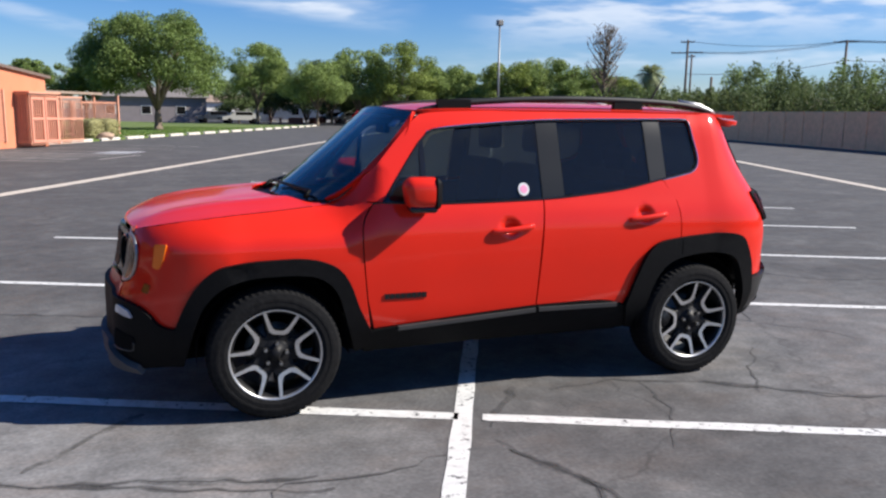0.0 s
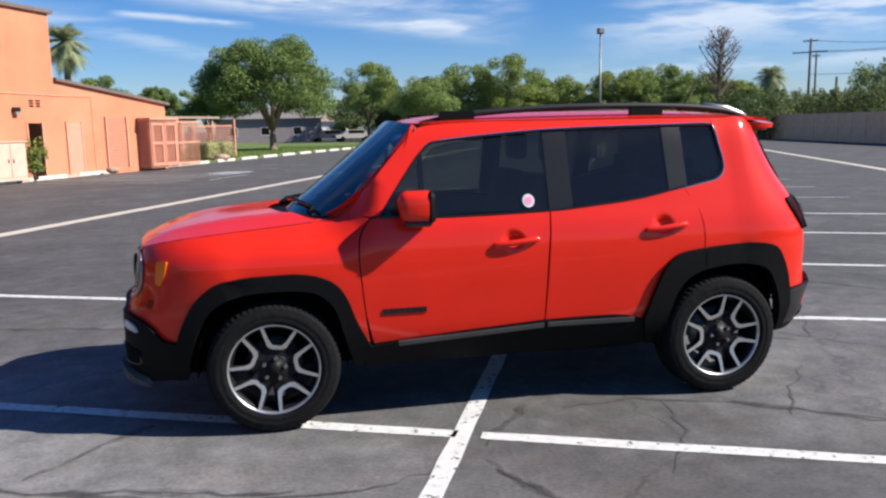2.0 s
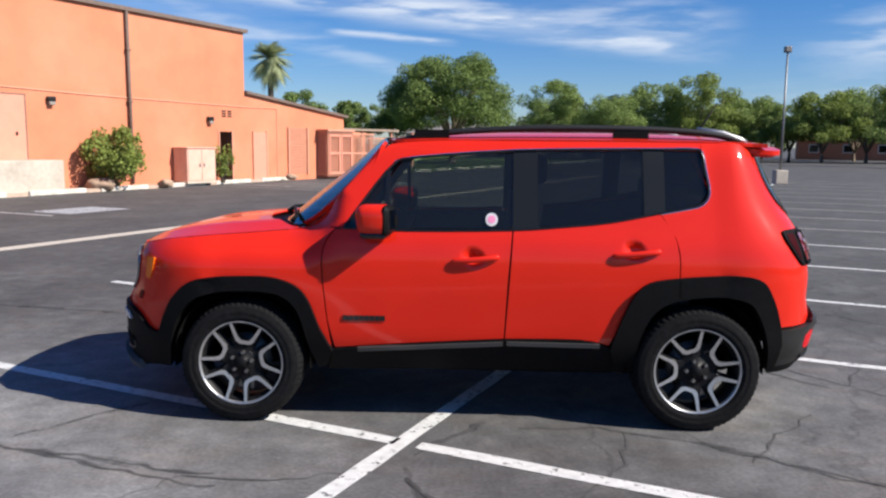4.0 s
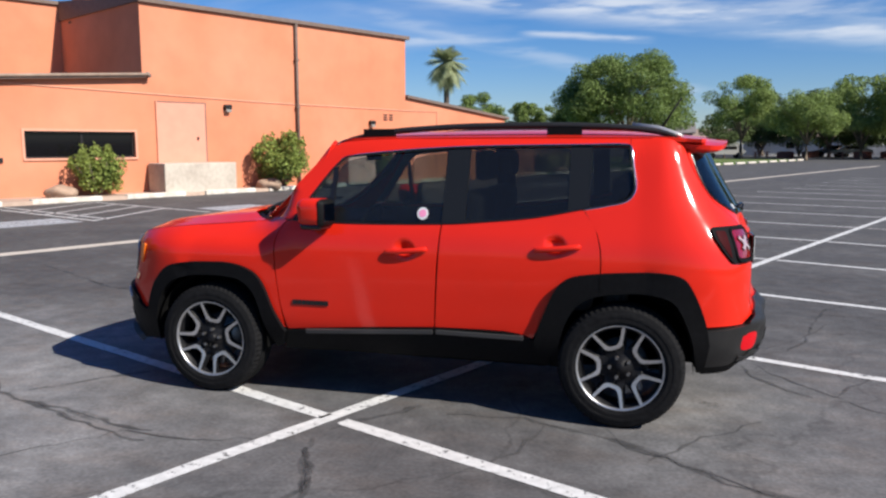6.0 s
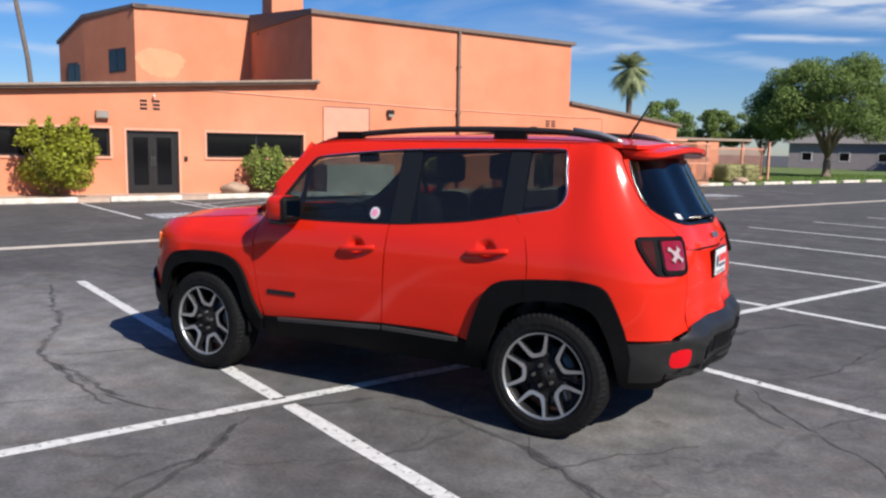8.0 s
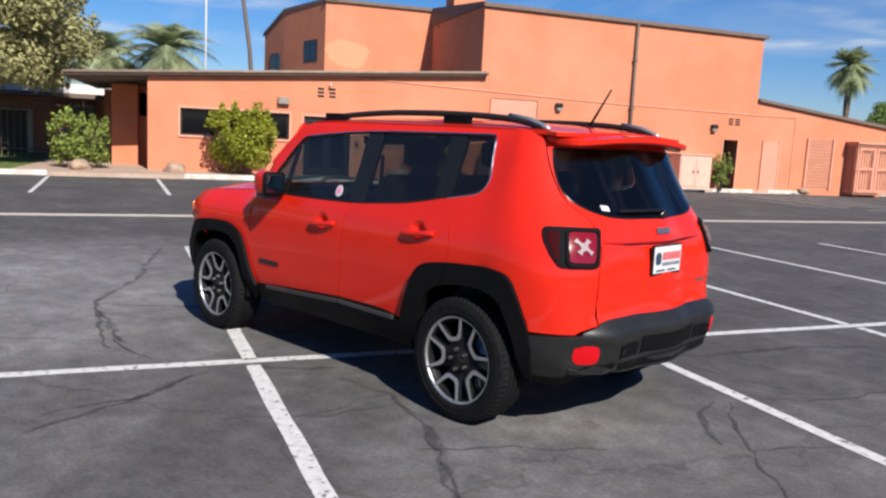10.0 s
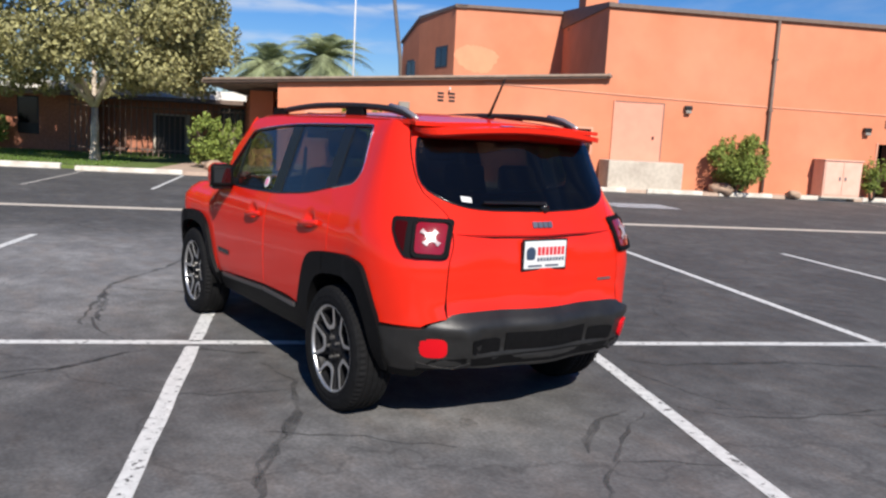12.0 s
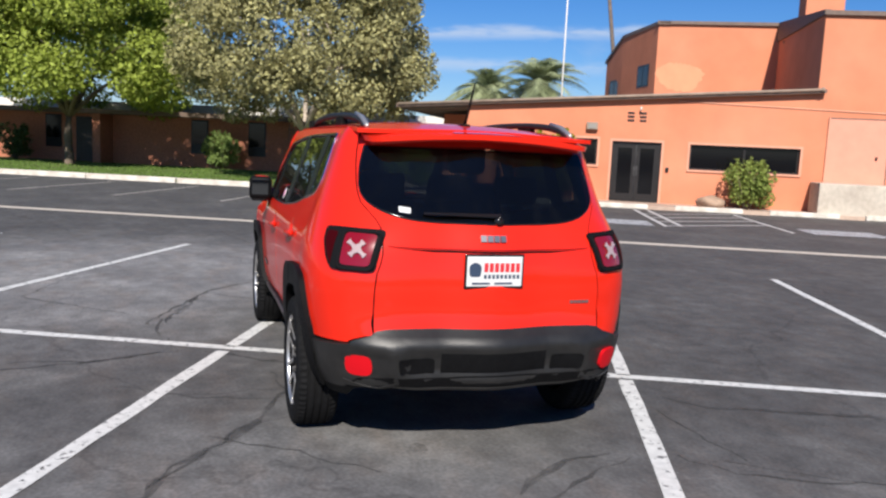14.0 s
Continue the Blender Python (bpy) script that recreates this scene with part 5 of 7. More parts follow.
skin("nose_panel", flow([(-0.585, 0.975), (0.0, 0.985), (0.585, 0.975)], 3) + flow([(0.585, 1.0), (0.0, 1.0), (-0.585, 1.0)], 3), nose_wrap, M["red"], car, lift=0.0, thick=0.02, flip=True)
skin("nose_sill", [(-0.60, 0.62), (0.60, 0.62), (0.60, 0.712), (-0.60, 0.712)], nose_wrap, M["red"], car, lift=0.004, thick=0.02, flip=True)
for i in range(7):
    q = (i - 3) * 0.072
    skin("grille_slot", rounded([(q - 0.024, 0.745), (q + 0.024, 0.745), (q + 0.024, 0.93), (q - 0.024, 0.93)], 0.02), nose_wrap, M["alloy_dark"], grille, lift=0.010, thick=0.015, flip=True)
for s in (-1, 1):
    c = Vector(nose_wrap(s * 0.46, 0.84))
    hl = part("headlight", lathe([(0.0, -0.02), (0.05, -0.018), (0.085, -0.008), (0.098, 0.02)], 28, "Y", centre=(0, 0.028, 0)), M["gloss_black"], car, "round headlight", smooth=True, at=Matrix.Translation(c) @ Matrix.Rotation(radians(-90 - s * 18), 4, "Z"))
    part("lamp_ring", lathe([(0.098, -0.004), (0.104, -0.010), (0.11, -0.004), (0.11, 0.02)], 28, "Y"), M["gloss_black"], hl, smooth=True)
    f = side if s < 0 else side_r
    skin("indicator", rounded([(-1.836, 0.815), (-1.800, 0.806), (-1.778, 0.855), (-1.764, 0.934), (-1.830, 0.932)], 0.012), f, M["lens_amber"], car, lift=0.008, thick=0.02, flip=s > 0, label="amber side indicator")
    # dark red patch: a reflection on the fender's paint, put in as colour
    skin("corner_vent", rounded([(-1.87, 0.69), (-1.83, 0.68), (-1.83, 0.725), (-1.87, 0.735)], 0.01), f, M["lens_red"], car, lift=0.003, thick=0.01, flip=s > 0)

# bonnet, cowl, windscreen, roof
hood_mid = curve([(-2.06, 0.955), (-1.99, 1.005), (-1.85, 1.055), (-1.6, 1.098), (-1.25, 1.132), (-1.0, 1.145)])
shut = [side(p, top_of(p)) for p in [-2.05, -1.95, -1.85, -1.75, -1.6, -1.45, -1.25, -1.05, -0.9]]
hood_edge = curve([(x, z) for x, y, z in shut])
hood_wide = curve([(-2.03, 0.30)] + [(x, -y) for x, y, z in shut])


def hood_fn(x, y):
    k = min(1.0, abs(y) / hood_wide(x))
    ridge = 0.012 * math.exp(-((abs(y) - 0.46) / 0.05) ** 2) * smooth01((x + 2.0) / 0.3)
    return (x, y, hood_edge(x) + (hood_mid(x) - hood_edge(x)) * (1 - k ** 3) + ridge)


hood_half = [(-2.005, 0.0), (-1.998, 0.2), (-1.975, 0.40)] + [(x, -y - 0.003) for x, y, z in shut]
hood_rear = [(-1.03, 0.60), (-1.22, 0.35), (-1.30, 0.0)]
hf = flow(hood_half, 3) + flow(hood_rear, 3)
bonnet = skin("bonnet", hf + [(x, -y) for x, y in hf[::-1]][1:-1], hood_fn, M["red"], car, thick=0.008, label="orange-red bonnet")
for s in (-1, 1):
    part("hood_bead", tube([hood_fn(x, s * (y + 0.006)) for x, y in [(q[0], -q[1] - 0.006) for q in shut[:-1]]], 0.003, 6), M["under"], bonnet, "dark bonnet gap", smooth=True)


def screen_fn(y, t):
    """The windscreen: t from its foot (0) to its head (1)."""
    k = (y / 0.70) ** 2
    x0, x1 = -1.16 + 0.28 * k, -0.515 + 0.085 * k
    return (x0 + (x1 - x0) * t, y, 1.105 + 0.02 * (1 - k) + (0.502 + 0.02 * (1 - k)) * t - 0.02 * t * (1 - t))


screen_half = [(0.0, -0.03), (0.30, -0.03), (0.500, -0.022), (0.590, 0.018), (0.640, 0.10), (0.668, 0.30), (0.671, 0.568), (0.660, 0.80), (0.648, 0.955)]
screen_half = flow(screen_half, 3)
screen = skin("windscreen", screen_half + [(-y, t) for y, t in screen_half[::-1]][:-1], screen_fn, M["glass_front"], car, thick=0.006, step=0.07, label="clear windscreen")
pillar_out = lambda y, t: (Vector(screen_fn(y, t)) + Vector((0.060 * smooth01((abs(y) - 0.668 + 0.02 * t) / (0.125 - 0.10 * t)) ** 1.5, 0, 0)))[:]
for s in (-1, 1):
    pillar = [(s * y, t) for y, t in screen_half if t > 0.03][::-1] + [(s * 0.60, 0.0), (s * 0.632, 0.05), (s * 0.652, 0.13), (s * 0.690, 0.34), (s * 0.702, 0.56), (s * 0.680, 0.76), (s * 0.656, 0.90)]
    skin("pillar_a", pillar if s < 0 else pillar[::-1], pillar_out, M["red"], car, thick=0.03, step=0.025)
    skin("pillar_lining", pillar if s < 0 else pillar[::-1], pillar_out, M["trim_grey"], car, lift=0.012, thick=0.008, step=0.07)
part("screen_seal", tube([screen_fn(y, t) for y, t in screen_half[::-1] + [(-y, t) for y, t in screen_half][1:]], 0.007, 6), M["gloss_black"], screen, smooth=True)
skin("screen_band", [(-0.60, 0.90), (0.60, 0.90), (0.597, 0.972), (-0.597, 0.972)], screen_fn, M["gloss_black"], screen, thick=0.003, step=0.1, lift=0.002)
skin("screen_sticker", [(-0.56, 0.80), (-0.49, 0.80), (-0.49, 0.87), (-0.56, 0.87)], screen_fn, M["lens_clear"], screen, thick=0.002, step=0.1, lift=0.002, label="pale paper sticker")
cowl_out = flow([(-1.33, 0.0), (-1.25, 0.35), (-1.13, 0.52), (-1.09, 0.56)], 3)
cowl_in = flow([(-0.98, 0.56), (-1.02, 0.48), (-1.10, 0.30), (-1.14, 0.0)], 3)
cw = cowl_out + cowl_in
for s in (-1, 1):
    skin("cowl_panel", [(x, s * y) for x, y in (cw if s > 0 else cw[::-1])], lambda x, y: (x, y, 1.082 + 0.02 * (1 - (y / 0.72) ** 2)), M["plastic"], car, thick=0.03)
    y0 = -0.52 if s < 0 else 0.06
    pts = [screen_fn(y0, -0.04), screen_fn(y0 + 0.02, 0.03), screen_fn(y0 + 0.52, 0.055)]
    part("front_wiper", tube([Vector(p) + Vector((-0.035, 0, 0.03)) for p in pts], [0.016, 0.012, 0.008], 6), M["plastic"], car, "black wiper", smooth=True)

roof_x = curve([(-0.55, -0.062), (-0.45, -0.032), (-0.3, -0.012), (0.0, -0.002), (0.5, 0.004), (1.0, 0.002), (1.4, -0.012), (1.75, -0.048)])


def roof_fn(x, y):
    k = min(1.0, abs(y) / 0.645)
    return (x, y, 1.622 + roof_x(x) * (1 - 0.6 * k ** 4) + 0.045 * (1 - k ** 2.4))


rf = flow([(-0.515, 0.0), (-0.50, 0.3), (-0.455, 0.565), (-0.42, 0.625), (-0.30, 0.64)], 3) + flow([(0.2, 0.644), (1.3, 0.640), (1.6, 0.622), (1.70, 0.58), (1.72, 0.0)], 3)
roof = skin("roof", rf + [(x, -y) for x, y in rf[::-1]][1:-1], roof_fn, M["red"], car, thick=0.02, label="orange-red roof")
for s in (-1, 1):
    part("roof_ditch", tube([Vector(roof_fn(x, s * 0.585)) + Vector((0, 0, -0.002)) for x in [-0.40 + 0.1 * i for i in range(20)]], 0.007, 6), M["under"], roof, smooth=True)
    rail_pts = flow([(-0.44, 1.60), (-0.36, 1.620), (-0.2, 1.650), (0.0, 1.669), (0.4, 1.688), (0.9, 1.688), (1.25, 1.674), (1.45, 1.649), (1.55, 1.62)], 3)
    rr = part("roof_rail", tube([(x, s * (0.585 - 0.02 * abs(x - 0.5)), z) for x, z in rail_pts], [0.012] + [0.019] * (len(rail_pts) - 2) + [0.012], 10), M["rail"], car, "black roof rail", smooth=True)
    for x0 in (-0.22, 0.92):
        part("rail_foot", prism([(x0 - 0.10, s * 0.563), (x0 + 0.10, s * 0.563), (x0 + 0.10, s * 0.597), (x0 - 0.10, s * 0.597)], 1.62, 1.675), M["plastic"], rr)
    part("rail_end", tube([(1.30, s * 0.569, 1.690), (1.45, s * 0.566, 1.668), (1.55, s * 0.564, 1.632), (1.58, s * 0.564, 1.62)], [0.012, 0.014, 0.014, 0.010], 8), M["rail_end"], rr, "grey rail end", smooth=True)

# tail: hatch, glass, spoiler, lamps, plate
hatch_half = [(-SEAM(z) + 0.003, z) for z in [0.636] + seam_z[1:-1]] + [(-0.597, 1.575)]
glass_half = flow([(0.0, 1.170), (-0.30, 1.174), (-0.46, 1.194), (-0.565, 1.236), (-0.618, 1.30), (-0.612, 1.42), (-0.585, 1.522)], 3)
lower_edge = flow([(-0.582, 0.636), (-0.45, 0.655), (-0.30, 0.658), (0.0, 0.658)], 3)
hl_poly = hatch_half[:] + [(0.0, 1.575), (0.0, 1.540)] + glass_half[::-1] + lower_edge[::-1][:-1]
for s in (-1, 1):
    skin("hatch", [(y if s < 0 else -y, z) for y, z in (hl_poly[::-1] if s < 0 else hl_poly)], tail, M["red"], car, thick=0.02, label="orange-red tailgate")
gl = glass_half[::-1] + [(-y, z) for y, z in glass_half][1:]
rear_screen = skin("rear_screen", gl[::-1], tail, M["glass_tail"], car, thick=0.006, lift=-0.004, flip=True, label="dark privacy rear window")
part("rear_screen_seal", tube([tail(y, z) for y, z in gl + gl[:1]], 0.007, 6, cap=False), M["gloss_black"], rear_screen, smooth=True)
wp = [Vector(tail(y, z)) + Vector((0.03, 0, 0)) for y, z in ((0.03, 1.192), (0.035, 1.208), (-0.34, 1.214))]
part("rear_wiper", tube(wp, [0.016, 0.014, 0.007], 8), M["gloss_black"], rear_screen, "black rear wiper", smooth=True)
part("wiper_hub", lathe([(0.0, 0.03), (0.02, 0.03), (0.026, 0.0)], 16, "Y"), M["gloss_black"], rear_screen, smooth=True, at=Matrix.Translation(Vector(tail(0.03, 1.187))) @ Matrix.Rotation(radians(-90), 4, "Z"))
skin("screen_label", [(-0.455, 1.210), (-0.400, 1.204), (-0.397, 1.230), (-0.453, 1.236)], tail, M["white"], rear_screen, thick=0.002, lift=0.012)
# black strip under the crease lip: its shade put in as colour
skin("crease_recess", flow([(-0.50, 1.052), (-0.3, 1.045), (0.3, 1.045), (0.50, 1.052)], 3) + flow([(0.30, 1.034), (-0.30, 1.034)], 2), tail, M["under"], car, thick=0.01, lift=0.0005, label="dark strip of painted shade below the plate crease")
skin("crease_lip", flow([(-0.52, 1.058), (-0.3, 1.051), (0.3, 1.051), (0.52, 1.058)], 3)[::-1] + flow([(-0.5, 1.074), (-0.3, 1.069), (0.3, 1.069), (0.5, 1.074)], 3), tail, M["red"], car, thick=0.02, lift=0.012, flip=True)


def spoiler_fn(top):
    def f(x, y):
        k = (abs(y) / 0.62) ** 2
        base = 1.578 + 0.048 * (1 - k) - 0.10 * (x - 1.6)
        return (x, y, base if top else base - 0.020 - 0.010 * smooth01((1.88 - x) / 0.2))
    return f


sp = flow([(1.58, -0.595), (1.68, -0.595), (1.75, -0.575), (1.80, -0.50), (1.835, -0.25), (1.84, 0.0), (1.835, 0.25), (1.80, 0.50), (1.75, 0.575), (1.68, 0.595), (1.58, 0.595)], 3)
spoiler = skin("spoiler", sp, spoiler_fn(True), M["red"], car, thick=0.026, label="orange-red roof spoiler")
skin("spoiler_under", [(x if x < 1.62 else x - 0.02, y * 0.95) for x, y in sp], spoiler_fn(False), M["red"], spoiler, thick=0.016)
skin("brake_lamp", rounded([(1.775, -0.18), (1.82, -0.18), (1.82, 0.18), (1.775, 0.18)], 0.01), spoiler_fn(True), M["lens_red"], spoiler, thick=0.01, lift=0.004, label="dark red high brake lamp")
antenna = part("antenna", tube([(1.425, 0.0, 1.648), (1.458, 0.0, 1.685), (1.572, 0.0, 1.868)], [0.011, 0.008, 0.005], 8), M["plastic"], car, "black whip antenna", smooth=True)
part("antenna_foot", box(1.37, 1.47, -0.025, 0.025, 1.636, 1.663, 0.012), M["plastic"], antenna, smooth=True)

for s in (-1, 1):
    f = side if s < 0 else side_r
    pb = p_at_y(0.558, 1.03)
    pm = p_at_y(0.735, 1.03)        # fold between the side and the rear of the lamp
    pa = p_at_y(0.802, 1.03)
    housing = skin("tail_lamp", rounded([(pa + 0.040, 0.990), (pm - 0.02, 0.940), (pb, 0.936), (pb, 1.128), (pm - 0.01, 1.132), (pa, 1.130), (pa + 0.004, 1.075)], 0.022), f, M["lamp_frame"], car, lift=0.012, step=0.025, thick=0.05, flip=s > 0, label="square tail lamp in a black frame")
    bez = rounded([(pm + 0.008, 0.950), (pb - 0.008, 0.946), (pb - 0.008, 1.118), (pm + 0.002, 1.121)], 0.028)
    bez_w = [Vector(f(a, b)) + Vector((0.014, s * 0.008, 0)) for a, b in bez]
    part("lamp_bezel", tube(bez_w + bez_w[:1], 0.0085, 6, cap=False), M["lamp_frame"], housing, smooth=True)
    skin("lens", rounded([(pm + 0.022, 0.964), (pb - 0.024, 0.960), (pb - 0.024, 1.104), (pm + 0.016, 1.107)], 0.02), f, M["lens_red"], housing, lift=0.016, step=0.02, thick=0.02, flip=s > 0, label="red lamp lens")
    skin("side_lens", rounded([(pa + 0.050, 0.998), (pm - 0.026, 0.962), (pm - 0.024, 1.108), (pa + 0.018, 1.110), (pa + 0.020, 1.066)], 0.012), f, M["lens_side"], housing, lift=0.0145, step=0.02, thick=0.02, flip=s > 0, label="dark red side lens")
    cx, cz = (pm + pb) / 2, 1.036
    star = []
    for a in (45, 135, 225, 315):
        d = Vector((math.cos(radians(a)), math.sin(radians(a))))
        e = Vector((-d.y, d.x))
        star += [tuple(Vector((f(cx, cz)[1], cz)) + d * r + e * w2) for r, w2 in ((0.014, -0.009), (0.026, -0.007), (0.044, -0.012), (0.044, 0.012), (0.026, 0.007))]
    if star:
        skin("lamp_cross", star, tail, M["lens_cross"], housing, lift=0.026, step=0.012, thick=0.006)

px = Vector(tail(0, 0.97)).x
plate = part("licence_plate", box(px - 0.004, px + 0.012, -0.150, 0.134, 0.878, 1.024, 0.004), M["white"], car, "white dealer plate with bars of red and dark print")
part("plate_frame", box(px - 0.006, px + 0.009, -0.160, 0.144, 0.868, 1.034, 0.004), M["gloss_black"], plate, "black plate frame")
flat = lambda y, z: (px + 0.012, y - 0.008, z - 0.020)
word_bars("plate_print", -0.055, 0.135, 0.968, 1.012, flat, M["ink_red"], plate, 7, 0.001, 0.25)
word_bars("plate_print", -0.055, 0.135, 0.936, 0.956, flat, M["ink_dark"], plate, 9, 0.001, 0.35)
word_bars("plate_print", -0.115, 0.115, 0.908, 0.918, flat, M["ink_dark"], plate, 2, 0.001, 0.2)
skin("plate_emblem", rounded([(-0.128, 0.945), (-0.072, 0.945), (-0.068, 1.0), (-0.1, 1.018), (-0.132, 1.0)], 0.015), flat, M["ink_dark"], plate, thick=0.003, lift=0.001)
word_bars("tail_badge", -0.072, 0.062, 1.088, 1.118, lambda y, z: (Vector(tail(y, z)) + Vector((0.006, 0, 0)))[:], M["badge"], car, 4, 0.006, 0.15)
word_bars("tail_badge", 0.42, 0.53, 0.784, 0.798, lambda y, z: (Vector(tail(y, z)) + Vector((0.002, 0, 0)))[:], M["badge"], car, 5, 0.004, 0.2)
for s in (-1, 1):
    part("hatch_gap", tube([Vector(tail(s * SEAM(z), z)) + Vector((-0.010, 0, 0)) for z in seam_z], 0.0065, 6), M["under"], car, "dark tailgate gap", smooth=True)

# flank details: handles, mirrors, badges, sticker
for s in (-1, 1):
    f = side if s < 0 else side_r
    dy = 1 if s > 0 else -1
    for x0, x1, z0, z1, owner in ((-0.085, 0.165, 0.948, 0.974, doors_f), (0.80, 1.050, 0.990, 1.016, doors_r)):
        own = owner[0 if s < 0 else 1]
        hp = [(x0 + (x1 - x0) * t, z0 + (z1 - z0) * t) for t in (0.0, 0.10, 0.3, 0.55, 0.8, 0.93, 1.0)]
        off = (0.001, 0.014, 0.024, 0.026, 0.022, 0.014, 0.001)
        pts = flow([tuple(Vector(f(a, b)) + Vector((0, dy * o, 0))) for (a, b), o in zip(hp, off)], 3)
        bm = tube(pts, [0.012] + [0.0165] * (len(pts) - 2) + [0.012], 10)
        mid = Vector(f((x0 + x1) / 2, z0)).y
        for v in bm.verts:
            v.co.y = v.co.y + (mid + dy * 0.02 - v.co.y) * 0.25
        part("door_handle", bm, M["red"], own, "body-coloured door handle", smooth=True)
    own = doors_f[0 if s < 0 else 1]
    bm = box(-0.12, 0.12, -0.080, 0.080, -0.085, 0.085, 0.055, seg=5)
    for v in bm.verts:
        v.co.x *= 0.92 if v.co.z < 0 else 1.0
        if v.co.x > 0:
            v.co.x *= 0.62
    mir = part("mirror_shell", bm, M["red"], own, "orange-red door mirror", smooth=True, at=pose(-0.495, dy * 0.918, 1.178, 0, 0, dy * 8))
    part("mirror_back", box(0.030, 0.080, -0.080, 0.080, -0.083, 0.083, 0.03, seg=3), M["plastic"], mir, smooth=True)
    part("mirror_glass", box(0.0795, 0.0825, -0.058, 0.058, -0.050, 0.056, 0.001), M["mirror"], mir)
    part("mirror_skirt", box(-0.09, 0.06, -0.068, 0.068, -0.100, -0.06, 0.018), M["gloss_black"], mir, smooth=True)
    part("mirror_foot", tube([(-0.49, dy * 0.92, 1.10), (-0.50, dy * 0.86, 1.115), (-0.52, dy * 0.815, 1.13)], [0.03, 0.035, 0.045], 8), M["gloss_black"], own, smooth=True)
    word_bars("door_badge", -0.70 if s < 0 else -0.46, -0.46 if s < 0 else -0.70, 0.603, 0.632, lambda a, b, f=f: f(a, b), M["gloss_black"], own, 8, 0.006, 0.12)
sticker = skin("window_sticker", [(0.128 + 0.034 * math.cos(a), 1.178 + 0.036 * math.sin(a)) for a in [2 * math.pi * k / 16 for k in range(16)]], side, M["white"], car, thick=0.003, lift=0.001, label="round white and pink sticker")
skin("sticker_print", [(0.128 + 0.022 * math.cos(a), 1.178 + 0.022 * math.sin(a)) for a in [2 * math.pi * k / 16 for k in range(16)]], side, M["ink_pink"], sticker, thick=0.003, lift=0.003)

# wheels
def wheel(x, s, turn):
    """Alloy wheel; its outer face looks to +y before it is turned."""
    m = Matrix.Translation((x, s * 0.775, 0.348)) @ (Matrix.Rotation(math.pi, 4, "Z") if s < 0 else Matrix.Identity(4)) @ Matrix.Rotation(radians(turn), 4, "Y")
    root = new("wheel")
    root.empty_display_size = 0.1
    root.parent = car
    root.matrix_basis = m
    prof = [(0.238, -0.105), (0.262, -0.112), (0.300, -0.113), (0.328, -0.106), (0.344, -0.092), (0.349, -0.070)]
    for g in (-0.055, -0.018, 0.018, 0.055):
        prof += [(0.350, g - 0.007), (0.342, g - 0.004), (0.342, g + 0.004), (0.350, g + 0.007)]
    prof += [(0.349, 0.070), (0.344, 0.092), (0.328, 0.106), (0.300, 0.113), (0.288, 0.1135), (0.286, 0.1115), (0.262, 0.112), (0.242, 0.104)]
    bm = lathe(prof, 128)
    for v in bm.verts:
        r = math.hypot(v.co.x, v.co.z)
        if 0.068 < abs(v.co.y) < 0.1 and r > 0.338 and int(round(math.atan2(v.co.z, v.co.x) / (2 * math.pi / 128))) % 2:
            v.co.x, v.co.z = v.co.x * 0.984, v.co.z * 0.984
    part("tyre", bm, M["rubber"], root, "black tyre", smooth=False)
    part("rim", lathe([(0.2305, 0.088), (0.232, 0.098), (0.236, 0.103), (0.241, 0.104), (0.245, 0.103), (0.241, 0.094)], 72), M["alloy"], root, "bright machined rim edge", smooth=True)
    part("rim_barrel", lathe([(0.240, -0.10), (0.225, -0.09), (0.212, 0.0), (0.216, 0.07), (0.224, 0.082), (0.2300, 0.0885)], 48), M["alloy_dark"], root, smooth=True)
    part("brake_disc", lathe([(0.0, 0.0), (0.07, 0.0), (0.075, -0.015), (0.148, -0.015), (0.15, -0.03), (0.0, -0.03)], 40), M["steel"], root, smooth=True)
    part("caliper", box(-0.175, -0.105, -0.04, 0.02, -0.05, 0.075, 0.012), M["steel"], root)
    # five V-shaped openings edged in bright metal, broad dark spokes between them
    for k in range(5):
        a0 = radians(72 * k)
        bm = bmesh.new()

        def at(r, da, h, bm=bm, a0=a0):
            return bm.verts.new((r * math.cos(a0 + da), h, r * math.sin(a0 + da)))
        # bright V: outer line, inner line, from one rim end over the blunt point to the other
        outer = [(0.232, 0.42), (0.20, 0.415), (0.16, 0.41), (0.128, 0.40), (0.112, 0.30), (0.106, 0.16)]
        inner = [(0.232, 0.348), (0.20, 0.328), (0.16, 0.290), (0.138, 0.225), (0.129, 0.16), (0.1265, 0.065)]
        for line in (outer, inner):
            line += [(r, -d) for r, d in line[::-1]]
        top = [[at(r, d, 0.080 + 0.020 * max(0.0, r - 0.1) / 0.134) for r, d in line] for line in (outer, inner)]
        low = [[at(r, d, 0.077 + 0.020 * max(0.0, r - 0.1) / 0.134) for r, d in line] for line in (outer, inner)]
        wall = bmesh.new()
        rows = [[wall.verts.new((r * math.cos(a0 + d), h + 0.020 * max(0.0, r - 0.1) / 0.134 * k2, r * math.sin(a0 + d))) for r, d in line] for line in (outer, inner) for h, k2 in ((0.0768, 1), (0.040, 0))]
        for i in range(len(outer) - 1):
            bm.faces.new((top[0][i], top[0][i + 1], top[1][i + 1], top[1][i]))
            for j in (0, 1):
                bm.faces.new((top[j][i], top[j][i + 1], low[j][i + 1], low[j][i]))
                wall.faces.new((rows[2 * j][i], rows[2 * j][i + 1], rows[2 * j + 1][i + 1], rows[2 * j + 1][i]))
        part("spoke_wall", wall, M["alloy_dark"], root)
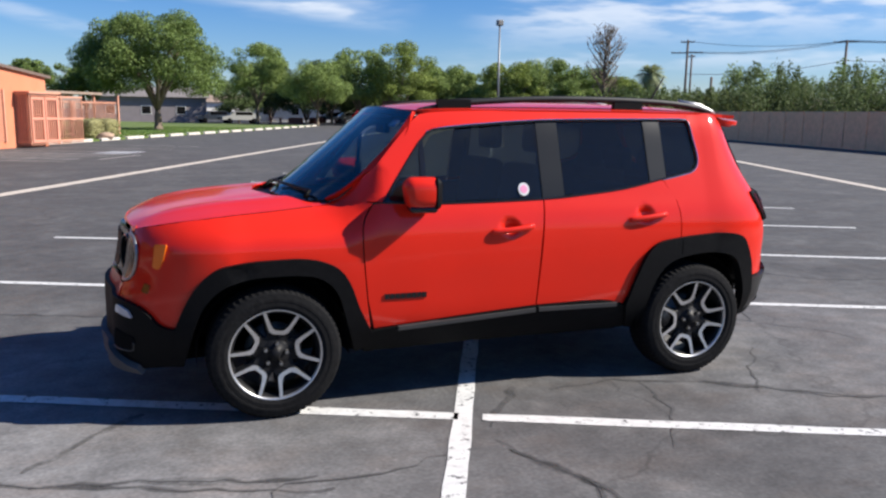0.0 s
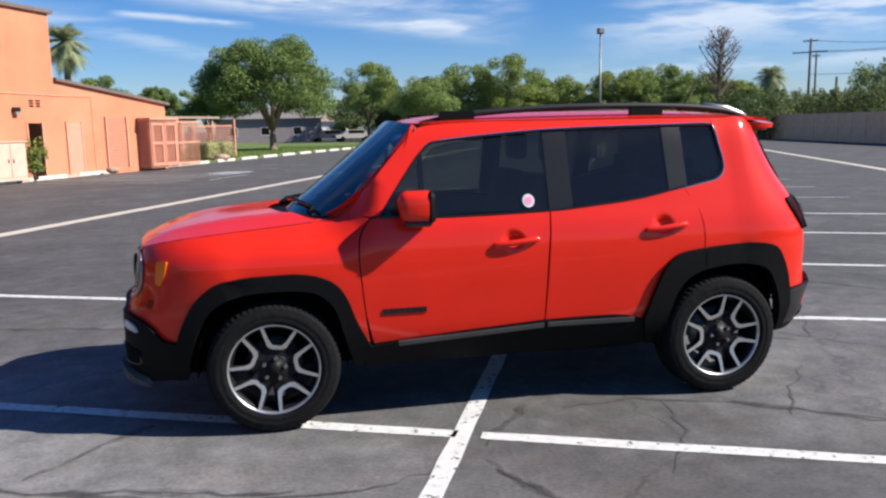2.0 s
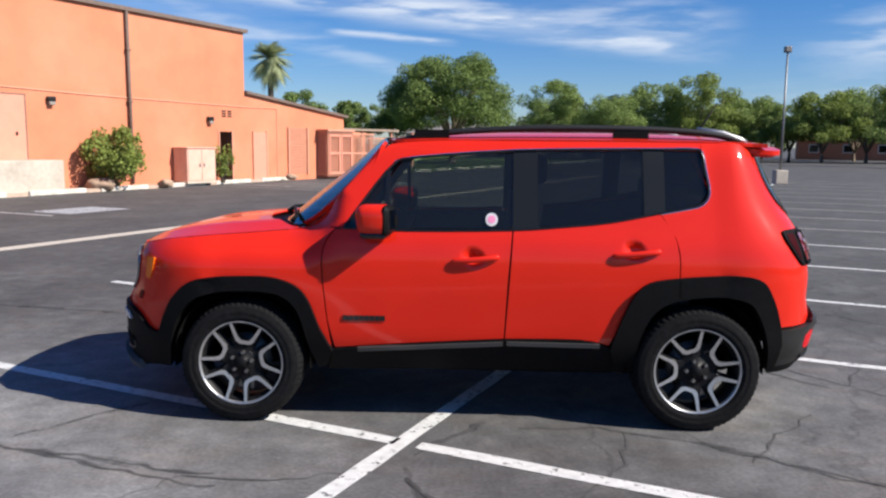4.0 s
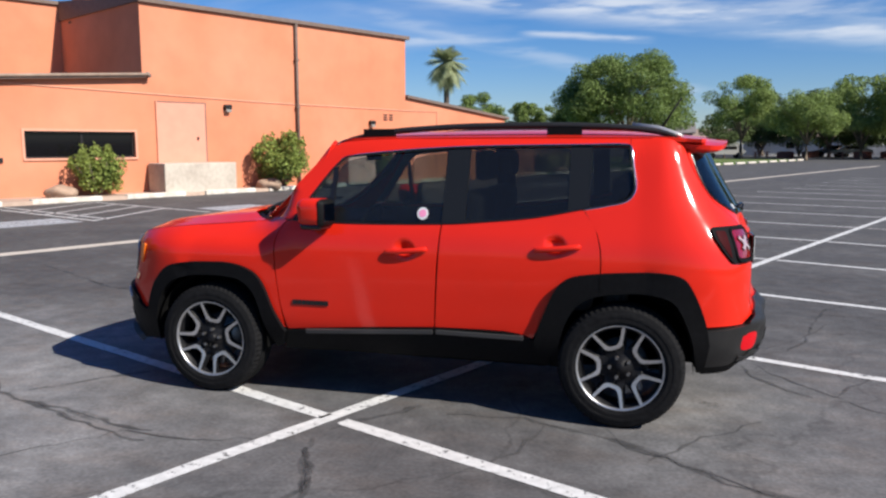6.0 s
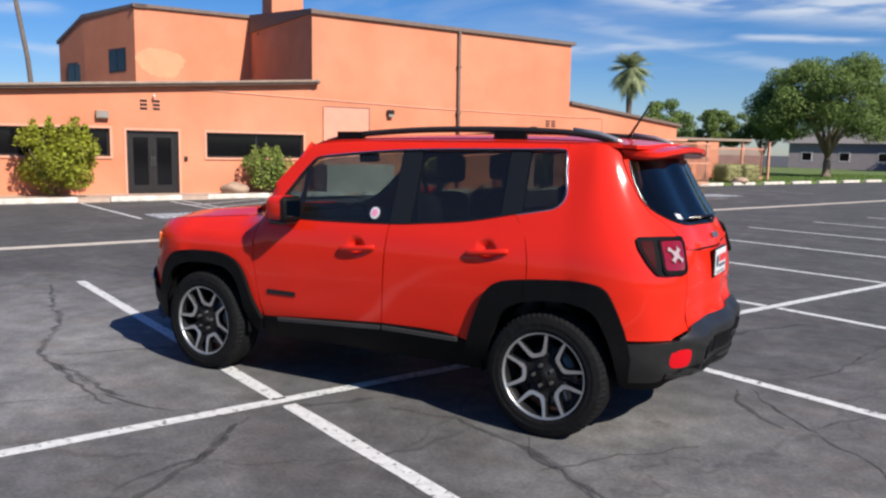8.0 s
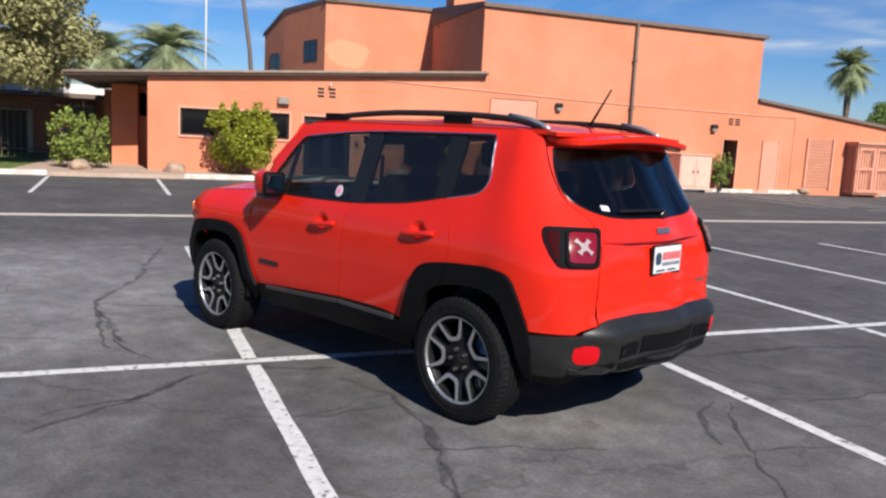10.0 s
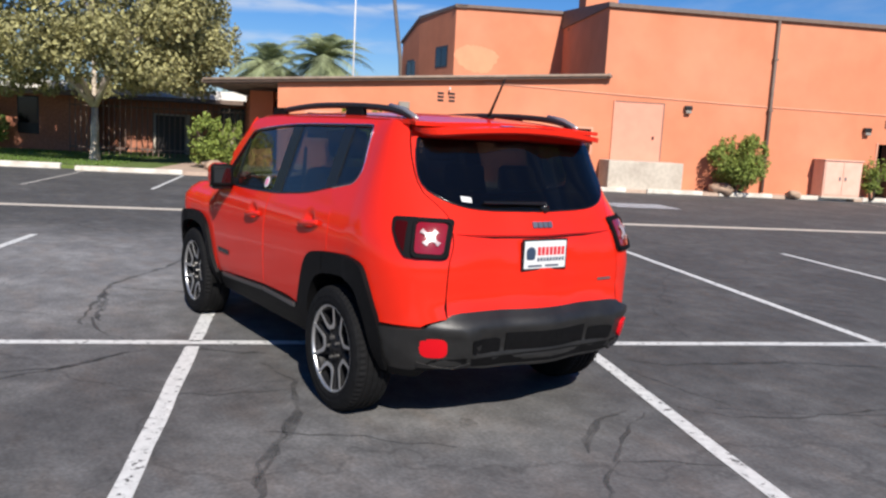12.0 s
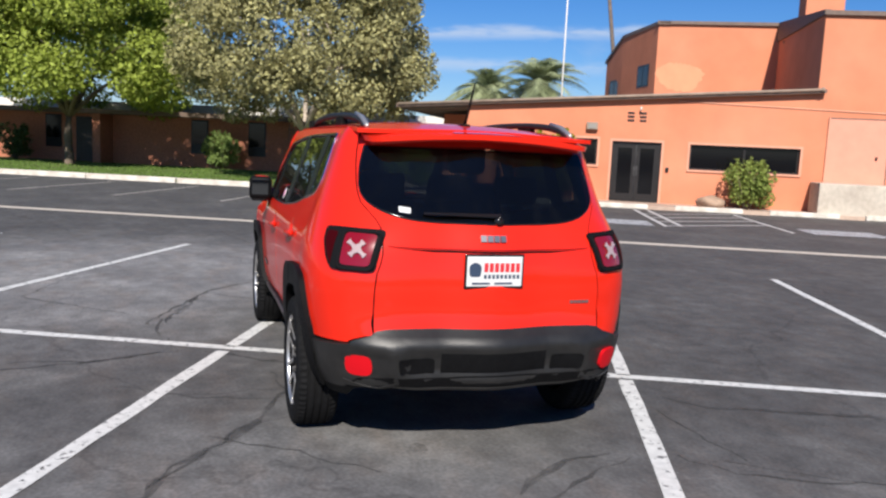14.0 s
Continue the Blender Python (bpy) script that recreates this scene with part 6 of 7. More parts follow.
        part("spoke_edge", bm, M["alloy"], root, "bright machined V-shaped spoke edge")
        # dark spoke floor between two openings, sunk below the bright edges
        bm = bmesh.new()
        a1 = a0 + radians(36)

        def on(r, da, h, bm=bm, a1=a1):
            return bm.verts.new((r * math.cos(a1 + da), h, r * math.sin(a1 + da)))
        half = [(0.035, 0.628), (0.100, 0.60), (0.108, 0.42), (0.126, 0.24), (0.16, 0.222), (0.20, 0.217), (0.232, 0.210)]
        slot = [(0.130, 0.07), (0.165, 0.125), (0.224, 0.150)]
        for sg in (-1, 1):
            hi = [on(r, sg * d, 0.070 + 0.016 * max(0.0, r - 0.1) / 0.134) for r, d in half]
            lo = [on(r, sg * d, 0.035) for r, d in half]
            mid_hi = [on(0.035, 0, 0.070), on(0.092, 0, 0.064), on(0.098, 0, 0.062)] + [on(r, sg * d, 0.052) for r, d in slot]
            rim_in = [hi[0], hi[1], hi[2], hi[3], hi[4], hi[5], hi[6]]
            bm.faces.new((mid_hi[0], rim_in[0], rim_in[1], mid_hi[1]))
            bm.faces.new((mid_hi[1], rim_in[1], rim_in[2], mid_hi[2]))
            bm.faces.new((mid_hi[2], rim_in[2], rim_in[3], mid_hi[3]))
            bm.faces.new((mid_hi[3], rim_in[3], rim_in[4], mid_hi[4]))
            bm.faces.new((mid_hi[4], rim_in[4], rim_in[5], mid_hi[5]))
            bm.faces.new((mid_hi[5], rim_in[5], rim_in[6]))
            for i in range(len(hi) - 1):
                bm.faces.new((hi[i], hi[i + 1], lo[i + 1], lo[i]))
        part("spoke", bm, M["alloy_dark"], root, "dark painted spoke")
        bm = bmesh.new()
        bmesh.ops.create_cone(bm, cap_ends=True, segments=6, radius1=0.011, radius2=0.010, depth=0.03, matrix=Matrix.Translation((0.058 * math.cos(a0), 0.080, 0.058 * math.sin(a0))) @ Matrix.Rotation(radians(-90), 4, "X"))
        part("lug_nut", bm, M["steel"], root)
    part("hub", lathe([(0.0, 0.094), (0.024, 0.093), (0.029, 0.087), (0.032, 0.076), (0.070, 0.070), (0.078, 0.064), (0.080, 0.03)], 40), M["alloy_dark"], root, smooth=True)
    return root


for x in (-1.285, 1.285):
    for s in (-1, 1):
        wheel(x, s, -98.6 if x < 0 else -72.0)
        # wheel housing
        bm = bmesh.new()
        arc = [(x + 0.392 * math.cos(a), 0.375 + 0.392 * math.sin(a)) for a in [math.pi * (k / 16) for k in range(17)]]
        arc = [(x + 0.392, 0.31)] + arc + [(x - 0.392, 0.31)]
        o = [bm.verts.new((a, s * (0.842 if a < 1.45 else 0.842 - 0.28 * (a - 1.45)), b)) for a, b in arc]
        i = [bm.verts.new((a, s * 0.50, b)) for a, b in arc]
        for k in range(len(arc) - 1):
            bm.faces.new((o[k], o[k + 1], i[k + 1], i[k]))
        bm.faces.new(i)
        part("wheel_housing", bm, M["under"], car)

# underbody, exhaust and cabin
part("underbody", box(-1.85, 1.60, -0.50, 0.50, 0.24, 0.42, 0.05), M["under"], car)
part("floor_pan", box(-0.86, 0.88, -0.70, 0.70, 0.27, 0.42, 0.04), M["under"], car)
part("bulkhead", box(-1.95, -0.95, -0.55, 0.55, 0.40, 0.90, 0.05), M["under"], car)
part("boot_floor", box(0.95, 1.86, -0.50, 0.50, 0.43, 0.72, 0.03), M["under"], car)
for s in (-1, 1):
    f = (lambda p, z: (p, -(w_of(z) - 0.055), z)) if s < 0 else (lambda p, z: (p, w_of(z) - 0.055, z))
    skin("door_card", [(-0.85, 0.40), (0.80, 0.40), (0.96, 0.90), (1.45, 0.90), (1.45, 1.20), (1.08, 1.20), (0.9, 1.16), (0.25, 1.095), (-0.70, 1.09), (-0.85, 1.05)], f, M["fabric"], car, thick=0.02, step=0.12, flip=s > 0)
    part("boot_side", box(1.25, 1.68, s * 0.60, s * 0.72, 0.86, 1.24, 0.03), M["fabric"], car)
skin("headlining", [(-0.42, -0.56), (1.6, -0.56), (1.6, 0.56), (-0.42, 0.56)], lambda x, y: (x, y, roof_fn(x, y)[2] - 0.045), M["headliner"], car, thick=0.01, step=0.3)
part("dashboard", box(-1.05, -0.52, -0.66, 0.66, 0.72, 1.085, 0.06), M["plastic"], car, smooth=True)
part("steering_wheel", lathe([(0.185 + 0.015 * math.cos(a), 0.015 * math.sin(a)) for a in [2 * math.pi * k / 8 for k in range(9)]], 28, "Z"), M["plastic"], car, smooth=True, at=pose(-0.40, -0.37, 1.02, 0, -65, 0))
part("steering_hub", box(-0.06, 0.06, -0.17, 0.17, -0.02, 0.02, 0.015), M["plastic"], car, at=pose(-0.40, -0.37, 1.02, 0, -65, 0))
for y in (-0.37, 0.37):
    seat = part("front_seat", box(-0.26, 0.26, -0.25, 0.25, -0.09, 0.09, 0.05, seg=3), M["fabric"], car, "black front seat", smooth=True, at=pose(0.0, y, 0.70, 0, -6, 0))
    part("seat_back", box(0.20, 0.36, -0.25, 0.25, 0.0, 0.62, 0.06, seg=3), M["fabric"], seat, smooth=True, at=pose(0.0, 0, 0.02, 0, 14, 0))
    part("headrest", box(0.36, 0.46, -0.13, 0.13, 0.66, 0.84, 0.04, seg=3), M["fabric"], seat, smooth=True, at=pose(0.0, 0, 0.0, 0, 6, 0))
bench = part("rear_bench", box(0.62, 1.10, -0.62, 0.62, 0.60, 0.78, 0.05, seg=3), M["fabric"], car, "black rear bench", smooth=True)
part("bench_back", box(1.02, 1.16, -0.62, 0.62, 0.70, 1.22, 0.05, seg=3), M["fabric"], bench, smooth=True, at=pose(0.08, 0, 0.0, 0, 5, 0))
for y in (-0.40, 0.0, 0.40):
    part("bench_headrest", box(1.19, 1.28, y - 0.13, y + 0.13, 1.22, 1.38, 0.035, seg=3), M["fabric"], bench, smooth=True)
for s in (-1, 1):
    part("seat_belt", tube([(0.33, s * 0.63, 1.42), (0.36, s * 0.68, 0.8)], 0.014, 4), M["fabric"], car)
part("rear_mirror", box(-0.50, -0.46, -0.11, 0.11, 1.47, 1.53, 0.012), M["plastic"], car)


# ---- brick wing behind the lawn ----
wing = thing("brick_wing", "low brick wing with a dark flat roof and narrow windows", "building", HALL)
WV = -8.3
part("wing_wall", hbox(-60, -13.2, WV - 0.3, WV, 0.0, 2.34), M["brick_wall"], wing)
part("wing_roof", hbox(-61, -12.9, WV - 8, WV + 1.25, 2.34, 2.54), M["fascia"], wing, "dark brown flat roof")
part("wing_upper_roof", box(WV - 9, WV - 0.9, -61, -12.95, 2.54, 2.98), M["house_white"], wing)
for u in (-15.6, -18.4, -25.9, -33, -39):
    wf = part("wing_window", hbox(u - 0.42, u + 0.42, WV + 0.003, WV + 0.04, 0.72, 2.26), M["bronze"], wing, "narrow dark window")
    part("pane", hbox(u - 0.36, u + 0.36, WV + 0.04, WV + 0.05, 1.16, 2.20), M["dark_glass"], wf)
    part("window_panel", hbox(u - 0.36, u + 0.36, WV + 0.04, WV + 0.052, 0.78, 1.13), M["bronze"], wf)
for u in (-23.0, -29.5, -36):
    part("wing_pier", hbox(u - 0.2, u + 0.2, WV, WV + 1.0, 0, 2.34), M["brick_wall"], wing)
part("wing_door", hbox(-24.7, -23.7, WV + 0.003, WV + 0.05, 0.1, 2.2), M["bronze"], wing)
# courtyard fence between wing and hall
fence = thing("bar_fence", "dark steel bar fence closing the courtyard", "fence", HALL)
for z in (0.35, 1.95):
    part("fence_rail", hbox(-13.2, -6.4, -6.03, -5.97, z, z + 0.05), M["fascia"], fence)
fb = part("fence_bar", hbox(-13.2, -13.17, -6.015, -5.985, 0.1, 2.2), M["fascia"], fence)
for i in range(1, 33):
    o = new("fence_bar", fb.data)
    o.parent = fence
    o.matrix_basis = Matrix.Translation((0, i * 0.207, 0))
cw = thing("courtyard_wall", "brick wall with a door and a window behind the courtyard fence", "wall", HALL)
part("wall_face", hbox(-18.0, -6.3, -10.4, -10.2, 0, 2.34), M["brick_wall"], cw)
cd = part("courtyard_door", hbox(-11.0, -9.75, -10.197, -10.14, 0.1, 1.75), M["bronze"], cw, "dark door in a pale frame")
for a, b, z0, z1 in ((-11.1, -11.003, 0.1, 1.83), (-9.747, -9.55, 0.1, 1.83), (-11.0, -9.75, 1.753, 1.83)):
    part("door_frame", hbox(a, b, -10.197, -10.10, z0, z1), M["concrete"], cd)
cwin = part("courtyard_window", hbox(-8.25, -7.2, -10.197, -10.15, 0.75, 2.2), M["bronze"], cw, "tall dark window")
part("pane", hbox(-8.17, -7.28, -10.15, -10.14, 0.83, 2.12), M["dark_glass"], cwin)
planter = thing("planter_wall", "low pale planter wall in the courtyard", "wall", HALL)
part("planter_face", hbox(-8.3, -6.45, -8.6, -8.35, 0.0, 1.05), M["concrete"], planter)
part("planter_cap", hbox(-8.36, -6.42, -8.66, -8.29, 1.05, 1.13, 0.01), M["concrete"], planter)
cy = thing("courtyard_roof", "flat roof over the courtyard passage", "roof", HALL)
part("roof_slab", hbox(-12.89, -6.4, -12.4, -8.95, 2.345, 2.52), M["fascia"], cy)
part("roof_upstand", hbox(-12.89, -6.4, -12.4, -9.6, 2.52, 2.9), M["house_white"], cy)

# ---- hall front: concrete wall, cabinet, boulders ----
blk_ = thing("concrete_wall", "pale concrete retaining block below the loading door", "wall", HALL)
part("wall_block", hbox(5.95, 8.45, 0.06, 1.15, 0.0, 1.02, 0.02), M["concrete"], blk_)
cab = thing("utility_cabinet", "pale salmon steel utility cabinet with two doors", "cabinet", HALL)
part("cabinet_body", hbox(13.55, 14.9, 0.05, 0.75, 0.16, 1.36, 0.02), M["cabinet_pale"], cab)
part("cabinet_plinth", hbox(13.5, 14.95, 0.03, 0.8, 0.11, 0.165), M["concrete"], cab)
for a, b in ((13.59, 14.21), (14.23, 14.86)):
    d = part("cabinet_door", hbox(a, b, 0.752, 0.77, 0.22, 1.30, 0.006), M["cabinet_pale"], cab)
    part("cabinet_handle", hbox(b - 0.12 if a < 13.8 else a + 0.06, b - 0.06 if a < 13.8 else a + 0.12, 0.77, 0.79, 0.7, 0.82), M["galv"], d)
part("cabinet_lid", hbox(13.51, 14.94, 0.02, 0.80, 1.36, 1.40, 0.01), M["cabinet_pale"], cab)


def boulder(p, r):
    bm = bmesh.new()
    bmesh.ops.create_icosphere(bm, subdivisions=3, radius=1.0)
    off = Vector((p.x, p.y, r * 7))
    for v in bm.verts:
        k = 1 + 0.35 * noise.noise(v.co * 1.3 + off)
        v.co = Vector((v.co.x * r * k * 1.3, v.co.y * r * k, v.co.z * r * k * 0.7))
    ob = part("boulder", bm, M["rock"], smooth=True, at=Matrix.Translation((p.x, p.y, 0.11 + r * 0.3)))
    return tagged(ob, "tan landscape boulder on the walkway", "boulder", "boulders")


for u, v, r in ((3.0, 0.75, 0.34), (10.0, 0.7, 0.34), (12.5, 0.8, 0.2), (-3.9, 0.9, 0.3), (29.9, -1.2, 0.3), (-6.5, 1.1, 0.3), (19.4, 0.5, 0.18)):
    boulder(hall(u, v), r)


# ---- plants ----
def leaf_cloud(name, centres, n, size, material, parent, squash=1.0):
    """Many small folded leaf cards scattered in and on a set of clumps (centre, radius)."""
    rng = np.random.default_rng(abs(hash_of(name, n, len(centres))))
    cs = np.array([c[0] for c in centres], float)
    rs = np.array([c[1] for c in centres], float)
    pick = rng.choice(len(cs), n, p=rs ** 2 / (rs ** 2).sum())
    d = rng.normal(size=(n, 3))
    d /= np.linalg.norm(d, axis=1)[:, None]
    rad = rs[pick] * (0.45 + 0.62 * rng.random(n) ** 0.6)
    p = cs[pick] + d * rad[:, None] * np.array([1, 1, squash])
    nrm = d * 0.7 + rng.normal(size=(n, 3)) * 0.6 + np.array([0, 0, 0.35])
    nrm /= np.linalg.norm(nrm, axis=1)[:, None]
    t = np.cross(nrm, rng.normal(size=(n, 3)))
    t /= np.linalg.norm(t, axis=1)[:, None]
    b = np.cross(nrm, t)
    s = size * (0.6 + 0.8 * rng.random(n))[:, None]
    v = np.stack([p - t * s, p + b * s * 0.5 + nrm * s * 0.12, p + t * s, p - b * s * 0.5 + nrm * s * 0.12], 1).reshape(-1, 3)
    f = np.arange(4 * n).reshape(-1, 4)
    me = bpy.data.meshes.new(name)
    me.from_pydata(v.tolist(), [], f.tolist())
    me.materials.append(material)
    ob = new(name, me)
    ob.parent = parent
    return ob


def hash_of(*a):
    k = 7
    for x in a:
        for ch in str(x):
            k = (k * 31 + ord(ch)) % 1000003
    return k


def tree(place, height, spread, crown_from, leaf_mat, bark="bark", leaves=7000, leaf=0.14, trunk=0.2, seed=1, label="", lean=0.0, clumps=26, squash=0.75, gaps=0.0, fine=1.0, low=-0.35):
    """Tapered trunk, forking limbs and a ragged crown of small leaves."""
    rnd = random.Random(seed)
    root = thing("tree", label or "broad leafy tree with an uneven crown", "tree", Matrix.Translation((place.x, place.y, 0)))
    base = Vector((0, 0, -0.1))
    fork = Vector((lean, 0.0, crown_from * 0.9))
    bm = tube([base, base.lerp(fork, 0.15), base.lerp(fork, 0.6) + Vector((0.05, 0.03, 0)), fork], [trunk * 1.35, trunk * 1.02, trunk * 0.85, trunk * 0.75], 10)
    tips = []
    for i in range(7):
        a = 2 * math.pi * i / 7 + rnd.uniform(-0.35, 0.35)
        r = spread * rnd.uniform(0.45, 0.78)
        tip = Vector((r * math.cos(a), r * math.sin(a), crown_from + (height - crown_from) * rnd.uniform(0.3, 0.75)))
        mid = fork.lerp(tip, 0.5) + Vector((0, 0, rnd.uniform(0.1, 0.5) * trunk * 5))
        tube([fork - Vector((0, 0, 0.2)), fork.lerp(mid, 0.5), mid, tip], [trunk * 0.62, trunk * 0.42, trunk * 0.26, trunk * 0.08], 7, bm)
        tips += [mid, tip]
        for _ in range(3):
            t2 = mid.lerp(tip, rnd.uniform(0.1, 0.9)) + Vector((rnd.uniform(-1, 1), rnd.uniform(-1, 1), rnd.uniform(-0.2, 0.9))) * spread * 0.28
            tube([mid.lerp(tip, rnd.uniform(0.0, 0.4)), t2], [trunk * 0.16, trunk * 0.04], 5, bm)
            tips.append(t2)
    part("trunk", bm, M[bark], root, smooth=True)
    centres = []
    hgt = height - crown_from
    for i in range(clumps):
        a, el = rnd.uniform(0, 2 * math.pi), rnd.uniform(low, 1.0)
        k = rnd.uniform(0.55, 0.92) * math.sqrt(max(0.08, 1 - (el * 0.9) ** 2))
        c = (spread * k * math.cos(a), spread * k * math.sin(a), crown_from + hgt * (0.36 + 0.5 * el))
        centres.append((c, spread * rnd.uniform(0.20, 0.36) * (1 - gaps * 0.35) * fine))
    centres += [((t.x, t.y, t.z), spread * 0.2 * fine) for t in tips[::2]]
    if gaps < 0.4:
        centres.append(((0, 0, crown_from + hgt * 0.45), spread * 0.55 * (fine ** 0.4)))
    leaf_cloud("crown", centres, leaves, leaf, M[leaf_mat], root, squash)
    root.rotation_euler.z = rnd.uniform(0, 6)
    return root


def shrub(place, r, h, leaf_mat, n=2600, leaf=0.06, seed=1, label="", z=0.1):
    rnd = random.Random(seed)
    root = thing("shrub", label, "shrub", Matrix.Translation((place.x, place.y, z)))
    bm = bmesh.new()
    for i in range(9):
        a = 2 * math.pi * i / 9 + rnd.uniform(-0.3, 0.3)
        tube([(0.05 * math.cos(a), 0.05 * math.sin(a), -0.03), (r * 0.4 * math.cos(a), r * 0.4 * math.sin(a), h * 0.45), (r * 0.75 * math.cos(a), r * 0.75 * math.sin(a), h * rnd.uniform(0.65, 0.95))], [0.022, 0.014, 0.005], 5, bm)
    part("stem", bm, M["bark"], root, smooth=True)
    centres = [((r * rnd.uniform(0.1, 0.72) * math.cos(a), r * rnd.uniform(0.1, 0.72) * math.sin(a), h * rnd.uniform(0.25, 0.8)), r * rnd.uniform(0.28, 0.42)) for a in [rnd.uniform(0, 6.28) for _ in range(18)]]
    centres.append(((0, 0, h * 0.45), r * 0.62))
    for _ in range(34):
        a, k = rnd.uniform(0, 6.28), rnd.uniform(0.3, 1.0)
        top = h * (0.62 + 0.45 * math.sqrt(max(0.0, 1 - k * k)) + rnd.uniform(-0.08, 0.12))
        for step in (0.0, 0.11, 0.22):
            centres.append(((r * k * math.cos(a), r * k * math.sin(a), top - 0.12 + step * h * 0.8), r * (0.12 - 0.03 * step / 0.11)))
    leaf_cloud("foliage", centres, n, leaf, M[leaf_mat], root, 0.9)
    return root


def palm(place, height, crown, n=46, seed=1, trunk=0.22, fan=False, label="tall palm with a ragged round crown", droop=1.0):
    rnd = random.Random(seed)
    root = thing("palm_tree", label, "palm tree", Matrix.Translation((place.x, place.y, 0)))
    top = Vector((0.0, 0.0, height - crown * 0.55))
    part("trunk", tube([(0, 0, -0.2), (0.05, 0, height * 0.3), (0.0, 0.04, height * 0.6), top], [trunk * 1.3, trunk, trunk * 0.92, trunk * 1.15], 10), M["wood_pole"], root, smooth=True)
    verts, faces = [], []
    for i in range(n):
        a, el = rnd.uniform(0, 2 * math.pi), rnd.uniform(-1.35 if fan else -0.6, 1.25)
        d = Vector((math.cos(a) * math.cos(el), math.sin(a) * math.cos(el), math.sin(el)))
        ln = crown * rnd.uniform(0.8, 1.05)
        pts = [top + d * ln * t + Vector((0, 0, -droop * 0.55 * ln * t * t)) for t in [k / 7 for k in range(8)]]
        sv = d.cross(Vector((0, 0, 1)))
        sv = sv.normalized() if sv.length > 1e-3 else Vector((1, 0, 0))
        for k in range(1, 8):
            for sgn in (-1, 1):
                for j in range(3):
                    q = pts[k - 1].lerp(pts[k], j / 3)
                    w = ln * (0.34 if fan and k > 4 else 0.22) * math.sin(math.pi * min(1, (k + j / 3) / 7.6)) + 0.05
                    tip = q + sv * sgn * w + (pts[k] - pts[k - 1]) * 1.3 + Vector((0, 0, -0.35 * w))
                    e = (pts[k] - pts[k - 1]) * 0.16
                    b0 = len(verts)
                    verts += [tuple(q - e), tuple(q + e), tuple(tip)]
                    faces.append((b0, b0 + 1, b0 + 2))
    raw("fronds", verts, faces, M["frond"], root, smooth=False)
    return root


def dirp(eye, az, dist):
    return Vector((eye[0] + dist * math.cos(radians(az)), eye[1] + dist * math.sin(radians(az)), 0))


E0, E3, E11 = (-1.83, -4.82), (-0.61, -5.13), (4.89, -2.98)
tree(Vector((-23.6, 2.4, 0)), 8.9, 5.0, 2.3, "leaf_olive", "bark_pale", 85000, 0.08, 0.17, 3, "tall pale-barked tree with dry olive leaves on the lawn", clumps=190, gaps=0.45, fine=0.58, low=-0.62)
tree(Vector((-31.5, -6.4, 0)), 9.2, 6.0, 2.6, "leaf_light", "bark", 75000, 0.10, 0.2, 5, "light green broad tree on the lawn", clumps=130, fine=0.62, low=-0.6)
tree(Vector((-31.0, -18.5, 0)), 8.0, 4.6, 2.6, "leaf_light", "bark", 16000, 0.11, 0.2, 6, "light green broad tree on the lawn")
tree(Vector((-1.8, 58.0, 0)), 8.7, 5.3, 2.0, "leaf", "bark", 70000, 0.085, 0.32, 14, "large dark green shade tree on the lawn", clumps=110, fine=0.62)
tree(Vector((8.6, 86, 0)), 9.2, 4.0, 2.6, "leaf_grey", "bark", 26000, 0.09, 0.22, 12, "green tree beside the far kerb", clumps=60, fine=0.7)
tree(Vector((14.3, 81, 0)), 7.0, 3.6, 2.0, "leaf_grey", "bark", 20000, 0.09, 0.16, 13, "slim green tree beside the far kerb")
grove = ((76.4, 96, 9.6, 4.4), (73.6, 94, 10.2, 4.6), (70.6, 98, 8.0, 4.2), (67.9, 96, 6.6, 3.2), (65.9, 92, 7.6, 4.0), (63.4, 94, 8.2, 4.4), (60.8, 96, 7.4, 4.0), (58.5, 99, 6.4, 3.6), (78.4, 104, 8.4, 4.4), (82.6, 118, 9, 4.6), (70.9, 108, 8.2, 4.6), (64.2, 106, 7.4, 4.4))
for i, (az_, d_, h_, r_) in enumerate(grove):
    tree(dirp(E0, az_, d_), h_, r_, 1.4, ("leaf_grey", "leaf_shrub", "leaf_grey")[i % 3] if i not in (8, 9) else "leaf_dark", "bark", 22000, 0.11, 0.2, 20 + i, "rounded sage-green tree in the far grove", clumps=60, fine=0.7)
for i, (az_, d_) in enumerate(((86.8, 102), (84.6, 106), (82.2, 104), (79.6, 108), (77.0, 103), (74.4, 107), (71.6, 103))):
    tree(dirp((1.87, -5.09), az_, d_), 5.6 + (i % 3) * 0.5, 3.3, 0.5, "leaf_dark", "bark", 9000, 0.12, 0.14, 120 + i, "low dark green tree behind the far lawn", clumps=40, fine=0.8)
for i, (az_, d_, h_, r_) in enumerate(((95.3, 70, 5.8, 2.4), (98.4, 72, 5.5, 2.2), (101.7, 75, 6.7, 2.6))):
    tree(dirp(E3, az_, d_), h_, r_, 1.8, "leaf", "bark", 14000, 0.09, 0.14, 50 + i, "dark green tree behind the hall", clumps=40, fine=0.8)
palm(dirp(E3, 103.8, 62), 8.95, 1.9, 120, 1, 0.24, True, "tall fan palm behind the hall", droop=0.6)
palm(Vector((-54.3, 25.0, 0)), 10.0, 5.4, 56, 2, 0.5, label="broad date palm behind the porch", droop=1.05)
palm(Vector((-58.9, 22.2, 0)), 9.3, 4.8, 50, 3, 0.5, label="broad date palm behind the porch", droop=1.05)
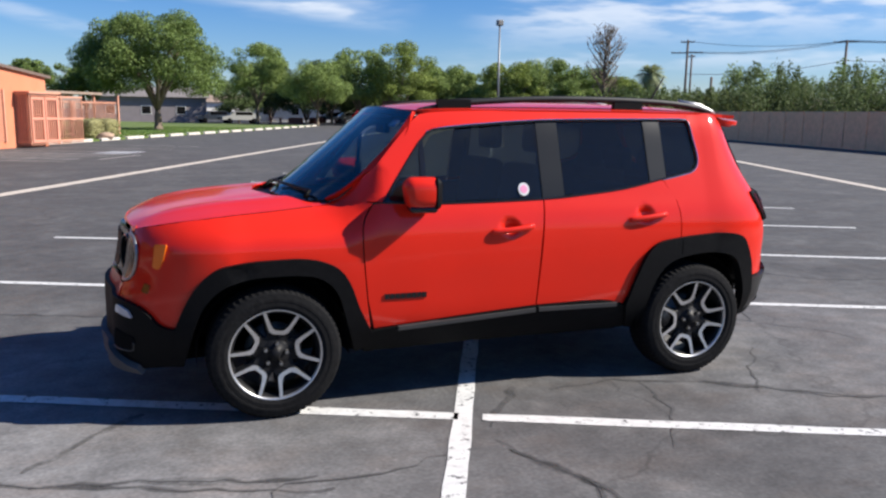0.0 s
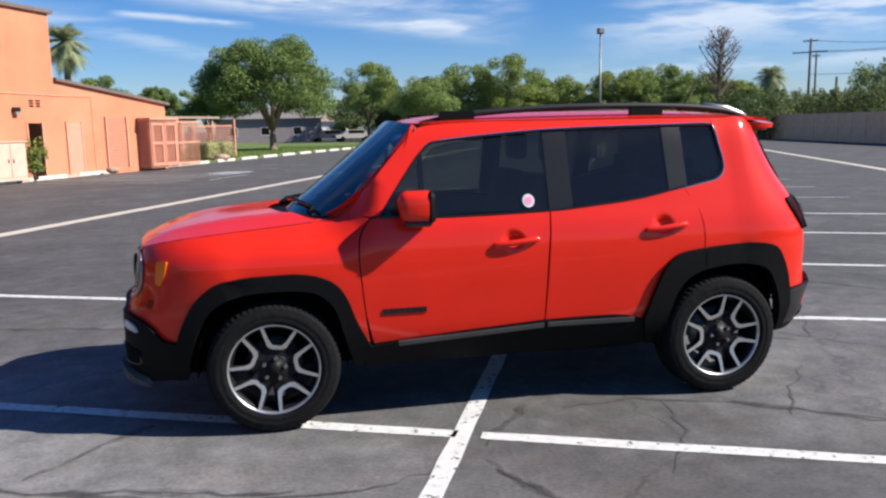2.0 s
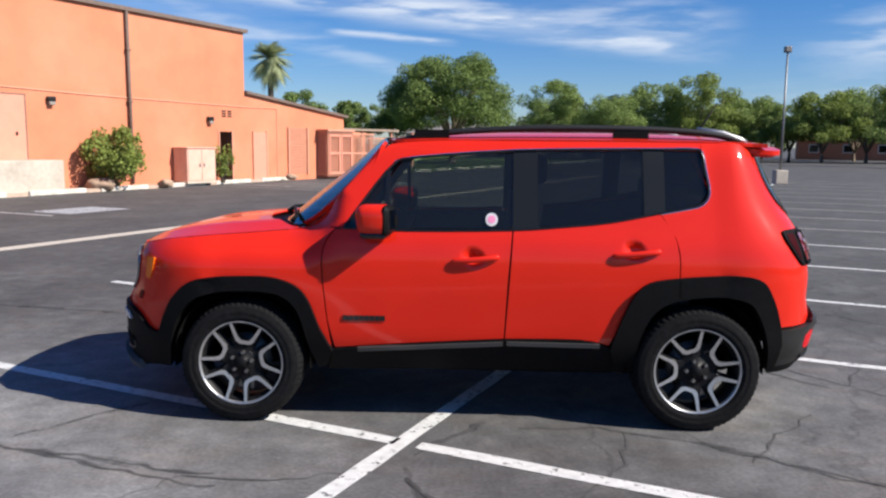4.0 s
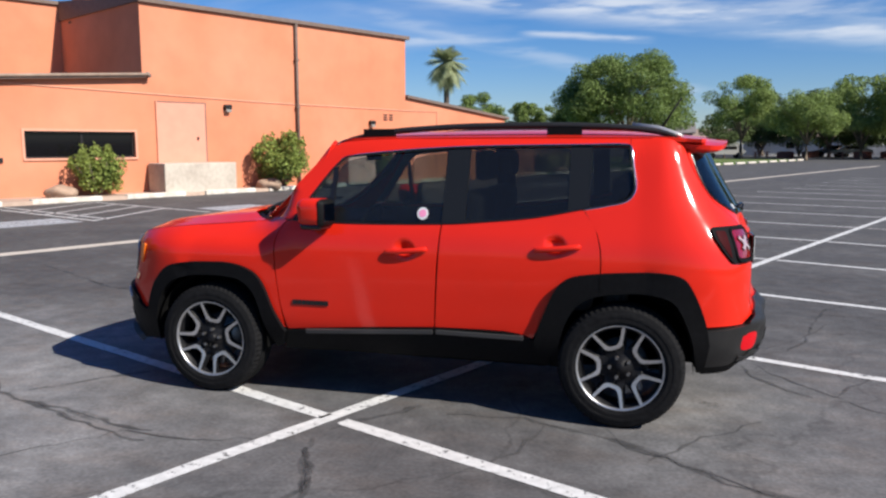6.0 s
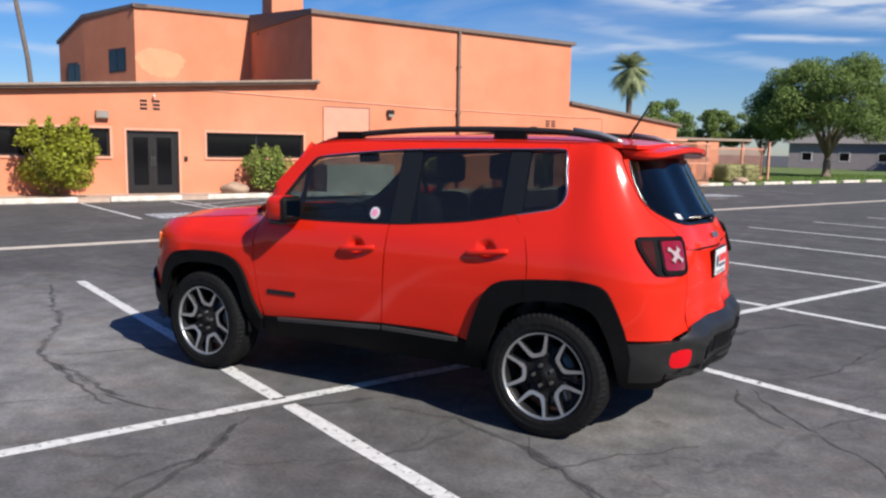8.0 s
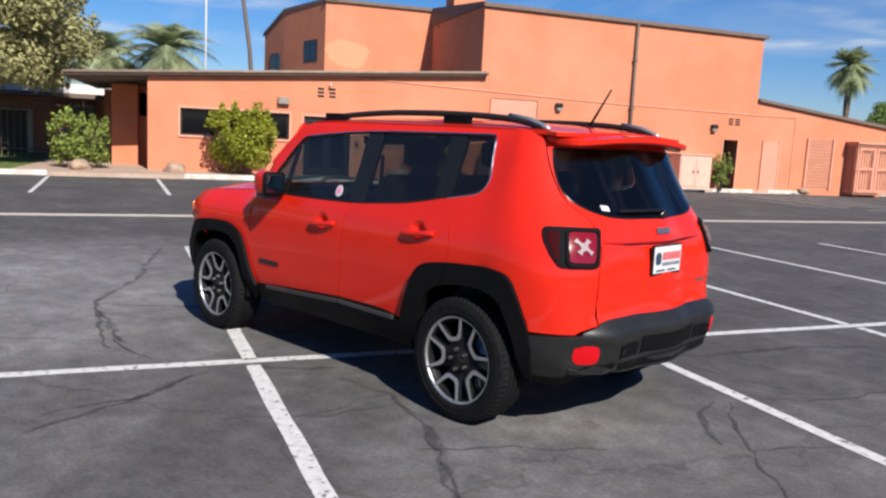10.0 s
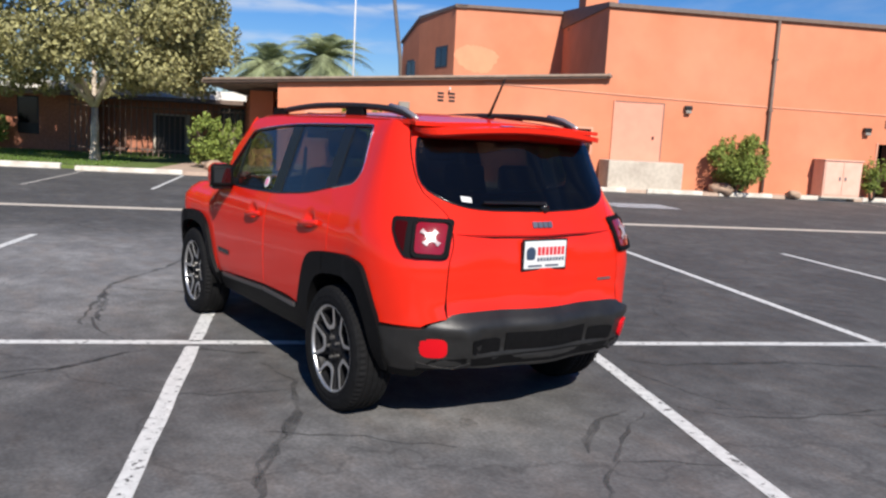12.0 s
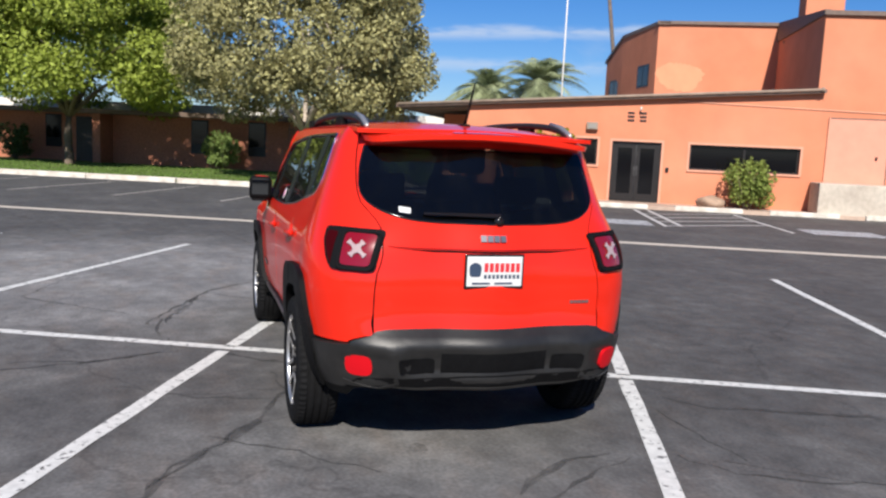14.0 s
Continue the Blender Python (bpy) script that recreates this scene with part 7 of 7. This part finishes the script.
palm(dirp(E0, 56.3, 104), 7.9, 2.2, 130, 4, 0.5, True, "fan palm over the far wall", droop=0.7)
# leafless tree
dead = thing("bare_tree", "leafless grey tree over the far grove", "tree", Matrix.Translation(dirp(E0, 59.35, 77)) @ Matrix.Scale(0.72, 4))
bm = bmesh.new()
rnd = random.Random(8)
tube([(0, 0, -0.2), (0.1, 0.1, 4.0), (-0.1, 0.0, 8.0), (0.1, 0.0, 13.0)], [0.30, 0.25, 0.18, 0.04], 7, bm)
for i in range(46):
    z0 = 4.0 + 8.2 * (i / 46)
    a = i * 2.4 + rnd.uniform(-0.4, 0.4)
    reach = 2.5 * math.sin(math.pi * min(1.0, (z0 - 1.0) / 13.0)) * rnd.uniform(0.7, 1.15)
    p = Vector((0, 0, z0))
    q = p + Vector((reach * math.cos(a), reach * math.sin(a), reach * rnd.uniform(0.9, 1.5)))
    mid = p.lerp(q, 0.5) + Vector((0, 0, -0.1 * reach))
    tube([p, mid, q], [0.09, 0.07, 0.03], 5, bm)
    for j in range(9):
        b0 = mid.lerp(q, rnd.uniform(-0.5, 1.0))
        tw = Vector((rnd.uniform(-1, 1), rnd.uniform(-1, 1), rnd.uniform(0.2, 1.2))) * rnd.uniform(0.5, 0.9)
        tube([b0, b0 + tw], [0.036, 0.018], 4, bm)
        for _ in range(2):
            b1 = b0 + tw * rnd.uniform(0.4, 1.0)
            tube([b1, b1 + Vector((rnd.uniform(-1, 1), rnd.uniform(-1, 1), rnd.uniform(0, 1))) * 0.4], [0.015, 0.008], 3, bm)
part("trunk", bm, M["bark"], dead, smooth=True)

# shrubs along the hall
shrub(hall(-2.1, 0.85), 1.2, 1.75, "leaf_yellow", 9800, 0.06, 1, "tall yellow-green flowering shrub against the hall")
shrub(hall(4.05, 0.75), 0.85, 1.25, "leaf_shrub", 6000, 0.05, 2, "rounded light green shrub under the window")
shrub(hall(10.55, 0.75), 1.05, 1.6, "leaf_shrub", 8600, 0.055, 3, "feathery green shrub beside the downpipe")
shrub(hall(15.55, 0.45), 0.42, 1.2, "leaf_shrub", 1500, 0.05, 4, "narrow green shrub beside the cabinet")
shrub(hall(-6.6, 0.3), 0.85, 1.45, "leaf_shrub", 3800, 0.06, 5, "rounded green shrub beside the porch")
shrub(hall(-16.85, -7.3), 0.85, 1.4, "leaf", 3600, 0.07, 6, "green shrub against the brick wing")
shrub(hall(-27.0, -7.0), 0.9, 1.4, "leaf_dark", 2200, 0.07, 7, "dark green shrub against the brick wing")
# clipped hedges by the cage
for u, v in ((30.3, -2.3), (31.75, -2.3)):
    hg = thing("clipped_hedge", "boxy clipped olive-green hedge", "hedge", HALL @ pose(v, u, 0.1))
    part("hedge_core", box(-0.50, 0.50, -0.55, 0.55, 0, 0.93, 0.2, seg=3), M["leaf_olive"], hg, smooth=True)
    leaf_cloud("foliage", [((x, y, z), 0.30) for x in (-0.32, 0.32) for y in (-0.34, 0, 0.34) for z in (0.3, 0.68)], 3600, 0.05, M["leaf_olive"], hg)

# ---- slatted enclosure and low sheds beyond the hall ----
cage = thing("bar_enclosure", "salmon steel bar enclosure with a gate", "enclosure", HALL)
u0, u1, v0, v1 = 21.75, 23.55, 0.05, 0.60
bars = [(u0 + (u1 - u0) * i / 14, v1) for i in range(15)] + [(u0, v0 + (v1 - v0) * i / 5) for i in range(5)]
cb = part("enclosure_bar", hbox(-0.02, 0.02, -0.02, 0.02, 0.1, 2.1), M["salmon_metal"], cage, at=Matrix.Translation((bars[0][1], bars[0][0], 0)))
for u, v in bars[1:]:
    o = new("enclosure_bar", cb.data)
    o.parent = cage
    o.matrix_basis = Matrix.Translation((v, u, 0))
for z in (0.2, 2.05):
    part("enclosure_rail", hbox(u0, u1, v1 - 0.03, v1 + 0.03, z, z + 0.06), M["salmon_metal"], cage)
    part("enclosure_rail", hbox(u0 - 0.03, u0 + 0.03, v0, v1, z, z + 0.06), M["salmon_metal"], cage)
for pa_, pb_ in ((u0 + 0.06, u0 + 0.86), (u0 + 0.94, u1 - 0.06)):
    gate = part("gate_frame", hbox(pa_, pa_ + 0.09, v1 + 0.022, v1 + 0.05, 0.22, 1.98), M["pink_door"], cage)
    part("gate_frame", hbox(pb_ - 0.09, pb_, v1 + 0.022, v1 + 0.05, 0.22, 1.98), M["pink_door"], cage)
    for z in (0.22, 1.10, 1.89):
        part("gate_rail", hbox(pa_ + 0.09, pb_ - 0.09, v1 + 0.022, v1 + 0.045, z, z + 0.09), M["pink_door"], gate)
part("enclosure_back", hbox(u0 + 0.06, u1, v1 - 0.16, v1 - 0.12, 0.2, 2.0), M["salmon_metal"], cage)
part("enclosure_side", hbox(u0 + 0.03, u0 + 0.045, v0, v1, 0.2, 2.05), M["salmon_metal"], cage)
part("enclosure_roof", hbox(u0 - 0.1, u1 + 0.1, v0, v1 + 0.1, 2.12, 2.2), M["salmon_metal"], cage)
side_gate = thing("side_gate", "salmon bar panel beside the enclosure", "gate", HALL)
gb = part("gate_bar", hbox(-0.018, 0.018, -0.018, 0.018, 0.1, 2.05), M["salmon_metal"], side_gate, at=Matrix.Translation((0.40, 23.75, 0)))
for i in range(1, 12):
    o = new("gate_bar", gb.data)
    o.parent = side_gate
    o.matrix_basis = Matrix.Translation((0.40, 23.75 + i * 0.16, 0))
for z in (0.2, 1.1, 2.0):
    part("gate_rail", hbox(23.7, 25.6, 0.375, 0.425, z, z + 0.06), M["salmon_metal"], side_gate)
yard = thing("yard_fence", "salmon steel bar fence beyond the enclosure", "fence", HALL)
yb = part("fence_bar", hbox(-0.018, 0.018, -0.018, 0.018, 0.1, 1.95), M["salmon_metal"], yard, at=Matrix.Translation((-3.4, 24.4, 0)))
for i in range(1, 65):
    o = new("fence_bar", yb.data)
    o.parent = yard
    o.matrix_basis = Matrix.Translation((-3.4, 24.4 + i * 0.16, 0))
for z in (0.25, 1.85):
    part("fence_rail", hbox(24.3, 34.8, -3.43, -3.37, z, z + 0.05), M["salmon_metal"], yard)
shed = thing("low_shed", "low salmon shed with a tan flat roof", "shed", HALL)
part("shed_wall", hbox(27.6, 36.5, -8.2, -7.9, 0, 2.3), M["stucco"], shed)
part("shed_roof", hbox(24.3, 34.5, -9.5, -4.0, 2.3, 2.42), M["roof_tan"], shed)
for u in (28, 31, 34, 36.4):
    part("shed_post", hbox(u - 0.06, u + 0.06, -4.3, -4.18, 0, 2.3), M["salmon_metal"], shed)

# ---- posts, wires and walls far off ----
lamp_p = Vector((13.3, 30.2, 0))
lp = thing("lamp_post", "slim grey parking-lot lamp post with a floodlight head", "lamp post", Matrix.Translation(lamp_p))
part("post", tube([(0, 0, 0), (0, 0, 5.6)], [0.06, 0.038], 10), M["galv"], lp, smooth=True)
part("post_base", box(-0.25, 0.25, -0.25, 0.25, 0, 0.6, 0.03), M["concrete"], lp)
hd = part("lamp_head", box(-0.14, 0.14, -0.13, 0.13, 5.6, 5.86, 0.03), M["galv"], lp)
part("lamp_lens", box(-0.11, 0.11, -0.155, -0.13, 5.64, 5.83), M["lamp_lens"], hd)


def utility_pole(place, h, turn, arms, label):
    up = thing("utility_pole", label, "utility pole", Matrix.Translation(place) @ Matrix.Rotation(radians(turn), 4, "Z"))
    part("pole", tube([(0, 0, -0.2), (0.03, 0, h)], [0.17, 0.12], 10), M["wood_pole"], up, smooth=True)
    for z, w in arms:
        ca = part("crossarm", box(-w, w, -0.06, 0.06, z - 0.06, z + 0.06), M["wood_pole"], up)
        for x in (-w * 0.92, -w * 0.45, w * 0.45, w * 0.92):
            part("insulator", lathe([(0.0, z + 0.06), (0.03, z + 0.06), (0.05, z + 0.12), (0.03, z + 0.2), (0.0, z + 0.21)], 8, "Z", centre=(x, 0, 0)), M["lamp_lens"], ca, smooth=True)
    return up


P1, P2 = dirp(E0, 54.0, 98), dirp(E0, 44.4, 96)
utility_pole(P1, 10.2, -40, ((9.95, 0.75), (8.75, 1.75)), "wooden utility pole with two crossarms")
utility_pole(P2, 9.7, -40, ((9.5, 1.25),), "wooden utility pole with one crossarm")
utility_pole(dirp(E0, 53.7, 118), 10.0, -40, ((9.7, 0.5),), "wooden utility pole standing farther off")
utility_pole(dirp(E0, 52.35, 84), 5.4, -40, (), "short wooden utility pole")
P0 = dirp(E0, 22, 110)
for z1, z2, off in ((8.85, 9.6, -1.6), (8.85, 9.6, 1.6), (10.05, 9.6, 0), (6.4, 7.6, 0)):
    wob = thing("overhead_wire", "thin sagging overhead wire between poles", "wire", group="overhead wires")
    for a, b, za, zb in ((P1, P2, z1, z2), (P2, P0, z2, z2)):
        pts = [a.lerp(b, t) + Vector((off * 0.4, off * 0.4, za + (zb - za) * t - 2.2 * t * (1 - t))) for t in [k / 14 for k in range(15)]]
        part("wire", tube(pts, 0.025, 5), M["bronze"], wob)
# leaning mast and tall thin palm stem behind the hall
ms = thing("flag_mast", "slim white flag mast behind the porch", "mast", Matrix.Translation(dirp(E11, 152.6, 48)))
part("mast_pole", tube([(0, 0, 0), (0, 0, 14)], [0.06, 0.035], 8), M["house_white"], ms, smooth=True)
st = thing("bare_palm_stem", "tall bare palm stem behind the hall", "palm stem", Matrix.Translation(dirp(E11, 148.95, 60)))
part("stem", tube([(0, 0, 0), (-0.5, -0.3, 7), (-1.5, -1.2, 16)], [0.19, 0.15, 0.13], 9), M["wood_pole"], st, smooth=True)

# boundary wall of tan blocks, panel by panel
bw0, bw1 = Vector((34.9, 38.0, 0)), Vector((31.4, 23.8, 0))
bd = (bw1 - bw0).normalized()
bwall = thing("boundary_wall", "tan panel boundary wall with recessed joints", "wall")
for i in range(-24, 34):
    p = bw0 + bd * (i * 2.0)
    m = Matrix.Translation(p) @ Matrix.Rotation(math.atan2(bd.y, bd.x), 4, "Z")
    if i == -24:
        pan = part("wall_panel", box(0.035, 1.965, -0.09, 0.09, -0.1, 1.95), M["cmu"], bwall, at=m)
        pil = part("wall_post", box(-0.035, 0.035, -0.04, 0.04, -0.1, 1.945, 0.004), M["cmu"], bwall, at=m)
    else:
        for src in (pan, pil):
            o = new(src.name.split(".")[0], src.data)
            o.parent = bwall
            o.matrix_basis = m
# hedgerow and bushes beyond the wall
for i in range(26):
    az_ = 27 + i * 1.2
    d_ = 74 + 26 * ((i * 7) % 5) / 5
    shrub(dirp(E0, az_, d_), 3.2 + (i * 13 % 7) * 0.25, 3.8 + (i * 11 % 5) * 0.45 if az_ < 50 else 3.3, ("leaf_dark", "leaf_dark", "leaf", "leaf_dark", "leaf_grey")[i % 5], 6500, 0.12, 70 + i, "large shrub beyond the boundary wall", z=0)
# houses, vehicles and play things far off
def house(place, turn, w, d, h, wall_m, roof_m, label):
    hs = thing("house", label, "house", Matrix.Translation(place) @ Matrix.Rotation(radians(turn), 4, "Z"))
    part("house_wall", box(-w / 2, w / 2, -d / 2, d / 2, 0, h), M[wall_m], hs)
    bm = bmesh.new()
    vs = [bm.verts.new(p) for p in ((-w / 2 - 0.4, -d / 2 - 0.5, h), (w / 2 + 0.4, -d / 2 - 0.5, h), (w / 2 + 0.4, d / 2 + 0.5, h), (-w / 2 - 0.4, d / 2 + 0.5, h), (-w / 2 - 0.4, 0, h + 1.3), (w / 2 + 0.4, 0, h + 1.3))]
    for q in ((0, 1, 5, 4), (2, 3, 4, 5), (0, 4, 3), (1, 2, 5), (0, 3, 2, 1)):
        bm.faces.new([vs[i] for i in q])
    part("house_roof", bm, M[roof_m], hs)
    for k in range(int(w // 4)):
        x = -w / 2 + 2 + k * 4
        wd = part("house_window", box(x - 0.6, x + 0.6, -d / 2 - 0.03, -d / 2 - 0.003, 0.9, 2.0), M["house_white"], hs)
        part("pane", box(x - 0.5, x + 0.5, -d / 2 - 0.045, -d / 2 - 0.03, 1.0, 1.9), M["dark_glass"], wd)
    return hs


house(dirp(E0, 90.4, 108), 0, 13, 8, 3.0, "house_blue", "roofing", "grey low house across the lawn")
house(dirp(E0, 80.4, 122), -10, 14, 8, 2.6, "house_white", "roof_tan", "off-white bungalow with a tan roof")
house(dirp(E0, 86.5, 140), 5, 16, 8, 2.8, "house_white", "roof_tan", "off-white bungalow with a tan roof")
house(dirp(E3, 64, 120), -20, 18, 8, 2.6, "brick_wall", "roof_tan", "red-brown bungalow beyond the lot")
house(dirp(E0, 46.0, 130), -45, 14, 8, 3.0, "house_white", "roof_tan", "pale bungalow beyond the wall")
house(dirp(E0, 41.0, 125), -45, 12, 8, 3.0, "house_white", "roof_tan", "pale bungalow beyond the wall")


def far_vehicle(place, turn, paint, kind, label):
    v = thing("parked_" + kind, label, kind, Matrix.Translation(place) @ Matrix.Rotation(radians(turn), 4, "Z"))
    h = 1.0 if kind == "car" else 1.1
    bm = prism([(-2.2, 0.45), (-2.25, 0.8), (-1.4, 0.95), (-0.8, h + 0.42), (1.1, h + 0.45), (1.7, 1.0), (2.2, 0.9), (2.25, 0.45)], -0.85, 0.85)
    bmesh.ops.rotate(bm, verts=bm.verts, cent=(0, 0, 0), matrix=Matrix.Rotation(radians(90), 3, "X"))
    part("body", bm, M[paint], v)
    for s in (-1, 1):
        part("side_glass", box(-0.7, 1.2, s * 0.853, s * 0.86, 1.0, h + 0.36), M["dark_glass"], v)
        for x in (-1.4, 1.4):
            part("wheel", lathe([(0.0, -0.1), (0.3, -0.1), (0.33, -0.06), (0.33, 0.06), (0.3, 0.1), (0.0, 0.1)], 20, centre=(x, s * 0.78, 0.33)), M["rubber"], v, smooth=True)
    return v


far_vehicle(dirp(E0, 86.3, 98), 10, "car_dark", "car", "dark parked car beyond the lawn")
far_vehicle(dirp(E0, 84.6, 97), 5, "car_pale", "car", "pale parked car beyond the lawn")
far_vehicle(dirp(E0, 78.3, 112), 0, "car_dark", "car", "dark parked car beside the far trees")
far_vehicle(dirp(E0, 77.2, 108), 0, "car_pale", "car", "pale parked car beside the far trees")
for i in range(6):
    p = dirp((1.87, -5.09), 84.5 - i * 1.5, 96 + (i % 3) * 4)
    pt = thing("picnic_table", "small dark red picnic table in the far park", "table", Matrix.Translation(p) @ Matrix.Rotation(i, 4, "Z"), "far picnic tables")
    part("tabletop", box(-0.9, 0.9, -0.4, 0.4, 0.70, 0.76), M["playground"], pt)
    for s in (-1, 1):
        part("bench_seat", box(-0.9, 0.9, s * 0.65, s * 0.9, 0.42, 0.47), M["playground"], pt)
        part("leg_frame", box(s * 0.6 - 0.04, s * 0.6 + 0.04, -0.7, 0.7, 0, 0.70), M["playground"], pt)
